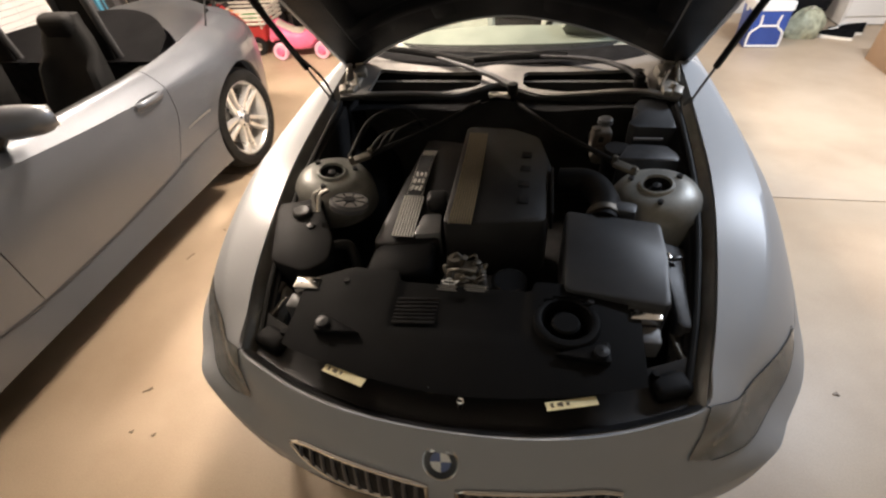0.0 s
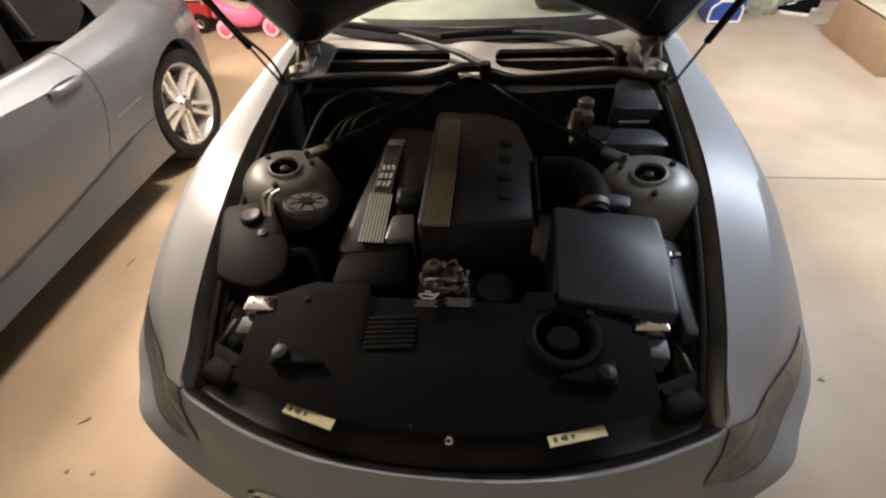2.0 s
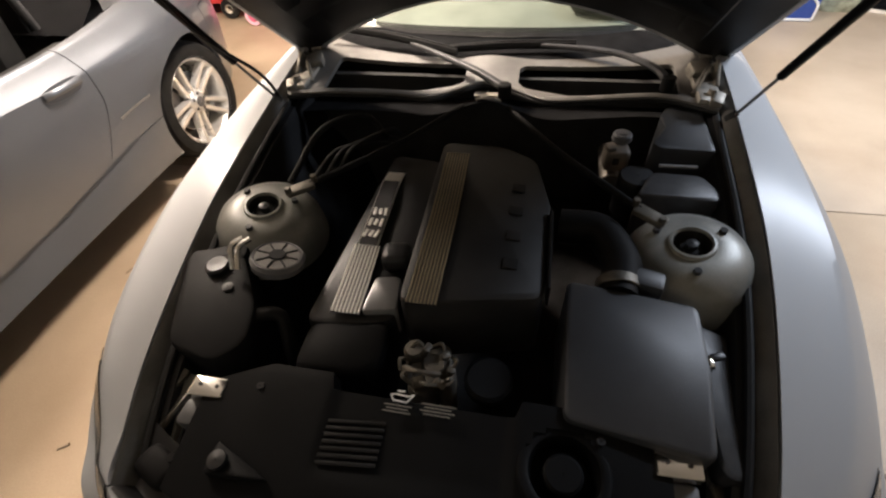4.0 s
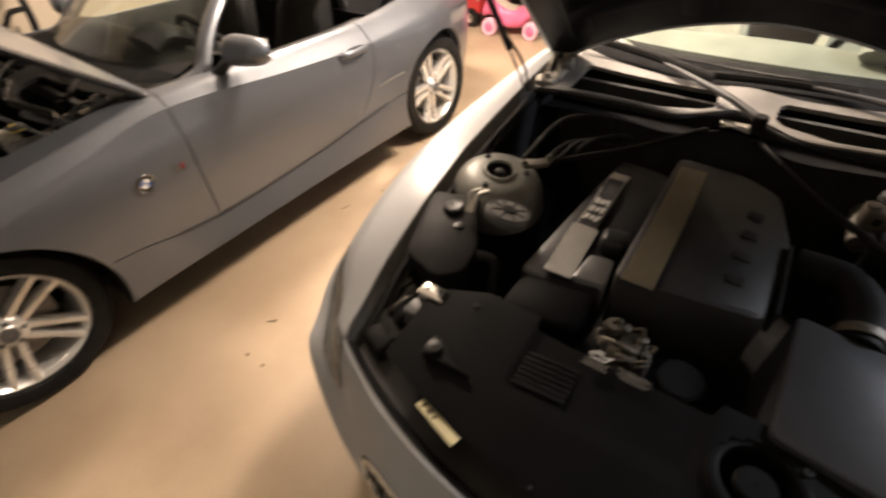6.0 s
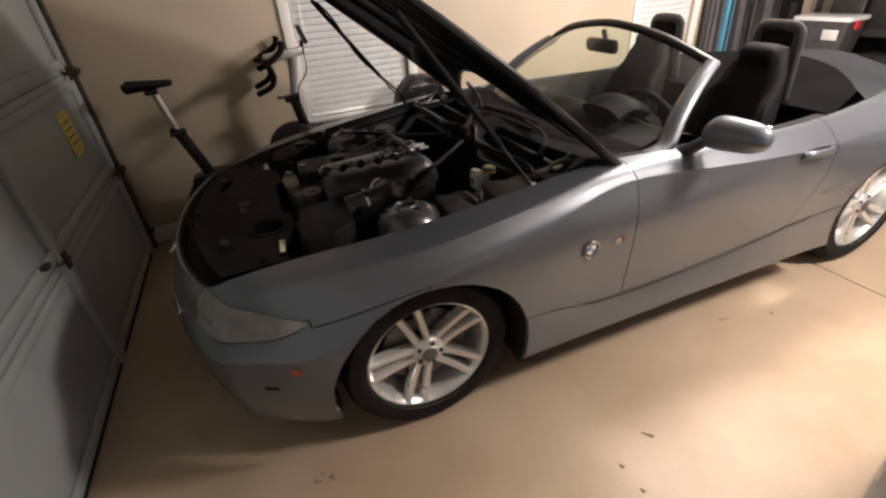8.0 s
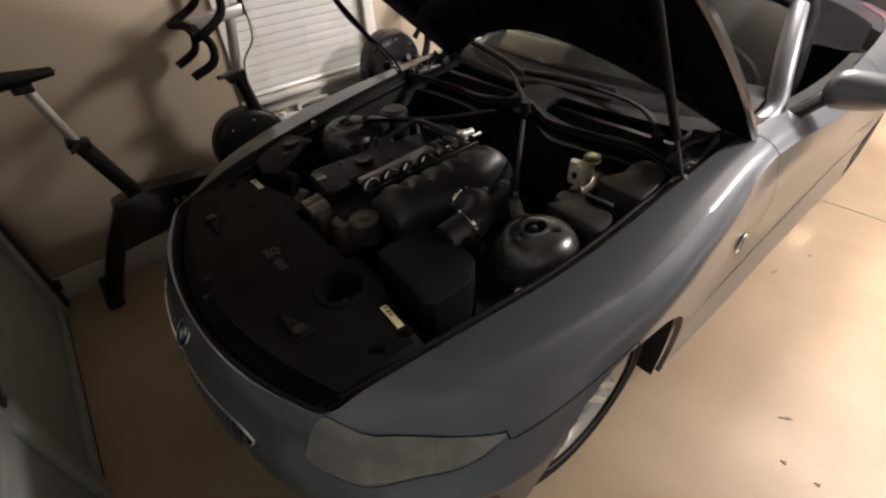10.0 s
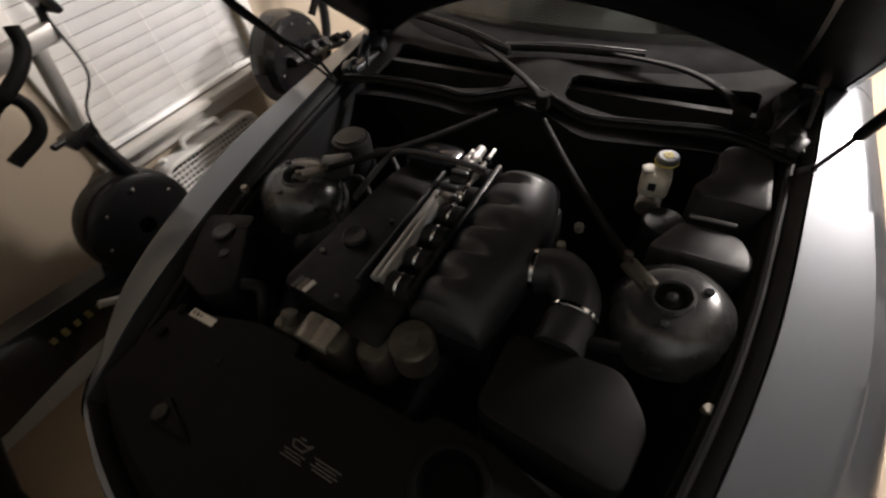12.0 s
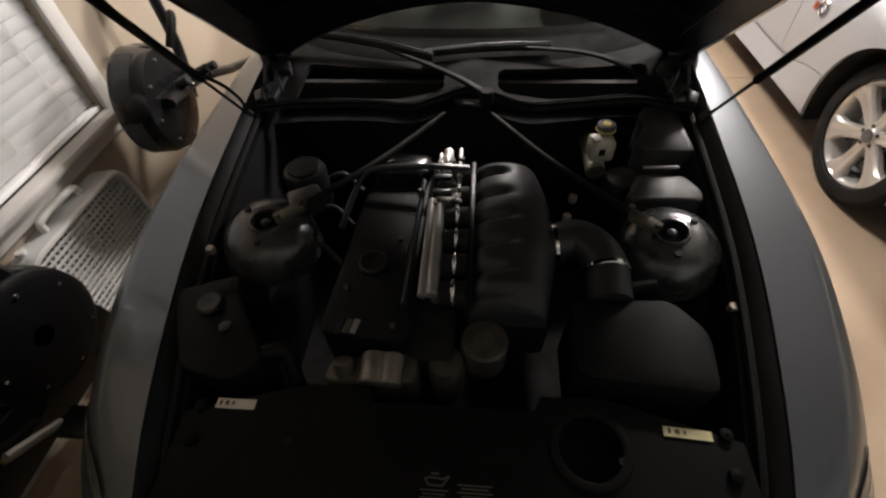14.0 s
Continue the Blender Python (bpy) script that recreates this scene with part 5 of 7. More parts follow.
def radiator_cover(car, rear, tone, hole, wide=0.42, flat=None):
    """Grained cover over the radiator with pockets, a round opening and clips."""
    def top(x, y):
        t = (y + 0.72) / (0.72 - 0.42)
        if flat:
            return flat - 0.015 * max(0, -t) + 0.012 * max(0, min(1, t))
        return 0.728 + 0.056 * max(0, min(1, t)) ** 0.7 - 0.05 * max(0, abs(x) - 0.30)
    bm = bmesh.new()
    xs = [wide * (k / 40 - 1) for k in range(81)]
    rows = []
    for i in range(31):
        t = i / 30
        row = []
        for x in xs:
            back = rear - (0.035 if flat else 0.05) * max(0, abs(x) - 0.30) / 0.12 - (0.03 if abs(x - 0.0) < 0.17 else 0)
            y = -0.712 + 0.07 * (abs(x) / 0.42) ** 2 + (back + 0.712 - 0.07 * (abs(x) / 0.42) ** 2) * t
            z = top(x, y)
            if hole and math.hypot(x - hole[0], y - hole[1]) < 0.062:
                z -= 0.06
            if not flat and t > 0.45 and abs(x) < 0.17:
                z -= 0.006 * min(1, (t - 0.45) * 8, (0.17 - abs(x)) * 60)
            row.append(Vector((x, y, z)))
        rows.append(row)
    rows.append([p - Vector((0, -0.006, 0.05)) for p in rows[-1]])
    sheet(bm, rows)
    c = part("radiator_cover", bm, tone, car, "grained black radiator cover")
    if hole:
        bm = bmesh.new()
        lathe(bm, [(0.080, -0.006), (0.074, 0.003), (0.064, 0.005), (0.058, 0.002), (0.054, -0.03), (0.050, -0.045), (0.002, -0.046)], pose(hole[0], hole[1], top(*hole)), 40)
        part("opening_rim", bm, tone, c)
    if hole and not flat:
        part("opening_plug", made(lathe, [(0.034, -0.045), (0.033, -0.012), (0.028, -0.008), (0.002, -0.008)], pose(hole[0], hole[1], top(*hole)), 26), tone, c)
    for s in (-1, 1):
        bm = bmesh.new()
        slab(bm, [(s * 0.345, -0.553), (s * 0.345, -0.612), (s * 0.225, -0.603)], 0.70, top(0.3 * s, -0.58) + 0.010, 0.004, r=0.012)
        t = part("raised_wedge", bm, tone, c)
        part("wedge_screw", made(lathe, [(0.016, 0), (0.016, 0.010), (0.002, 0.012)], pose(s * 0.325, -0.588, top(0.3 * s, -0.58) + 0.009), 16), PLASTIC, t)
        part("cover_clip", made(lathe, [(0.008, 0), (0.007, 0.004), (0.002, 0.004)], pose(s * 0.31, -0.452, top(s * 0.31, -0.452)), 14), PIT, c)
    for x, y in ((-0.041, -0.697), (0.033, -0.722)):
        part("cover_screw", made(lathe, [(0.0085, -0.02), (0.0085, 0.006), (0.006, 0.009), (0.002, 0.008)], pose(x, y, 0.727), 14), CHROME if tone is SHROUD else DARKSTEEL, c)
    return top


def ribbed_strip(parent, name, line, half, n, z, tone, label):
    """A raised strip of fine lengthwise ribs along a line of (x, y)."""
    pts = smooth_path([(x, y, z) for x, y in line], 5)
    backing = bmesh.new()
    rows = []
    for p in pts:
        rows.append([p + Vector((q * half, 0, -0.002)) for q in (-1, 0, 1)])
    sheet(backing, rows, 0.003)
    g = part(name, backing, DARKGREY, parent, label)
    for k in range(n):
        q = (2 * (k + 0.5) / n - 1) * half
        bm = bmesh.new()
        w = half / n * 0.62
        sheet(bm, [[p + Vector((q + d * w, 0, h)) for d, h in ((-1, 0), (-0.6, 0.003), (0.6, 0.003), (1, 0))] for p in pts])
        part("trim_rib", bm, tone, g)
    return g


CRACKLE = mat("crackle_black_paint", (0.008, 0.008, 0.009), 0.5, 0, 0.2, 30, 0.4, 500, bump=0.5, spec=0.2)
DUSTYBOX = mat("dusty_black_plastic", (0.052, 0.052, 0.055), 0.45, 0, 0.35, 14, 0.4, 380, bump=0.15, spec=0.4)
MATTGREY = mat("matt_charcoal_plastic", (0.012, 0.012, 0.0125), 0.55, 0, 0.2, 10, 0.3, 420, bump=0.15, spec=0.14)
DULLCAST = mat("oily_cast_alloy", (0.16, 0.145, 0.12), 0.5, 0.6, 0.25, 22, 0.4, 220, bump=0.4)


PRIMERPALE = mat("pale_inner_paint", (0.46, 0.44, 0.38), 0.45, 0.2, 0.25, 16, 0.3, 260, bump=0.15)


# Engine cover black, lifted so that veiling haze is in the colour.
COVERBLACK = mat("haze_lifted_black", (0.030, 0.0295, 0.030), 0.45, 0, 0.25, 7, 0.3, 380, bump=0.15, spec=0.35)
CAPGREY = mat("worn_grey_cap", (0.20, 0.195, 0.185), 0.5, 0, 0.2, 30, 0.2, 300)


def engine_six(car):
    """Engine with a flat ribbed cover, as in the silver car."""
    bm = bmesh.new()
    slab(bm, [(-0.085, -0.262), (0.205, -0.20), (0.215, 0.08), (0.17, 0.27), (0.08, 0.31), (-0.095, 0.31)], 0.62, 0.836, 0.012, r=0.03, tilt=lambda x, y: -0.10 * max(0, x - 0.02))
    e = part("engine_cover", bm, COVERBLACK, car, "black engine cover with a bronze ribbed strip")
    ribbed_strip(e, "bronze_strip", [(-0.036, -0.262), (-0.038, 0.0), (-0.045, 0.25)], 0.033, 9, 0.838, BRONZE, "ribbed bronze strip")
    for k in range(4):
        part("cover_pocket", made(box, (0.13, -0.12 + 0.085 * k, 0.8258), (0.032, 0.03, 0.003), 0.001, (0, 5.7, 0)), PIT, e)
    part("cover_edge", made(box, (0.213, -0.06, 0.80), (0.008, 0.24, 0.06), 0.003), MATTBLACK, e)
    bm = bmesh.new()
    slab(bm, [(-0.29, -0.30), (-0.16, -0.285), (-0.10, -0.27), (-0.098, 0.30), (-0.25, 0.32), (-0.275, 0.0)], 0.60, 0.775, 0.014, r=0.03)
    v = part("valve_cover", bm, PLASTIC, car, "black valve cover under the ignition trim")
    ribbed_strip(v, "ignition_trim", [(-0.204, -0.272), (-0.209, -0.17), (-0.214, -0.075)], 0.034, 8, 0.786, STRIPE, "ribbed silver ignition trim")
    bm = bmesh.new()
    pts = smooth_path([(-0.214, -0.075, 0.787), (-0.216, 0.05, 0.790), (-0.222, 0.16, 0.784), (-0.222, 0.25, 0.772)], 6)
    sheet(bm, [[p + Vector((q, 0, 0)) for q in (-0.026, 0, 0.026)] for p in pts], 0.004)
    plate = part("trim_plate", bm, STRIPE, v, "silver plate with raised dark marks")
    bm = bmesh.new()
    sheet(bm, [[p + Vector((q, 0, 0.0035)) for q in (-0.0225, 0, 0.0225)] for p in pts[:14]], 0.002)
    part("dark_inset", bm, DARKGREY, plate)
    for k in range(3):
        for d in (-0.0145, 0, 0.0145):
            part("letter_bar", made(box, (-0.214 + d, -0.040 + 0.040 * k, 0.7945), (0.0085, 0.026 if d else 0.020, 0.004), 0.001, (0, 0, 10 * (k - 1))), STRIPE, plate)
    bm = bmesh.new()
    slab(bm, [(-0.17, -0.265), (-0.095, -0.25), (-0.108, -0.16), (-0.165, -0.17)], 0.70, 0.792, 0.006, r=0.012)
    part("coil_end_plate", bm, HOOP, v)
    part("oil_cap", made(box, (-0.128, -0.115, 0.802), (0.065, 0.06, 0.05), 0.014, (0, 0, 8), 3), PLASTIC, v)
    bm = bmesh.new()
    slab(bm, [(-0.288, -0.395), (-0.16, -0.395), (-0.105, -0.37), (-0.10, -0.268), (-0.28, -0.288)], 0.58, 0.772, 0.018, r=0.03, tilt=lambda x, y: 0.22 * (y + 0.29))
    part("front_cover", bm, SHROUD, v)
    bm = bmesh.new()
    for x, y, r, h in ((-0.045, -0.315, 0.022, 0.76), (0.0, -0.335, 0.026, 0.745), (-0.02, -0.37, 0.03, 0.72), (0.03, -0.36, 0.018, 0.735)):
        lathe(bm, [(r, h - 0.12), (r, h - 0.01), (r * 0.8, h), (0.002, h)], Matrix.Translation((x, y, 0)), 18)
    box(bm, (-0.005, -0.335, 0.71), (0.09, 0.09, 0.05), 0.012, (0, 0, 20))
    tube(bm, [Vector((-0.05, -0.36, 0.755)), Vector((-0.02, -0.372, 0.772)), Vector((0.02, -0.365, 0.76))], 0.005, 8, 4)
    for q in range(7):
        a = 0.9 * q
        p = Vector((-0.01 + 0.045 * math.cos(a), -0.345 + 0.035 * math.sin(a), 0.735 + 0.007 * (q % 3)))
        box(bm, p, (0.016 + 0.004 * (q % 3), 0.014, 0.024), 0.003, (10 * q, 15, 40 * q))
        tube(bm, [p, p + Vector((0.02 * math.cos(a + 1), 0.02 * math.sin(a + 1), 0.018)), p + Vector((0.035 * math.cos(a + 1.6), 0.03 * math.sin(a + 1.6), 0.004))], 0.004, 6, 4)
    part("thermostat_housing", bm, DULLCAST, car, "bare cast aluminium thermostat housing")
    part("cap_disc", made(lathe, [(0.05, -0.02), (0.05, 0), (0.043, 0.006), (0.002, 0.006)], pose(0.11, -0.33, 0.70), 24), PLASTIC, car)
    bm = bmesh.new()
    tube(bm, [Vector((0.36, -0.14, 0.775)), Vector((0.37, -0.05, 0.785)), Vector((0.33, 0.05, 0.78)), Vector((0.24, 0.07, 0.77))], 0.043, 16, 6)
    d = part("intake_duct", bm, MATTBLACK, car, "black ribbed intake hose")
    bm = bmesh.new()
    m = Matrix.Translation((0.362, -0.115, 0.778)) @ Vector((0.03, 1, 0.1)).to_track_quat("Z", "Y").to_matrix().to_4x4()
    lathe(bm, [(0.046, -0.012), (0.048, -0.010), (0.048, 0.010), (0.046, 0.012)], m, 30)
    part("hose_clamp", bm, DULLCAST, d)
    part("air_meter", made(box, (0.40, -0.105, 0.79), (0.10, 0.05, 0.05), 0.01, (0, 0, -14)), BOXGREY, d)
    bm = bmesh.new()
    slab(bm, [(0.247, -0.43), (0.252, -0.13), (0.505, -0.162), (0.505, -0.30), (0.485, -0.46)], 0.60, 0.80, 0.010, r=0.018, tilt=lambda x, y: 0.03 * (y + 0.3))
    a = part("air_box", bm, BOXGREY, car, "flat charcoal air filter box")
    part("box_clip", made(box, (0.508, -0.28, 0.78), (0.012, 0.02, 0.026), 0.003), CHROME, a)
    bm = bmesh.new()
    slab(bm, [(0.515, -0.145), (0.60, -0.165), (0.612, -0.46), (0.515, -0.46)], 0.58, 0.735, 0.014, r=0.02, tilt=lambda x, y: -0.2 * (x - 0.5))
    b = part("lamp_cover_box", bm, DUSTYBOX, car, "dusty plastic cover beside the air box")
    part("cover_tab", made(box, (0.545, -0.235, 0.742), (0.03, 0.016, 0.012), 0.004, (0, 0, 20)), PLASTIC, b)
    for s, x in ((-1, -0.415), (1, 0.43)):
        bm = bmesh.new()
        slab(bm, [(x - 0.037, -0.447), (x + 0.037, -0.447), (x + 0.037, -0.485), (x - 0.037, -0.488)], 0.755, 0.776, 0.004, r=0.005)
        g = part("bonnet_catch", bm, CHROME, car, "bright steel bonnet catch plate")
        bm = bmesh.new()
        slab(bm, [(x - 0.045, -0.485), (x + 0.035, -0.485), (x + 0.032, -0.535), (x - 0.045, -0.535)], 0.70, 0.752, 0.006, r=0.01)
        part("catch_body", bm, DARKGREY, g)
        for q in (-1, 1):
            part("catch_rivet", made(lathe, [(0.004, 0), (0.003, 0.003), (0.001, 0.003)], pose(x + 0.018 * q, -0.465, 0.776), 10), DARKSTEEL, g)
    bm = bmesh.new()
    lathe(bm, [(0.058, -0.022), (0.060, -0.006), (0.055, 0), (0.048, 0), (0.046, -0.006), (0.012, -0.006), (0.010, 0.004), (0.002, 0.004)], pose(-0.388, -0.175, 0.832, -14, 10, 0), 40)
    c = part("oil_filter_cap", bm, DARKGREY, car, "round grey cap with dark ring and spokes")
    bm = bmesh.new()
    lathe(bm, [(0.050, -0.003), (0.049, 0.0025), (0.002, 0.0035)], pose(-0.388, -0.175, 0.832, -14, 10, 0), 40)
    part("cap_face", bm, CAPGREY, c)
    for k in range(4):
        a = math.pi * k / 4
        bm = made(box, (0, 0, 0.001), (0.094, 0.0032, 0.008))
        bmesh.ops.transform(bm, matrix=pose(-0.388, -0.175, 0.832, -14, 10, 0) @ Matrix.Rotation(a, 4, "Z"), verts=bm.verts)
        part("cap_spoke", bm, SEAL, c)
    bm = bmesh.new()
    loop_tube(bm, [pose(-0.388, -0.175, 0.833, -14, 10, 0) @ Vector((0.053 * math.cos(t), 0.053 * math.sin(t), 0)) for t in [2 * math.pi * k / 36 for k in range(36)]], 0.0035)
    part("cap_ring", bm, DARKGREY, c)
    part("cap_centre", made(lathe, [(0.019, 0.002), (0.018, 0.0065), (0.002, 0.0065)], pose(-0.388, -0.175, 0.832, -14, 10, 0), 24), SEAL, c)
    for k in range(2):
        bm = bmesh.new()
        tube(bm, [Vector((-0.50 + 0.012 * k, -0.20, 0.80)), Vector((-0.51 + 0.02 * k, -0.165, 0.835)), Vector((-0.49 + 0.02 * k, -0.14, 0.842))], 0.007, 8, 4)
        part("hose_spring", bm, CHROME, car)
    bm = bmesh.new()
    tube(bm, [Vector((-0.50, 0.12, 0.80)), Vector((-0.46, 0.30, 0.86)), Vector((-0.36, 0.40, 0.85)), Vector((-0.28, 0.34, 0.82))], 0.009, 8, 6)
    part("wiring_loom", bm, MATTBLACK, car)
    for q in range(3):
        bm = bmesh.new()
        tube(bm, [Vector((-0.44 + 0.03 * q, 0.14 + 0.03 * q, 0.80)), Vector((-0.40 + 0.03 * q, 0.24, 0.83 + 0.01 * q)), Vector((-0.32 + 0.02 * q, 0.30 + 0.04 * q, 0.82)), Vector((-0.26, 0.36 + 0.03 * q, 0.78))], 0.006, 8, 6)
        part("wiring_loom", bm, SEAL, car)
    for s in (-1, 1):
        bm = bmesh.new()
        box(bm, (0.535 * s, -0.535, 0.685), (0.04, 0.16, 0.014), 0.005, (0, 30 * s, 12 * s))
        box(bm, (0.55 * s, -0.47, 0.70), (0.02, 0.12, 0.012), 0.004, (0, 0, 14 * s))
        part("wing_support", bm, DULLCAST, car)
        bm = bmesh.new()
        rows = []
        for y in [-0.575 + 0.02 * q for q in range(9)]:
            x, z = edge(y)
            w = 0.012 * math.sin(9 * y)
            rows.append([Vector((s * a, y, b)) for a, b in ((x - 0.034, z - 0.030), (x - 0.040, z - 0.062), (x - 0.075 + w, z - 0.070), (x - 0.088 + w, z - 0.090))])
        sheet(bm, rows, 0.002)
        part("inner_wing_panel", bm, PRIMERPALE, car, "bare painted inner wing panel")
        bm = bmesh.new()
        box(bm, (0.48 * s, -0.60, 0.690), (0.09, 0.06, 0.04), 0.018, (0, 0, 22 * s), 3)
        cyl(bm, (0.45 * s, -0.585, 0.70), (0.45 * s, -0.585, 0.716), 0.010)
        part("lamp_housing_back", bm, MATTBLACK, car)


PLENUM = mat("satin_charcoal_plastic", (0.042, 0.043, 0.047), 0.42, 0, 0.15, 10, 0.3, 420, bump=0.12, spec=0.45)


def engine_m(car):
    """Engine with a bare fuel rail and lobed intake plenum, as in the grey car."""
    bm = bmesh.new()
    slab(bm, [(-0.295, -0.245), (-0.10, -0.262), (-0.088, 0.30), (-0.22, 0.31), (-0.27, 0.20)], 0.60, 0.785, 0.016, r=0.03)
    v = part("valve_cover", bm, CRACKLE, car, "crackle black valve cover")
    part("oil_cap", made(lathe, [(0.034, 0), (0.034, 0.012), (0.028, 0.016), (0.002, 0.013)], pose(-0.205, -0.060, 0.786), 22), PLASTIC, v)
    for x, y in ((-0.135, -0.225), (-0.15, 0.02), (-0.255, -0.13), (-0.12, 0.2)):
        part("cover_bolt", made(cyl, (x, y, 0.785), (x, y, 0.796), 0.006, seg=6), DULLCAST, v)
    for k in range(3):
        part("badge_bar", made(box, (-0.250 + 0.017 * k, -0.228, 0.7865), (0.013, 0.034, 0.003), 0.0, (0, 0, -12)), (DARKSTEEL, DULLCAST, ALLOYDULL)[k], v)
    bm = bmesh.new()
    for k, (x, r) in enumerate(((-0.080, 0.011), (-0.058, 0.014))):
        cyl(bm, (x, -0.155, 0.80 + 0.004 * k), (x, 0.14, 0.812), r, seg=14)
    r = part("fuel_rail", bm, ALLOYDULL, car, "polished fuel rail tubes")
    bm = bmesh.new()
    for x, rr, y0, y1 in ((-0.048, 0.014, 0.235, 0.335), (-0.014, 0.006, 0.10, 0.345), (-0.068, 0.006, 0.24, 0.32)):
        cyl(bm, (x, y0, 0.820), (x, y1, 0.823), rr, seg=16)
        lathe(bm, [(rr * 1.5, -0.006), (rr * 1.6, 0), (rr * 1.5, 0.006)], Matrix.Translation((x, (y0 + y1) / 2, 0.8215)) @ Matrix.Rotation(math.pi / 2, 4, "X"), 16)
    part("rail_canister", bm, ALLOYDULL, r)
    rnd = random.Random(4)
    for k in range(9):
        x, y = rnd.uniform(-0.075, -0.005), rnd.uniform(0.10, 0.34)
        bm = made(box, (x, y, 0.812 + rnd.uniform(0, 0.014)), (rnd.uniform(0.014, 0.03), rnd.uniform(0.010, 0.022), 0.022), 0.004, (0, 0, rnd.uniform(-25, 25)))
        part("rail_fitting", bm, (DULLCAST, PLASTIC, CAST)[k % 3], r)
    for k in range(5):
        part("rail_clip", made(box, (-0.045 - 0.012 * (k % 2), 0.13 + 0.03 * k, 0.815), (0.05, 0.018, 0.03), 0.005), DARKSTEEL, r)
    bm = bmesh.new()
    tube(bm, [Vector((-0.315, 0.07, 0.77)), Vector((-0.292, 0.17, 0.808)), Vector((-0.255, 0.228, 0.835)), Vector((-0.13, 0.232, 0.848)), Vector((-0.06, 0.228, 0.852)), Vector((0.012, 0.235, 0.842))], 0.009, 8, 4)
    part("rail_pipe", bm, DARKSTEEL, r)
    bm = bmesh.new()
    slab(bm, [(-0.262, 0.235), (-0.095, 0.235), (-0.092, 0.345), (-0.22, 0.35)], 0.74, 0.822, 0.022, r=0.035, tilt=lambda x, y: -0.12 * (y - 0.25))
    part("coil_cover", bm, GLOSSBLACK, v)
    bm = bmesh.new()
    tube(bm, [Vector((-0.118, -0.17, 0.792)), Vector((-0.114, 0.02, 0.798)), Vector((-0.11, 0.225, 0.805))], 0.007, 8, 3)
    part("return_pipe", bm, DARKSTEEL, r)
    for k in range(6):
        c = Vector((-0.012, -0.145 + 0.078 * k, 0.80))
        part("intake_clamp", made(lathe, [(0.031, -0.004), (0.033, -0.002), (0.033, 0.002), (0.031, 0.004)], Matrix.Translation(c) @ Matrix.Rotation(math.pi / 2, 4, "Y"), 24), CHROME, r)
        part("injector", made(cyl, c + Vector((-0.04, 0.0, -0.03)), c + Vector((-0.028, 0, 0.015)), 0.010, seg=10), CAST, r)
        part("intake_stub", made(cyl, c + Vector((-0.03, 0, -0.005)), c + Vector((0.03, 0, 0.0)), 0.030, seg=18), SEAL, r)
    bm = bmesh.new()
    rows = []
    ny, nx = 108, 16
    for i in range(ny + 1):
        t = i / ny
        y = -0.182 + 0.49 * t
        row = []
        end = min(1.0, min(t, 1 - t) / 0.10)
        phase = ((y + 0.182) / 0.081 + 0.35) % 1.0
        lobe = math.exp(-((phase - 0.45) / (0.09 if phase < 0.45 else 0.22)) ** 2) * (0.02 < y + 0.182 < 0.44)
        wide = 0.172 + 0.035 * math.sin(math.pi * t) if t < 0.75 else 0.172 + 0.035 * math.sin(math.pi * t) - 0.02 * (t - 0.75)
        for j in range(nx + 1):
            a = math.pi * j / nx
            cc, ss = -math.cos(a), math.sin(a) ** 0.55
            groove = 0.024 * lobe * max(0.0, min(1.0, (0.05 - cc) / 0.28)) * (cc > -0.98)
            x = 0.022 + wide * (cc + 1) / 2
            row.append(Vector((x, y, 0.735 + (0.105 * ss - groove) * (0.55 + 0.45 * end ** 0.5))))
        rows.append(row)
    sheet(bm, rows)
    for end in (rows[0], rows[-1]):
        bm.faces.new([bm.verts.new(p) for p in end])
    p = part("intake_plenum", bm, PLENUM, car, "grey-black lobed intake plenum", angle=60)
    part("plenum_flange", made(box, (0.024, 0.06, 0.785), (0.014, 0.47, 0.07), 0.004), PLASTIC, p)
    bm = bmesh.new()
    box(bm, (0.12, 0.06, 0.66), (0.18, 0.46, 0.16), 0.02)
    box(bm, (-0.06, 0.0, 0.64), (0.12, 0.55, 0.2), 0.02)
    part("engine_block", bm, PIT, car)
    bm = bmesh.new()
    tube(bm, [Vector((0.215, 0.035, 0.765)), Vector((0.285, 0.045, 0.778)), Vector((0.335, -0.02, 0.780)), Vector((0.335, -0.13, 0.765))], 0.050, 20, 7)
    d = part("intake_elbow", bm, PLENUM, car, "glossy black intake elbow")
    for c, n in (((0.228, 0.036, 0.768), (1, 0.1, 0.1)), ((0.338, -0.055, 0.780), (0, 1, 0.1))):
        m = Matrix.Translation(c) @ Vector(n).to_track_quat("Z", "Y").to_matrix().to_4x4()
        part("hose_clamp", made(lathe, [(0.051, -0.006), (0.054, -0.004), (0.054, 0.004), (0.051, 0.006)], m, 36), CHROME, d)
    part("clamp_screw", made(box, (0.365, -0.058, 0.815), (0.03, 0.014, 0.012), 0.003, (0, 30, 0)), CHROME, d)
    bm = bmesh.new()
    tube(bm, [Vector((0.36, -0.10, 0.775)), Vector((0.44, -0.085, 0.775))], 0.016, 10, 1)
    part("breather_stub", bm, SHROUD, d)
    bm = bmesh.new()
    slab(bm, [(0.243, -0.138), (0.46, -0.128), (0.522, -0.205), (0.508, -0.335), (0.24, -0.31)], 0.60, 0.785, 0.012, r=0.03, tilt=lambda x, y: 0.06 * (y + 0.2))
    part("air_box", bm, MATTGREY, car, "matt charcoal air filter box with cut corner")
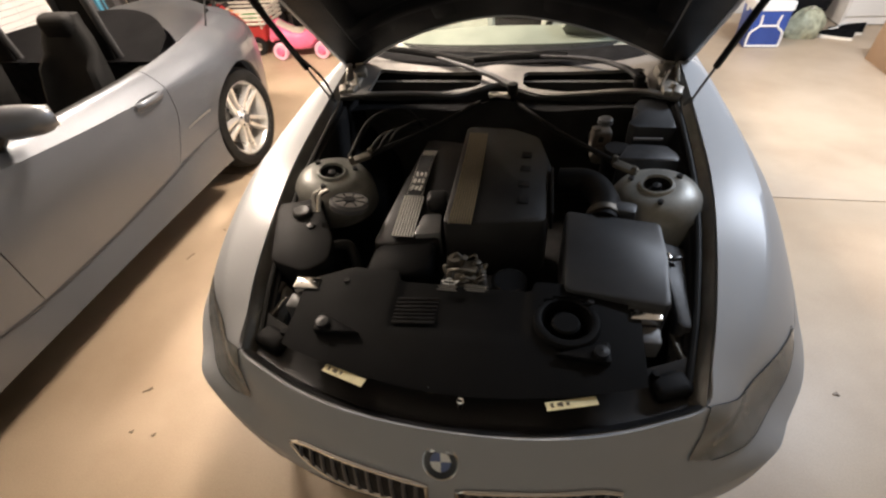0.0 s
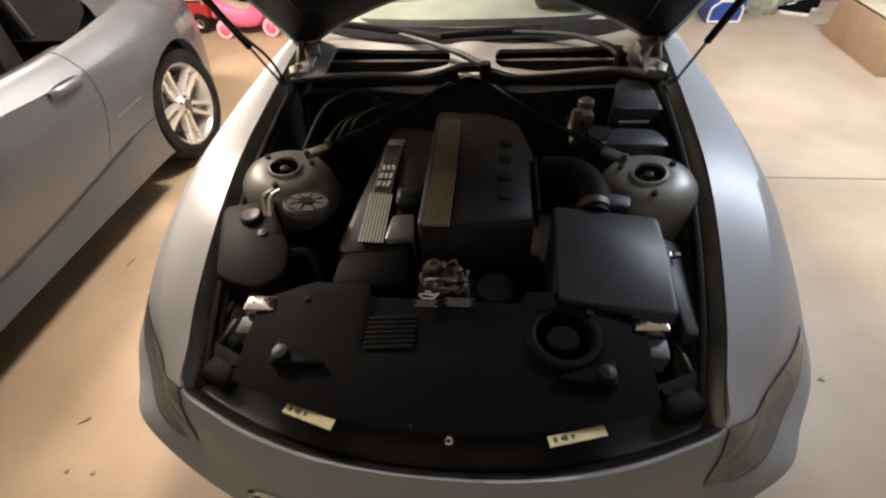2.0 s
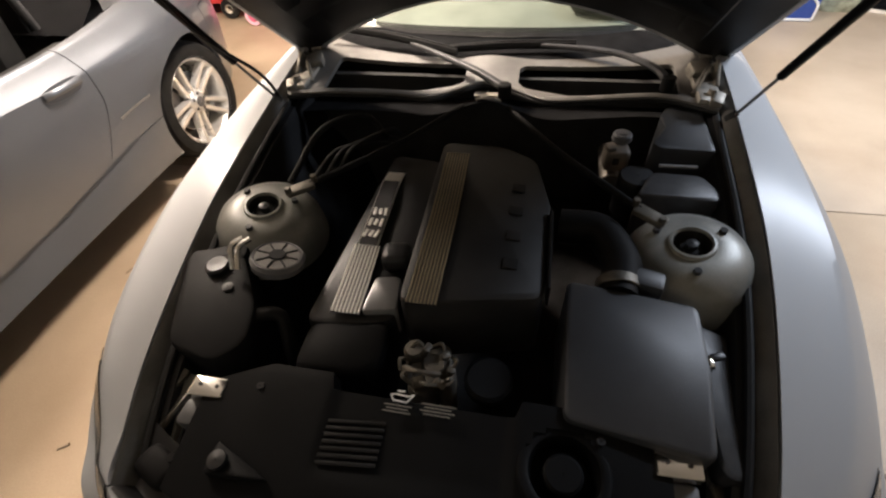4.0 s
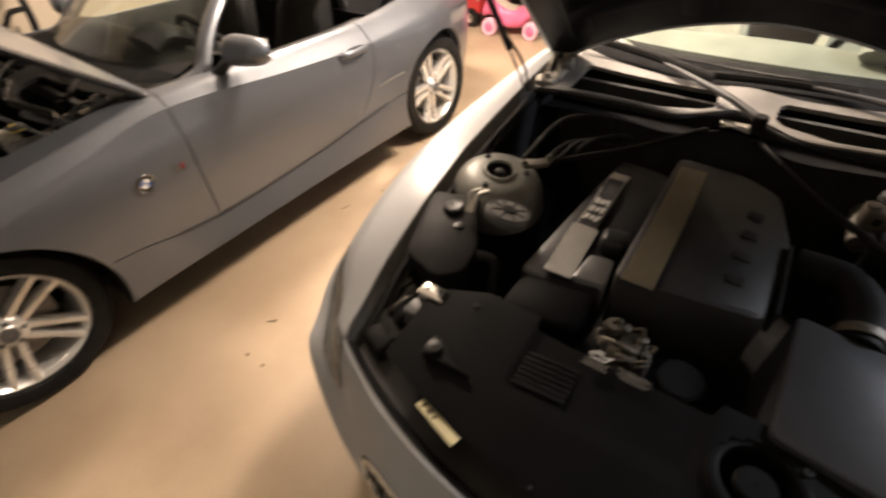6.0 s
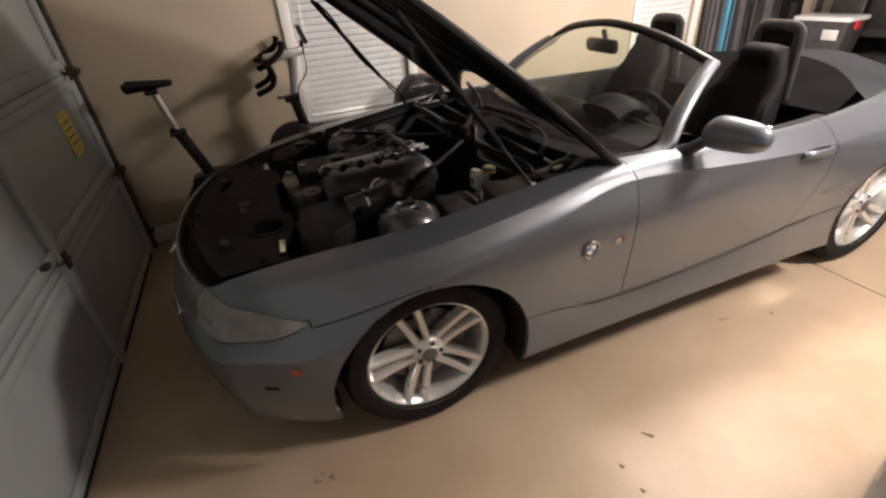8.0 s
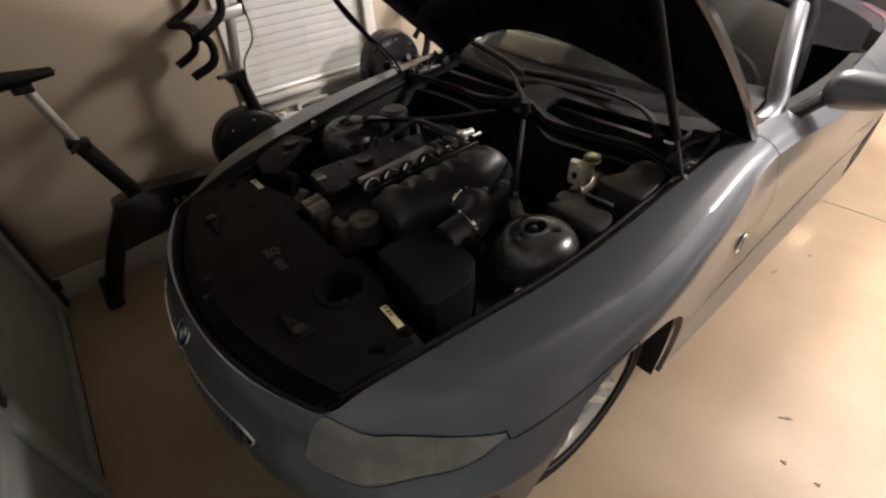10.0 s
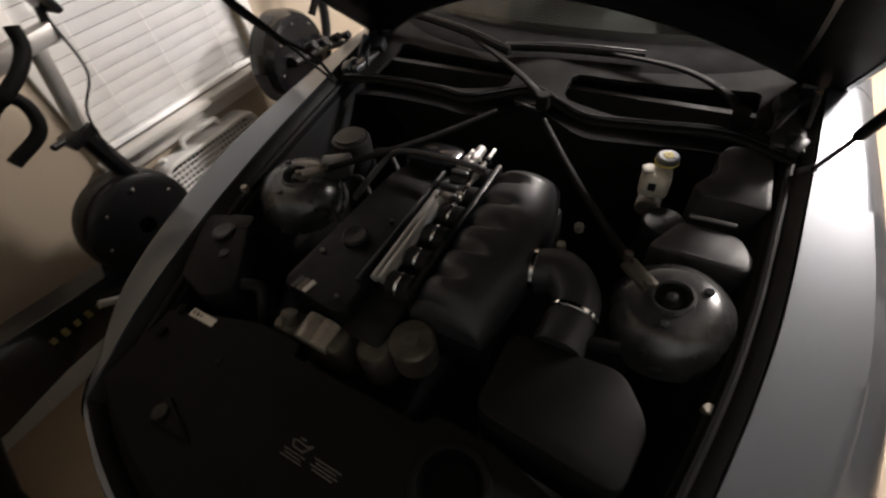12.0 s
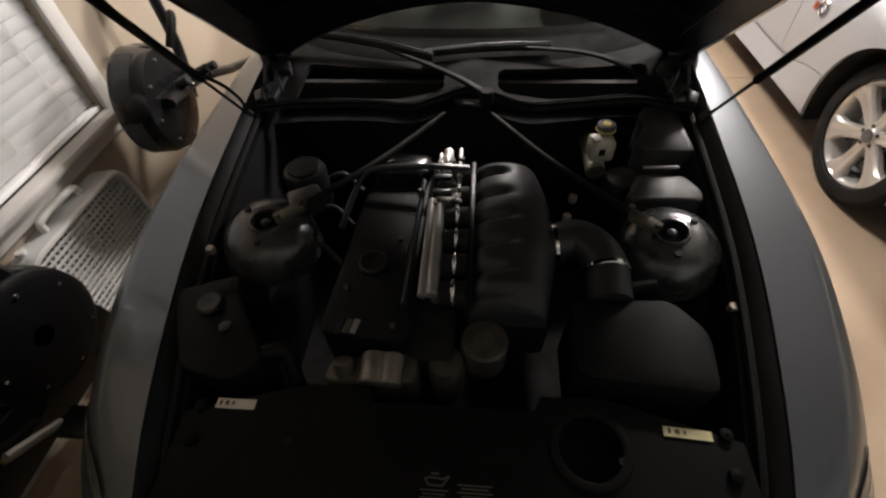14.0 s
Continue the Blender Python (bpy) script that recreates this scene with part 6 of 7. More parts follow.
    part("oil_filter_cap", made(lathe, [(0.050, -0.08), (0.050, -0.006), (0.045, 0), (0.020, 0), (0.018, 0.006), (0.002, 0.006)], pose(0.060, -0.232, 0.762), 32), DULLCAST, car, "dusty round oil filter cap")
    bm = bmesh.new()
    slab(bm, [(-0.275, -0.33), (-0.08, -0.325), (-0.078, -0.255), (-0.19, -0.262), (-0.275, -0.285)], 0.60, 0.735, 0.015, r=0.02)
    cyl(bm, (-0.235, -0.31, 0.72), (-0.235, -0.29, 0.755), 0.020)
    part("cam_timing_unit", bm, DULLCAST, car, "bare cast alloy cam timing unit")
    for x, r0 in ((-0.172, 0.030), (-0.135, 0.026)):
        part("timing_solenoid", made(cyl, (x, -0.328, 0.722), (x, -0.262, 0.730), r0), CAST, car)
    part("pulley_cover", made(lathe, [(0.04, -0.1), (0.04, 0), (0.034, 0.01), (0.002, 0.01)], pose(-0.02, -0.27, 0.72), 22), DULLCAST, car)
    bm = bmesh.new()
    lathe(bm, [(0.058, -0.12), (0.060, -0.01), (0.056, 0), (0.046, 0.002), (0.044, 0.010), (0.002, 0.010)], pose(-0.455, 0.255, 0.815), 30)
    part("power_steering_tank", bm, PLASTIC, car, "round black reservoir with a broad lid")
    bm = bmesh.new()
    box(bm, (-0.42, 0.14, 0.80), (0.09, 0.07, 0.05), 0.012, (0, 0, 30))
    part("mount_bracket", bm, DARKSTEEL, car)
    for y in (-0.02, 0.12, 0.26):
        bm = bmesh.new()
        tube(bm, [Vector((-0.30, y, 0.73)), Vector((-0.36, y + 0.04, 0.76)), Vector((-0.42, y + 0.02, 0.75))], 0.008, 8, 5)
        part("wiring_loom", bm, SEAL, car)
    for x, y, z in ((0.28, 0.16, 0.80), (0.26, 0.10, 0.79), (-0.60, -0.05, 0.80), (0.605, -0.12, 0.74)):
        part("fixing_nut", made(cyl, (x, y, z), (x, y, z + 0.02), 0.011, seg=6), CAST, car)
    for x, y in ((-0.505, -0.395), (-0.50, -0.46), (0.505, -0.395), (0.50, -0.465)):
        part("cover_stud", made(lathe, [(0.013, 0), (0.012, 0.007), (0.002, 0.009)], pose(x, y, 0.735), 18), SHROUD, car)


def sports_car(name, label, place, paint, lip, tower, leather, wheels, cowl_tone):
    """A two-seat roadster with its bonnet up and roof down, nose towards -y."""
    car = thing(name, label, "car", place)
    names = {"front_fender": "front wing", "door": "closed door", "front_bumper": "front bumper cover"}
    body_panels(car, paint, names)
    for s in (-1, 1):
        kidney(car, s, CHROME)
        headlight(car, s)
        mirror(car, paint, s)
        door_handle(car, paint, s)
        for y in AXLES:
            wheel(car, (0.79 if y < 1 else 0.822) * s, y, wheels, s)
            arch_liner(car, s, y)
        f, v = f_at(0.615), 3.15
        p, n = skin(f, v), skin_normal(f, v)
        roundel(car, "side_badge", (p.x * s + 0.003 * s, p.y, p.z), (n.x * s, n.y, n.z), 0.036, "round side badge")
        if paint is SILVER:
            part("side_repeater", patch(f_at(0.668), f_at(0.712), lambda t: 3.13, lambda t: 3.25, 0.005, s, 6, 4, 0.004), AMBER, car)
        else:
            for n in range(3):
                part("badge_bar", patch(f_at(0.735 + 0.015 * n), f_at(0.745 + 0.015 * n), lambda t: 3.12, lambda t: 3.21, 0.004, s, 2, 2, 0.002), (CHROME, CHROME, RED)[n], car)
        # Bright strip painting the glint along the rear fender's crease.
        part("crease_glint", patch(f_at(1.93), f_at(2.13), lambda t: 3.52 - 0.03 * t, lambda t: 3.56 - 0.03 * t, 0.004, s, 10, 3, 0.003), ALLOYDULL, car)
        # Body-coloured ledge added to draw the reflected line above the sill.
        part("sill_glint_ledge", patch(f_at(0.64), f_at(1.96), lambda t: 3.975, lambda t: 4.025, 0.004, s, 40, 3, 0.004), paint, car)
        part("bumper_marker", patch(f_at(-0.463), f_at(-0.433), lambda t: 3.16 + 0.06 * (2 * t - 1) ** 4, lambda t: 3.32 - 0.06 * (2 * t - 1) ** 4, 0.003, s, 6, 4), AMBER, car, "amber side marker")
        part("bumper_slot", patch(f_at(-0.557), f_at(-0.515), lambda t: 3.62, lambda t: 3.70, 0.002, s, 8, 3), PIT, car)
        fog = patch(3.2, 4.4, lambda t: 3.95, lambda t: 4.55, 0.002, s, 10, 5)
        part("fog_lamp_recess", fog, PIT, car)
    part("lower_intake", patch(0.0, 2.6, lambda t: 3.75, lambda t: 4.6, 0.002, 1, 14, 5), PIT, car)
    part("lower_intake", patch(0.0, 2.6, lambda t: 3.75, lambda t: 4.6, 0.002, -1, 14, 5), PIT, car)
    part("underbody", made(box, (0, 1.30, 0.215), (1.24, 3.5, 0.05)), PIT, car)
    p = skin(0, 1.14)
    roundel(car, "nose_badge", (0, p.y - 0.003, p.z), (0, -0.75, 0.65), 0.041, "round chrome-ringed nose badge")
    bonnet(car, paint)
    windscreen(car, paint)
    cowl(car, cowl_tone)
    cabin(car, leather, HOOP if paint is SILVER else DARKHOOP)
    deck(car, paint)
    bay_shell(car, lip)
    for s in (-1, 1):
        strut_tower(car, s, tower)
    braces(car, MATTBLACK)
    washer_box(car, MATTGREY, -0.41 if paint is SILVER else -0.355)
    side_boxes(car, BOXGREY if paint is SILVER else DUSTYBOX)
    return car


silver_car = sports_car("sports_car", "silver two-seat sports car with bonnet up beside a grey one", (0.232, 1.30, 0), SILVER, SEAL, PRIMER, PALELEATHER, "star", CREAMGREY)
engine_six(silver_car)
radiator_cover(silver_car, -0.405, SHROUD, (0.252, -0.507))
bottle(silver_car, 0.395, 0.40, 0.805, DUSTY)
printed_label(silver_car, (-0.240, -0.698, 0.7335), (0.108, 0.021, 0), (0, 0, -15), STICKER, 4)
printed_label(silver_car, (0.264, -0.696, 0.7335), (0.108, 0.019, 0), (0, 0, 16), STICKER, 4)
oil_symbol(silver_car, -0.035, -0.435, 0.788)

grey_car = sports_car("sports_car", "grey-blue two-seat roadster with bonnet up and roof down", (-2.362, 0.145, 0), GREY, GREY, TOWERSTEEL, LEATHER, "double", SCUTTLE)
engine_m(grey_car)
radiator_cover(grey_car, -0.338, MATTBLACK, (0.256, -0.432), 0.535, 0.722)
bottle(grey_car, 0.395, 0.41, 0.838, FLUID)
printed_label(grey_car, (-0.436, -0.388, 0.7365), (0.080, 0.020, 0), (0, 0, 0), PALESTICKER, 4)
printed_label(grey_car, (0.437, -0.396, 0.7365), (0.086, 0.018, 0), (0, 0, -4), STICKER, 4)
oil_symbol(grey_car, -0.022, -0.503, 0.731)
for n in range(7):
    y = -0.485 - 0.0115 * n
    part("cover_louvre", made(box, (-0.108, y, 0.7715 - 0.001 * n), (0.105, 0.006, 0.005), 0.0015, (24, 0, 6)), PIT, silver_car)


# ---- things along the west wall ----
FADEDYELLOW = mat("faded_yellow_print", (0.24, 0.20, 0.06), 0.5)

def spin_bike():
    """Stationary exercise bike standing along the wall."""
    k = thing("exercise_bike", "black stationary exercise bike standing by the beige wall", "exercise bike", (-3.575, 0.035, 0))
    bm = bmesh.new()
    rows = []
    for i in range(13):
        t = i / 12
        half = 0.078 * (1 - t) ** 0.8 + 0.019
        y = -0.905 + 0.235 * t
        rows.append([Vector((half * math.cos(a), y, 1.068 + 0.022 * (1 - t) * abs(math.cos(a)) + 0.010 * t + (0.028 if math.sin(a) > 0 else 0.03) * math.sin(a) * (1 - 0.4 * t))) for a in [2 * math.pi * q / 14 for q in range(15)]])
    rows.insert(0, [Vector((0, -0.915, 1.08))] * 15)
    rows.append([Vector((0, -0.66, 1.078))] * 15)
    sheet(bm, rows)
    bmesh.ops.remove_doubles(bm, verts=bm.verts, dist=0.0004)
    part("saddle", bm, LEATHER, k, "narrow black padded saddle")
    part("saddle_clamp", made(box, (0, -0.785, 1.038), (0.05, 0.07, 0.03), 0.008), BIKEBLACK, k)
    part("seat_post", made(cyl, (0, -0.775, 1.035), (0, -0.715, 0.74), 0.020), ALLOYDULL, k, "bare silver seat post")
    bm = bmesh.new()
    tube(bm, [Vector((0, -0.726, 0.80)), Vector((0, -0.62, 0.47))], 0.036, 10, 1, 1.2)
    part("seat_tube", bm, BIKEBLACK, k)
    bm = bmesh.new()
    box(bm, (0, -0.725, 0.795), (0.075, 0.085, 0.04), 0.01, (-20, 0, 0))
    cyl(bm, (0.02, -0.725, 0.80), (0.09, -0.755, 0.795), 0.009)
    part("post_collar", bm, BIKEBLACK, k)
    bm = bmesh.new()
    outline = [(-0.80, 0.27), (-0.74, 0.50), (-0.60, 0.53), (-0.28, 0.49), (0.12, 0.46), (0.14, 0.30), (-0.28, 0.30), (-0.55, 0.30)]
    turn = Matrix(((0, 0, 1, 0), (1, 0, 0, 0), (0, 1, 0, 0), (0, 0, 0, 1)))
    slab(bm, outline, -0.05, 0.05, 0.008, turn, 0.02)
    f = part("main_beam", bm, GLOSSBLACK, k, "glossy black beam with faded lettering bars")
    for q in range(5):
        part("letter_bar", made(box, (0.0515, -0.50 + 0.040 * q, 0.425 - 0.002 * q), (0.002, 0.018, 0.030 if q % 2 else 0.024), 0.0, (-4, 0, 0)), FADEDYELLOW, f)
    bm = bmesh.new()
    tube(bm, [Vector((0, -0.72, 0.44)), Vector((0, -0.84, 0.25)), Vector((0, -0.94, 0.055))], 0.040, 10, 5, 1.0)
    part("rear_leg", bm, BIKEBLACK, k)
    part("rear_foot", made(box, (-0.055, -0.95, 0.036), (0.26, 0.075, 0.05), 0.012), BIKEBLACK, k)
    for x in (-0.15, 0.04):
        part("foot_pad", made(cyl, (x, -0.95, 0.0), (x, -0.95, 0.018), 0.024), SEAL, k)
        part("foot_pad", made(cyl, (x, 0.16, 0.0), (x, 0.16, 0.018), 0.024), SEAL, k)
    part("front_foot", made(box, (-0.04, 0.16, 0.036), (0.30, 0.065, 0.05), 0.012), BIKEBLACK, k)
    bm = bmesh.new()
    tube(bm, [Vector((0, 0.04, 0.40)), Vector((0, 0.12, 0.22)), Vector((0, 0.16, 0.05))], 0.03, 10, 4)
    part("front_leg", bm, BIKEBLACK, k)
    bm = bmesh.new()
    lathe(bm, [(0.03, -0.060), (0.160, -0.065), (0.184, -0.050), (0.190, 0), (0.184, 0.050), (0.160, 0.065), (0.03, 0.060)], Matrix.Translation((0, -0.05, 0.55)) @ Matrix.Rotation(math.pi / 2, 4, "Y"), 44)
    w = part("flywheel_cover", bm, BIKEBLACK, k, "round black flywheel cover")
    bm = bmesh.new()
    lathe(bm, [(0.190, -0.03), (0.193, 0), (0.190, 0.03)], Matrix.Translation((0, -0.05, 0.55)) @ Matrix.Rotation(math.pi / 2, 4, "Y"), 44)
    part("cover_band", bm, SHELFDARK, w)
    for q in range(7):
        a = 0.5 + q * 0.85
        c = Vector((0.063, -0.05 + 0.145 * math.cos(a), 0.55 + 0.145 * math.sin(a)))
        part("cover_bolt", made(cyl, c, c + Vector((0.008, 0, 0)), 0.006, seg=8), CHROME, w)
    bm = bmesh.new()
    tube(bm, [Vector((0, 0.04, 0.62)), Vector((0, -0.012, 0.91))], 0.033, 10, 1, 1.2)
    part("head_tube", bm, BIKEBLACK, k)
    bm = bmesh.new()
    box(bm, (0, -0.02, 0.895), (0.075, 0.095, 0.04), 0.01, (10, 0, 0))
    cyl(bm, (0.0, -0.05, 0.90), (0.03, -0.105, 0.91), 0.010)
    part("post_collar", bm, BIKEBLACK, k)
    bm = bmesh.new()
    tube(bm, [Vector((0, -0.01, 0.88)), Vector((0, 0.045, 1.145))], 0.024, 10, 1)
    part("handlebar_post", bm, ALLOYDULL, k, "bare silver handlebar post")
    part("slider", made(box, (0, -0.01, 1.150), (0.05, 0.25, 0.05), 0.008, (6, 0, 0)), ALLOYDULL, k)
    bm = bmesh.new()
    tube(bm, [Vector((x, -0.128 - 0.045 * (abs(x) / 0.19) ** 2, 1.128 - 0.012 * abs(x) / 0.19)) for x in (-0.19, -0.13, -0.06, 0, 0.06, 0.13, 0.19)], 0.0175, 10, 4)
    part("cross_bar", bm, LEATHER, k, "padded black handlebar")
    for s in (-1, 1):
        bm = bmesh.new()
        tube(bm, [Vector((0.105 * s, -0.14, 1.125)), Vector((0.13 * s, -0.105, 1.075)), Vector((0.135 * s, -0.125, 1.005)), Vector((0.12 * s, -0.22, 0.962))], 0.0175, 10, 6)
        part("drop_bar", bm, LEATHER, k)
        bm = bmesh.new()
        tube(bm, [Vector((0.175 * s, -0.165, 1.118)), Vector((0.195 * s, -0.145, 1.128)), Vector((0.19 * s, -0.08, 1.16)), Vector((0.175 * s, -0.035, 1.195)), Vector((0.165 * s, -0.02, 1.24))], 0.0175, 10, 6)
        part("bar_horn", bm, LEATHER, k)
    bm = bmesh.new()
    box(bm, (0, 0.12, 1.255), (0.13, 0.022, 0.11), 0.006, (18, 0, 0))
    part("tablet_holder", bm, BIKEBLACK, k)
    part("holder_stem", made(cyl, (0, 0.10, 1.15), (0, 0.115, 1.22), 0.012), BIKEBLACK, k)
    bm = bmesh.new()
    tube(bm, [Vector((0.02, 0.11, 1.20)), Vector((0.05, 0.10, 1.05)), Vector((0.04, 0.03, 0.95)), Vector((0.035, 0.01, 0.80))], 0.004, 6, 6)
    part("cable", bm, SEAL, k)
    for s in (-1, 1):
        bm = bmesh.new()
        tube(bm, [Vector((0.075 * s, -0.34, 0.44)), Vector((0.085 * s, -0.34 + 0.12 * s, 0.36))], 0.014, 8, 1)
        c = part("crank", bm, ALLOYDULL, k)
        part("pedal", made(box, (0.135 * s, -0.34 + 0.125 * s, 0.355), (0.09, 0.09, 0.025), 0.006), BIKEBLACK, c)


def fan_trainer():
    """Air-resistance trainer: a drum fan on a leg with arms and a pole."""
    k = thing("fan_trainer", "black air-resistance exercise machine with a round drum", "exercise machine", (-3.55, 0.885, -0.0), (0, 0, 8))
    m = Matrix.Translation((0, 0, 0.738)) @ Matrix.Rotation(math.pi / 2, 4, "Y")
    bm = bmesh.new()
    lathe(bm, [(0.02, 0.075), (0.12, 0.078), (0.178, 0.066), (0.192, 0.045), (0.192, -0.045), (0.17, -0.058), (0.02, -0.06)], m, 48)
    d = part("drum", bm, GLOSSBLACK, k, "glossy black drum casing")
    for a0 in (1.9, 3.3, 4.6):
        bm = bmesh.new()
        rows = []
        for q in range(10):
            a = a0 + 0.9 * q / 9
            rows.append([m @ Vector((r * math.cos(a), r * math.sin(a), h)) for r, h in ((0.1945, 0.030), (0.1955, -0.032))])
        sheet(bm, rows, 0.002)
        part("drum_vent", bm, DARKGREY, d)
    for q in range(8):
        a = 2 * math.pi * q / 8
        c = m @ Vector((0.15 * math.cos(a), 0.15 * math.sin(a), 0.068))
        part("casing_screw", made(cyl, c, c + Vector((0.01, 0, 0)), 0.006, seg=8), CHROME, d)
    bm = bmesh.new()
    tube(bm, [Vector((0.092, -0.10, 0.775)), Vector((0.095, 0.0, 0.76)), Vector((0.10, 0.16, 0.73)), Vector((0.11, 0.36, 0.66)), Vector((0.10, 0.50, 0.60))], 0.034, 10, 4, 0.6)
    part("chain_arm", bm, BIKEBLACK, k)
    for y, z in ((0.02, 0.80), (0.10, 0.78), (0.20, 0.755), (0.28, 0.73)):
        part("arm_roller", made(cyl, (0.095, y, z - 0.02), (0.145, y, z), 0.018, seg=12), DARKSTEEL, k)
        part("arm_bolt", made(cyl, (0.13, y + 0.03, z - 0.035), (0.142, y + 0.03, z - 0.035), 0.007, seg=8), CHROME, k)
    bm = bmesh.new()
    tube(bm, [Vector((0, 0.06, 0.60)), Vector((0, 0.14, 0.35)), Vector((0, 0.20, 0.06))], 0.026, 10, 4)
    part("support_leg", bm, BIKEBLACK, k)
    part("base_foot", made(box, (0, 0.21, 0.030), (0.40, 0.07, 0.06), 0.012), BIKEBLACK, k)
    bm = bmesh.new()
    tube(bm, [Vector((0.02, 0.22, 0.62)), Vector((0.0, 0.33, 0.80)), Vector((-0.02, 0.36, 1.04))], 0.022, 10, 4)
    part("pole", bm, BIKEBLACK, k)
    bm = bmesh.new()
    box(bm, (-0.02, 0.375, 1.07), (0.14, 0.03, 0.10), 0.008, (14, 0, 0))
    part("monitor", bm, BIKEBLACK, k)
    bm = bmesh.new()
    tube(bm, [Vector((0.06, 0.16, 0.86)), Vector((0.08, 0.22, 0.93)), Vector((0.05, 0.30, 0.93))], 0.016, 8, 4)
    part("handle", bm, LEATHER, k)
    bm = bmesh.new()
    tube(bm, [Vector((0.10, 0.50, 0.60)), Vector((0.10, 1.1, 0.40)), Vector((0.10, 1.5, 0.32))], 0.028, 8, 3, 0.7)
    part("rail", bm, BIKEBLACK, k)
    part("rail_leg", made(cyl, (0.10, 1.47, 0.0), (0.10, 1.47, 0.33), 0.018), BIKEBLACK, k)


def box_fan():
    k = thing("box_fan", "white plastic box fan standing under the window", "fan", (-3.676, 0.452, 0), (0, -4, 0))
    half, z0, high, deep = 0.262, 0.012, 0.560, 0.105
    outline = rounded([(-half, z0), (half, z0), (half, z0 + high), (-half, z0 + high)], 0.07, 6)
    bm = bmesh.new()
    rows = []
    for x, g in ((-deep, 0.96), (-deep + 0.008, 0.985), (-0.012, 1.0), (0, 0.985), (0.0, 0.93), (-0.02, 0.90), (-0.03, 0.90)):
        ring = [Vector((x, p.x * g, z0 + high / 2 + (p.y - z0 - high / 2) * g)) for p in outline]
        rows.append(ring + [ring[0]])
    sheet(bm, rows)
    part("housing", bm, FANGREY, k, "rounded grey-white housing")
    bm = bmesh.new()
    loop_tube(bm, [Vector((0.001, p.x * 0.958, z0 + high / 2 + (p.y - z0 - high / 2) * 0.958)) for p in outline], 0.011, 8)
    part("front_rim", bm, FANWHITE, k)
    cy = z0 + high / 2
    for i in range(22):
        z = z0 + 0.045 + 0.0224 * i
        dz = abs(z - cy) - (high / 2 - 0.09)
        w = half * 0.93 - (0.06 - math.sqrt(max(0, 0.06 ** 2 - min(dz, 0.06) ** 2)) if dz > 0 else 0)
        part("grille_slat", made(box, (-0.008, 0, z), (0.008, 2 * w, 0.0075)), FANWHITE, k)
    for i in range(21):
        y = -0.2236 + 0.02236 * i
        part("grille_upright", made(box, (-0.012, y, cy), (0.006, 0.0075, high * (0.90 if abs(y) < 0.19 else 0.82))), FANWHITE, k)
    # Grey sheet added behind the grille to put shade into its gaps.
    part("gap_shade_panel", made(box, (-0.075, 0, cy), (0.006, 2 * half * 0.9, high * 0.9), 0.002), GREYBIN, k)
    part("motor_hub", made(lathe, [(0.075, -0.05), (0.07, -0.02), (0.002, -0.016)], Matrix.Translation((0, 0, cy)) @ Matrix.Rotation(math.pi / 2, 4, "Y"), 28), FANWHITE, k)
    for q in range(5):
        a0 = 2 * math.pi * q / 5 + 0.4
        bm = bmesh.new()
        rows = []
        for i in range(7):
            r = 0.06 + 0.165 * i / 6
            rows.append([Vector((-0.05 + 0.02 * (w - 0.5), r * math.cos(a0 + (w - 0.5) * 0.75), cy + r * math.sin(a0 + (w - 0.5) * 0.75))) for w in (0, 0.25, 0.5, 0.75, 1)])
        sheet(bm, rows, 0.003)
        part("blade", bm, FANWHITE, k)
    bm = bmesh.new()
    tube(bm, [Vector((-0.045, -0.095, z0 + high - 0.004)), Vector((-0.045, -0.085, z0 + high + 0.030)), Vector((-0.045, 0.0, z0 + high + 0.034)), Vector((-0.045, 0.085, z0 + high + 0.030)), Vector((-0.045, 0.095, z0 + high - 0.004))], 0.013, 10, 4)
    part("carry_handle", bm, FANWHITE, k)
    part("switch_knob", made(cyl, (-0.05, -0.20, z0 + high), (-0.05, -0.20, z0 + high + 0.014), 0.016), FANWHITE, k)
    for y in (-0.2, 0.2):
        part("foot", made(box, (-0.05, y, 0.008), (0.13, 0.03, 0.016), 0.004), FANWHITE, k)


spin_bike()
fan_trainer()
box_fan()


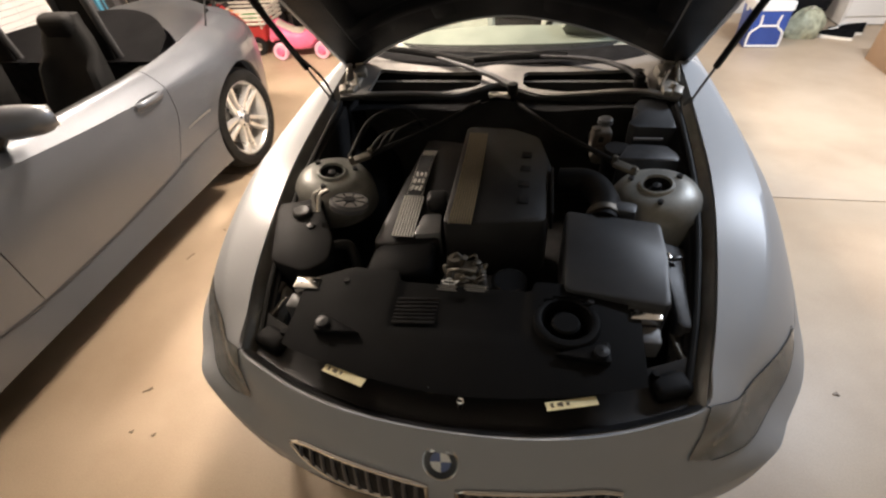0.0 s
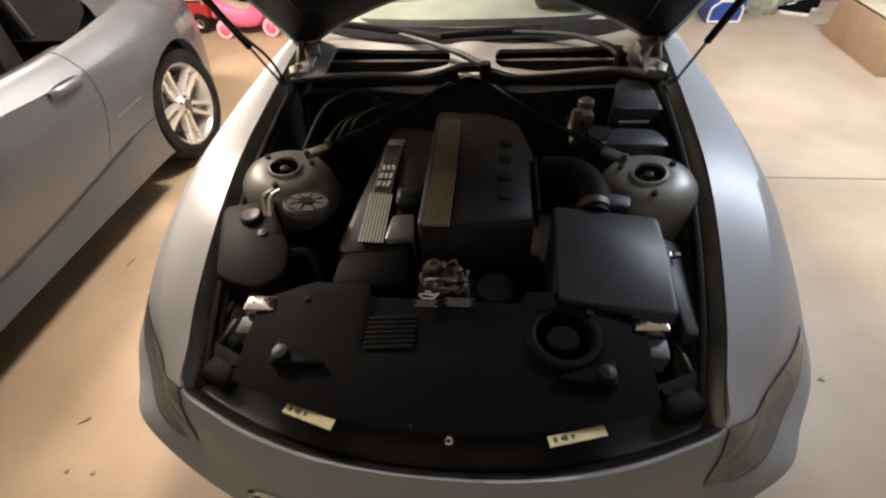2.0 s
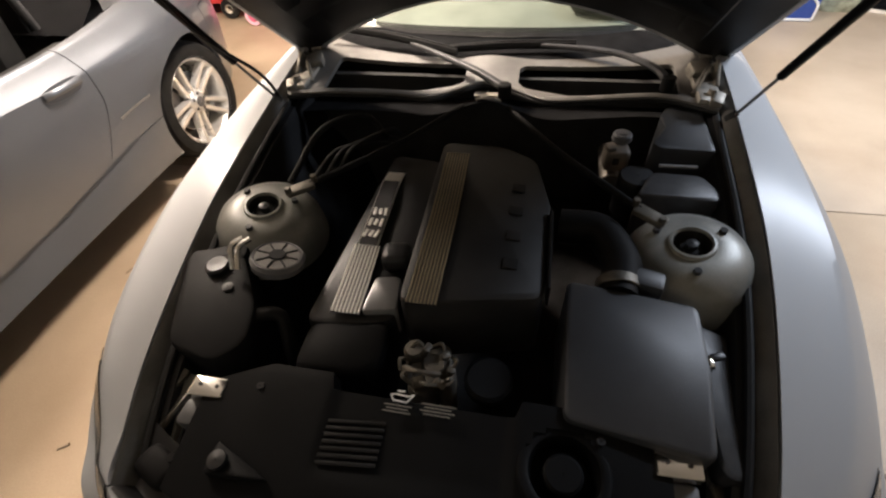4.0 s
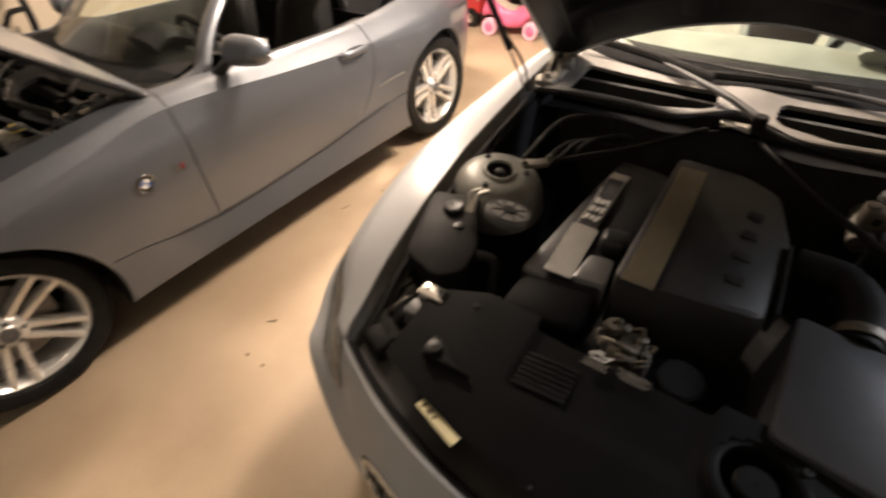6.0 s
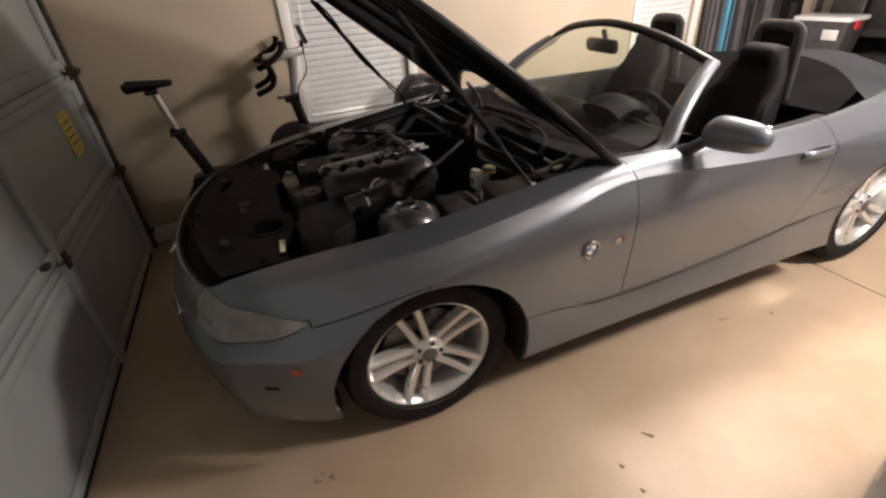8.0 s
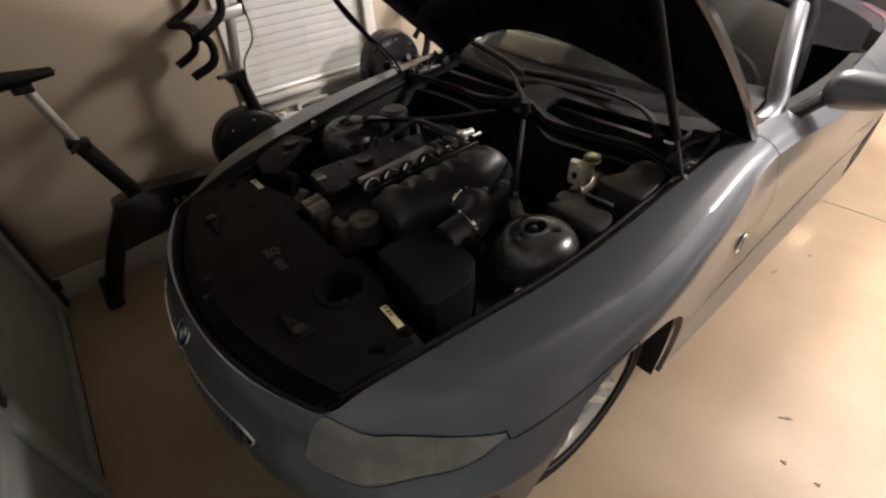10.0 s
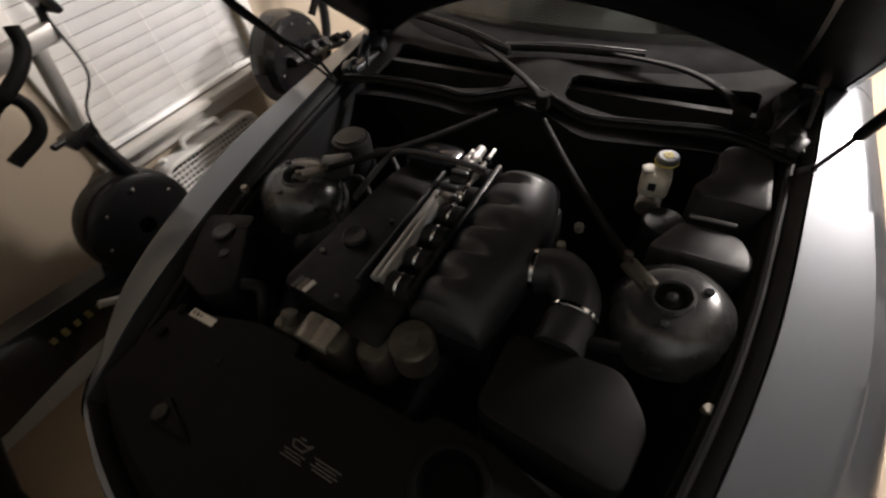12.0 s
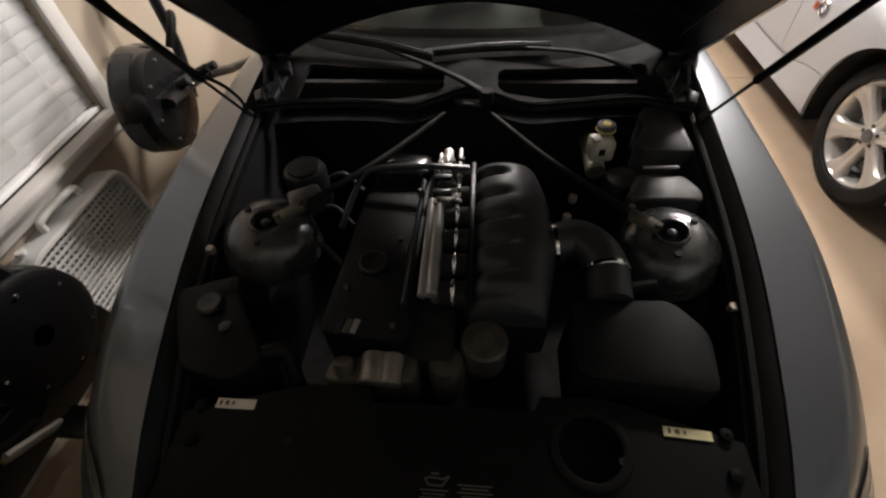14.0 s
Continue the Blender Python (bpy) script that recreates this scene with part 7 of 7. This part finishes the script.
# ---- things along the back ----
def toy_car():
    k = thing("ride_on_toy", "pink ride-on toy car with cream seat on the floor", "toy car", (-2.13, 4.83, 0), (0, 0, 5))
    k.scale = (1.05, 1.05, 1.12)
    bm = bmesh.new()
    rows = []
    top = spline([(-0.33, 0.23), (-0.28, 0.325), (-0.20, 0.285), (-0.05, 0.235), (0.06, 0.245), (0.13, 0.315), (0.25, 0.300), (0.34, 0.21)])
    low = spline([(-0.33, 0.14), (-0.22, 0.155), (-0.12, 0.075), (0.08, 0.075), (0.18, 0.155), (0.34, 0.13)])
    wid = spline([(-0.33, 0.10), (-0.2, 0.14), (0, 0.115), (0.2, 0.14), (0.34, 0.10)])
    for i in range(25):
        x = -0.33 + 0.67 * i / 24
        c, h, w = (top(x) + low(x)) / 2, (top(x) - low(x)) / 2, wid(x)
        rows.append([Vector((x, w * math.copysign(abs(math.cos(a)) ** 0.6, math.cos(a)), c + h * math.copysign(abs(math.sin(a)) ** 0.7, math.sin(a)))) for a in [2 * math.pi * q / 18 for q in range(19)]])
    sheet(bm, rows)
    bmesh.ops.remove_doubles(bm, verts=bm.verts, dist=0.0004)
    bmesh.ops.holes_fill(bm, edges=bm.edges)
    part("body", bm, PINK, k)
    bm = bmesh.new()
    sheet(bm, [[Vector((x, y, top(x) + 0.012 - 3.0 * y * y)) for y in (-0.085, -0.05, 0, 0.05, 0.085)] for x in [-0.24 + 0.03 * q for q in range(10)]], 0.012)
    part("seat", bm, CREAM, k)
    for x in (-0.23, 0.21):
        for s in (-1, 1):
            bm = bmesh.new()
            m = Matrix.Translation((x, 0.115 * s, 0.078)) @ Matrix.Rotation(-math.pi / 2 * s, 4, "X")
            lathe(bm, [(0.03, -0.01), (0.070, -0.008), (0.078, 0.01), (0.078, 0.04), (0.070, 0.055), (0.045, 0.05)], m, 26)
            w = part("wheel", bm, PALEPINK, k)
            part("hubcap", made(lathe, [(0.045, 0.045), (0.03, 0.062), (0.002, 0.064)], m, 22), PINK, w)
    bm = bmesh.new()
    tube(bm, [Vector((0.10, 0, 0.25)), Vector((0.06, 0, 0.335))], 0.014, 8, 1)
    s = part("steering_stem", bm, PALEPINK, k)
    bm = bmesh.new()
    tube(bm, [Vector((0.06, -0.10, 0.345)), Vector((0.05, 0, 0.338)), Vector((0.06, 0.10, 0.345))], 0.014, 8, 4)
    part("handlebar", bm, mat("lilac_plastic", (0.46, 0.34, 0.60), 0.4), s)


def wagon():
    k = thing("toy_wagon", "red toy wagon with whitewashed slat sides, loaded with toys", "wagon", (-2.97, 5.02, 0))
    bm = bmesh.new()
    outline = rounded([(-0.40, -0.20), (0.40, -0.20), (0.40, 0.20), (-0.40, 0.20)], 0.06, 4)
    rows = []
    for g, z in ((0.90, 0.135), (1.0, 0.29), (1.02, 0.295), (0.98, 0.29), (0.88, 0.15)):
        ring = [Vector((p.x * g, p.y * g, z)) for p in outline]
        rows.append(ring + [ring[0]])
    sheet(bm, rows)
    part("tub", bm, REDPAINT, k)
    part("tub_floor", made(box, (0, 0, 0.142), (0.70, 0.33, 0.012), 0.003), REDPAINT, k)
    for x in (-0.27, 0.27):
        for y in (-0.19, 0.19):
            m = Matrix.Translation((x, y, 0.095)) @ Matrix.Rotation(math.pi / 2, 4, "X")
            w = part("wheel", made(lathe, [(0.04, -0.025), (0.088, -0.028), (0.095, 0), (0.088, 0.028), (0.04, 0.025)], m, 26), SEAL, k)
            part("hub", made(lathe, [(0.04, -0.032), (0.045, 0), (0.04, 0.032)], m, 20), CREAM, w)
    for z in (0.325, 0.365, 0.405, 0.445):
        for y in (-0.205, 0.205):
            part("side_slat", made(box, (0, y, z), (0.84, 0.014, 0.026), 0.004), WOODWHITE, k)
        for x in (-0.41, 0.41):
            part("end_slat", made(box, (x, 0, z), (0.014, 0.40, 0.026), 0.004), WOODWHITE, k)
    for x in (-0.36, 0.36):
        for y in (-0.19, 0.19):
            part("stake", made(box, (x, y, 0.37), (0.026, 0.014, 0.20), 0.003), WOODWHITE, k)
    bm = bmesh.new()
    tube(bm, [Vector((0.38, 0, 0.14)), Vector((0.52, -0.03, 0.08)), Vector((0.62, -0.05, 0.30))], 0.009, 8, 5)
    part("pull_handle", bm, SEAL, k)


def toy_heap():
    for x, y, z, r, tone, what in ((-3.12, 5.00, 0.50, 0.075, ORANGE, "orange"), (-2.87, 5.05, 0.47, 0.055, GREEN, "green"), (-3.28, 5.06, 0.56, 0.065, REDPAINT, "red")):
        bm = bmesh.new()
        tube(bm, [Vector((-2.2 * r, 0, 0)), Vector((-0.6 * r, 0.2 * r, 0.35 * r)), Vector((1.2 * r, -0.1 * r, 0.3 * r)), Vector((2.4 * r, 0.1 * r, -0.3 * r))], lambda t: r * (0.55 + 0.45 * math.sin(math.pi * t)), 14, 6, 0.7)
        ob = part("plastic_toy", bm, tone, None)
        ob.location = (x, y, z - 0.15)
        tagged(ob, what + " moulded plastic toy lying in the wagon", "toy")
        bm = bmesh.new()
        tube(bm, [Vector((0.5 * r, 0, 0.4 * r)), Vector((0.8 * r, 0.1 * r, 1.2 * r))], 0.25 * r, 8, 1)
        part("toy_grip", bm, CREAM, ob)


def storage_box():
    k = thing("storage_tote", "cream plastic tote standing on a dark crate", "storage box", (-1.63, 5.02, 0), (0, 0, -8))
    bm = bmesh.new()
    rows = []
    outline = rounded([(-0.24, -0.16), (0.24, -0.16), (0.24, 0.16), (-0.24, 0.16)], 0.035, 3)
    for g, z in ((0.0, 0.53), (0.86, 0.53), (0.90, 0.52), (1.0, 0.28), (1.05, 0.275), (1.05, 0.25)):
        ring = [Vector((p.x * g, p.y * g, z)) for p in outline]
        rows.append(ring + [ring[0]])
    sheet(bm, rows)
    bmesh.ops.remove_doubles(bm, verts=bm.verts, dist=0.0004)
    part("tote", bm, CREAM, k)
    part("hand_hold", made(box, (-0.02, -0.157, 0.33), (0.13, 0.02, 0.026), 0.008), PIT, k)
    bm = bmesh.new()
    for z in (0.03, 0.12, 0.21):
        box(bm, (0, 0, z), (0.50, 0.34, 0.05), 0.006)
    for x in (-0.235, 0.235):
        for y in (-0.155, 0.155):
            box(bm, (x, y, 0.125), (0.03, 0.03, 0.25), 0.004)
    part("crate", bm, SHELFDARK, k)


def shelf_unit(x0, x1, y, levels):
    k = thing("shelf_unit", "dark steel shelf unit crowded with boxes by the back wall", "shelf", ((x0 + x1) / 2, y, 0))
    w, d, h = x1 - x0, 0.45, 1.95
    for x in (-w / 2, w / 2):
        for yy in (-d / 2, d / 2):
            part("post", made(box, (x, yy, h / 2), (0.04, 0.04, h), 0.004), SHELFDARK, k)
    for z in levels:
        part("shelf_board", made(box, (0, 0, z), (w - 0.045, d - 0.045, 0.02), 0.003), SHELFDARK, k)
        part("beam", made(box, (0, -d / 2 - 0.012, z - 0.028), (w - 0.05, 0.018, 0.05), 0.003), SHELFDARK, k)
    part("back_sheet", made(box, (0, d / 2 + 0.03, h / 2), (w, 0.01, h)), SHELFDARK, k)
    rnd = random.Random(int(x0 * 10))
    tones = (GREYBIN, DARKGREY, SHELFDARK, SHELFDARK, DARKCLOTH, REDPAINT, SHELFDARK)
    for z in levels:
        x = x0 + 0.08
        while x < x1 - 0.30:
            bw, bh = rnd.uniform(0.20, 0.38), rnd.uniform(0.16, 0.30)
            tone = rnd.choice(tones)
            b = thing("storage_bin", "closed storage bin standing on the shelf", "storage box", (x + bw / 2, y - 0.02, z + 0.011), (0, 0, rnd.uniform(-6, 6)), "bins on the shelves")
            bm = bmesh.new()
            slab(bm, [(-bw / 2, -0.16), (bw / 2, -0.16), (bw / 2, 0.16), (-bw / 2, 0.16)], 0, bh, 0.006, r=0.02)
            part("tub", bm, tone, b)
            part("lid", made(box, (0, 0, bh + 0.010), (bw + 0.012, 0.335, 0.022), 0.006), rnd.choice((tone, tone, GREYBIN)), b)
            x += bw + rnd.uniform(0.03, 0.10)


def lidded_tub():
    """A large smoky grey tub with a white lid, standing ahead of the corner shelf."""
    k = thing("storage_tub", "smoky grey storage tub with white lid standing on a crate", "storage box", (-3.42, 5.10, 0.60), (0, 0, 4))
    bm = bmesh.new()
    outline = rounded([(-0.24, -0.17), (0.24, -0.17), (0.24, 0.17), (-0.24, 0.17)], 0.04, 4)
    rows = []
    for g, z in ((0.0, 0.0), (0.86, 0.0), (0.90, 0.012), (1.0, 0.30), (1.03, 0.31)):
        ring = [Vector((p.x * g, p.y * g, z)) for p in outline]
        rows.append(ring + [ring[0]])
    sheet(bm, rows)
    bmesh.ops.remove_doubles(bm, verts=bm.verts, dist=0.0004)
    part("tub", bm, DARKGREY, k)
    bm = bmesh.new()
    slab(bm, [(-0.255, -0.185), (0.255, -0.185), (0.255, 0.185), (-0.255, 0.185)], 0.305, 0.34, 0.010, r=0.05)
    part("lid", bm, WHITEENAMEL, k)
    part("latch", made(box, (0.252, -0.02, 0.27), (0.02, 0.09, 0.08), 0.006), REDPAINT, k)
    part("paper_label", made(box, (0.12, -0.172, 0.19), (0.13, 0.004, 0.09), 0.001, (6, 0, 0)), WHITEENAMEL, k)
    c = thing("plastic_crate", "tall black plastic crate under the storage tub", "crate", (-3.42, 5.10, 0), (0, 0, 4))
    for x in (-0.235, 0.235):
        for y in (-0.165, 0.165):
            part("corner_post", made(box, (x, y, 0.30), (0.04, 0.04, 0.596), 0.006), SHELFDARK, c)
    for z in (0.05, 0.18, 0.31, 0.44, 0.57):
        for y in (-0.172, 0.172):
            part("crate_slat", made(box, (0, y, z), (0.47, 0.012, 0.055), 0.004), SHELFDARK, c)
        for x in (-0.242, 0.242):
            part("crate_slat", made(box, (x, 0, z), (0.012, 0.33, 0.055), 0.004), SHELFDARK, c)
    part("crate_floor", made(box, (0, 0, 0.592), (0.46, 0.32, 0.012), 0.003), SHELFDARK, c)


def boards():
    for i, (y, tone, what, lean, wide) in enumerate(((3.82, SHELFDARK, "black", 3, 0.11), (3.95, DARKGREY, "dark grey", 4, 0.13), (4.07, BLUETARP, "blue", 3, 0.085), (4.26, SHELFDARK, "black", 5, 0.24), (4.60, SHELFDARK, "wide black", 4, 0.38), (4.97, DARKCLOTH, "dark cloth-covered", 4, 0.30))):
        k = thing("leaning_board", what + " long board leaning on the beige wall", "board", (WEST + 0.13, y, 0), (0, -lean, 0), "boards leaning on the wall")
        bm = bmesh.new()
        slab(bm, [(-0.02, -wide / 2), (0.02, -wide / 2), (0.02, wide / 2), (-0.02, wide / 2)], 0.003, 1.65 - 0.1 * i, 0.01, r=0.012)
        part("plank", bm, tone, k)
        part("edge_strip", made(box, (0.022, 0, 0.80 - 0.04 * i), (0.004, wide * 0.3, 1.4 - 0.1 * i)), SHELFDARK if tone is not SHELFDARK else DARKGREY, k)


def cooler():
    k = thing("drink_cooler", "blue and white hard cooler standing on the floor", "cooler", (2.39, 5.02, 0), (0, 0, -3))
    bm = bmesh.new()
    rows = []
    outline = rounded([(-0.155, -0.17), (0.155, -0.17), (0.155, 0.17), (-0.155, 0.17)], 0.03, 4)
    for g, z in ((0.0, 0.0), (0.93, 0.0), (0.95, 0.012), (1.0, 0.30), (1.0, 0.32)):
        ring = [Vector((p.x * g, p.y * g, z)) for p in outline]
        rows.append(ring + [ring[0]])
    sheet(bm, rows)
    bmesh.ops.remove_doubles(bm, verts=bm.verts, dist=0.0004)
    part("chest", bm, COOLERBLUE, k)
    bm = bmesh.new()
    slab(bm, [(-0.165, -0.18), (0.165, -0.18), (0.165, 0.18), (-0.165, 0.18)], 0.315, 0.385, 0.016, r=0.04)
    part("lid", bm, WHITEENAMEL, k)
    for s in (-1, 1):
        bm = bmesh.new()
        tube(bm, [Vector((0.075 * s, -0.171, 0.28)), Vector((0.072 * s, -0.169, 0.19)), Vector((0.13 * s, -0.167, 0.13)), Vector((0.135 * s, -0.165, 0.02))], 0.010, 6, 4)
        part("white_trim", bm, WHITEENAMEL, k)
    part("white_trim", made(box, (0, -0.169, 0.19), (0.15, 0.012, 0.018), 0.004), WHITEENAMEL, k)
    part("white_trim", made(box, (0, -0.162, 0.016), (0.28, 0.012, 0.020), 0.004), WHITEENAMEL, k)
    for s in (-1, 1):
        part("handle_boss", made(cyl, (0.155 * s, 0, 0.30), (0.17 * s, 0, 0.30), 0.025), WHITEENAMEL, k)


def sack():
    bm = bmesh.new()
    rows = []
    for i in range(11):
        t = i / 10
        r = 0.15 * (math.sin(math.pi * min(1, 0.22 + 0.78 * t)) ** 0.6) * (1 - 0.25 * t) + 0.01
        rows.append([Vector((r * math.cos(a) * 1.15 + 0.02 * t + 0.012 * math.sin(5 * a + 3 * t), r * math.sin(a) * 0.8 + 0.012 * math.cos(4 * a + 7 * t), 0.26 * t)) for a in [2 * math.pi * q / 22 for q in range(23)]])
    sheet(bm, rows)
    bmesh.ops.remove_doubles(bm, verts=bm.verts, dist=0.0004)
    bmesh.ops.holes_fill(bm, edges=bm.edges)
    ob = part("plastic_sack", bm, SACK)
    ob.location = (2.80, 5.16, 0)
    tagged(ob, "crumpled pale green plastic sack beside the cooler", "bag")
    part("tie", made(lathe, [(0.02, 0.24), (0.026, 0.25), (0.02, 0.26)], Matrix.Translation((0.02, 0, 0)), 14), CREAM, ob)


def shoe(x, y, turn):
    k = thing("shoe", "dark trainer with a pale sole on the floor", "shoe", (x, y, 0), (0, 0, turn), "shoes by the wall")
    bm = bmesh.new()
    slab(bm, [(-0.035, -0.14), (0.035, -0.14), (0.048, 0.0), (0.040, 0.12), (0.0, 0.145), (-0.042, 0.11), (-0.044, 0.0)], 0.0, 0.028, 0.004, r=0.02)
    part("sole", bm, CREAM, k)
    bm = bmesh.new()
    rows = []
    for i in range(9):
        t = i / 8
        y0 = -0.135 + 0.27 * t
        h = 0.105 - 0.065 * t + 0.01 * math.sin(3 * t)
        w = 0.036 + 0.008 * math.sin(math.pi * t)
        rows.append([Vector((w * math.cos(a), y0, 0.026 + (h - 0.026) * math.sin(a))) for a in [math.pi * q / 10 for q in range(11)]])
    sheet(bm, rows, 0.004)
    part("upper", bm, DARKCLOTH, k)
    part("laces", made(box, (0, 0.035, 0.082), (0.03, 0.07, 0.01), 0.004, (-22, 0, 0)), WHITEENAMEL, k)


def card_box():
    k = thing("cardboard_box", "open brown cardboard box on the tan floor", "box", (3.40, 4.13, 0), (0, 0, -2))
    w, d, h = 0.62, 0.86, 0.31
    for x in (-w / 2, w / 2):
        part("side", made(box, (x, 0, h / 2), (0.006, d, h), 0.0015), CARD, k)
    for y in (-d / 2, d / 2):
        part("end", made(box, (0, y, h / 2), (w, 0.006, h), 0.0015), CARD, k)
    part("bottom", made(box, (0, 0, 0.006), (w - 0.01, d - 0.01, 0.006)), CARD, k)
    part("flap", made(box, (-w / 2 + 0.15, 0, h + 0.004), (0.30, d - 0.02, 0.005), 0.0, (0, 4, 0)), mat("pale_card", (0.58, 0.50, 0.34), 0.8, 0, 0.1, 8), k)
    part("flap", made(box, (w / 2 - 0.15, 0, h + 0.010), (0.30, d - 0.02, 0.005), 0.0, (0, -3, 0)), CARD, k)
    part("print_mark", made(box, (-0.12, -d / 2 - 0.004, 0.20), (0.09, 0.002, 0.02), 0.0, (0, 20, 0)), INK, k)
    part("print_mark", made(box, (-0.15, -d / 2 - 0.004, 0.12), (0.02, 0.002, 0.09), 0.0, (0, 20, 0)), INK, k)
    part("print_mark", made(box, (-w / 2 - 0.004, -d / 2 + 0.09, 0.24), (0.002, 0.02, 0.06)), INK, k)
    b = thing("tool_tray", "dark green tray with a wooden block on the box", "tray", (3.46, 4.20, 0.336), (0, 0, 20))
    bm = bmesh.new()
    rows = []
    outline = rounded([(-0.18, -0.14), (0.18, -0.14), (0.18, 0.14), (-0.18, 0.14)], 0.03, 3)
    for g, z in ((0.0, 0.0), (0.9, 0.0), (1.0, 0.09), (0.96, 0.09), (0.88, 0.012), (0.0, 0.012)):
        ring = [Vector((p.x * g, p.y * g, z)) for p in outline]
        rows.append(ring + [ring[0]])
    sheet(bm, rows)
    part("tray", bm, GREEN, b)
    part("block", made(box, (0.0, 0.0, 0.078), (0.20, 0.13, 0.10), 0.006, (0, 6, 15)), mat("raw_wood", (0.50, 0.28, 0.13), 0.6, 0, 0.2, 12, 0.3, 80), b)


def white_cupboard():
    k = thing("white_cupboard", "white two-door cupboard against the back wall", "cupboard", (3.72, 5.68, 0))
    part("carcass", made(box, (0, 0, 0.92), (0.95, 0.50, 1.82), 0.006), TRIM, k)
    for s in (-1, 1):
        dd = part("door", made(box, (0.236 * s, -0.258, 0.95), (0.458, 0.018, 1.72), 0.004), TRIM, k)
        part("knob", made(cyl, (0.05 * s, -0.268, 0.95), (0.05 * s, -0.292, 0.95), 0.014), ALLOYDULL, dd)
    part("plinth", made(box, (0, 0.01, 0.02), (0.93, 0.46, 0.04)), DARKGREY, k)


def dark_bag():
    bm = bmesh.new()
    rows = []
    for i in range(11):
        t = i / 10
        r = 0.26 * (math.sin(math.pi * min(1, 0.2 + 0.8 * t)) ** 0.5) + 0.01
        rows.append([Vector((r * math.cos(a) * 1.2 + 0.02 * math.sin(6 * a + 4 * t), r * math.sin(a) * 0.7 + 0.02 * math.cos(5 * a), 0.50 * t)) for a in [2 * math.pi * q / 24 for q in range(25)]])
    sheet(bm, rows)
    bmesh.ops.remove_doubles(bm, verts=bm.verts, dist=0.0004)
    bmesh.ops.holes_fill(bm, edges=bm.edges)
    ob = part("duffel_bag", bm, DARKCLOTH)
    ob.location = (2.86, 5.62, 0)
    tagged(ob, "large dark cloth bag slumped by the back wall", "bag")
    bm = bmesh.new()
    tube(bm, [Vector((-0.15, -0.05, 0.44)), Vector((-0.05, -0.1, 0.58)), Vector((0.1, -0.08, 0.57)), Vector((0.16, -0.03, 0.43))], 0.012, 8, 5)
    part("strap", bm, SEAL, ob)


def floor_marks():
    """Bits of dirt lying on the coated floor."""
    for x, y, a, b, t in ((-1.145, 0.828, 0.035, 0.010, 40), (1.546, 1.192, 0.018, 0.014, 10), (-1.50, -0.355, 0.022, 0.010, 70), (-1.494, -0.300, 0.020, 0.016, 20), (-1.472, 1.613, 0.045, 0.006, 75), (-0.99, 0.656, 0.014, 0.010, 30), (-1.40, 1.858, 0.015, 0.010, 0), (-1.088, 0.654, 0.014, 0.012, 15), (-1.52, -0.33, 0.012, 0.008, 5)):
        bm = bmesh.new()
        ring = []
        for q in range(9):
            an = 2 * math.pi * q / 9
            w = 0.75 + 0.35 * math.sin(3 * an + x * 7)
            ring.append((0.75 * a * w * math.cos(an), 0.75 * b * w * math.sin(an)))
        slab(bm, ring, 0.0002, 0.004, 0.0015)
        ob = part("dead_leaf", bm, STAIN)
        ob.matrix_basis = pose(x, y, 0, 0, 0, t)
        tagged(ob, "small dark dry leaf lying on the floor", "leaf", "litter on the floor")


toy_car()
wagon()
toy_heap()
storage_box()
shelf_unit(-2.75, -0.85, 5.62, (0.36, 0.80, 1.25, 1.70))
shelf_unit(-0.75, 0.95, 5.66, (0.36, 0.80, 1.25, 1.70))
boards()
shelf_unit(-3.70, -2.83, 5.56, (0.30, 0.80, 1.38, 1.80))
lidded_tub()
cooler()
sack()
shoe(3.08, 5.10, 60)
shoe(3.20, 5.22, 75)
dark_bag()
card_box()
white_cupboard()
floor_marks()


def lamp_housing(name, place, size, label):
    k = thing(name, label, "ceiling lamp", place)
    part("tray", made(box, (0, 0, 0.055), (size[0] + 0.06, size[1] + 0.04, 0.05), 0.012), WHITEENAMEL, k)
    part("hanger", made(box, (0, 0, (0.078 + TOP - place[2]) / 2), (0.05, 0.05, TOP - place[2] - 0.078)), STEEL, k)


for x in (-2.15, -0.45):
    lamp_housing("ceiling_light", (x, 2.66, 2.45), (0.30, 0.24), "plain white ceiling light fitting under the ceiling")
lamp_housing("shop_light", (2.75, 2.9, 2.515), (1.2, 0.25), "long white shop light under the ceiling")
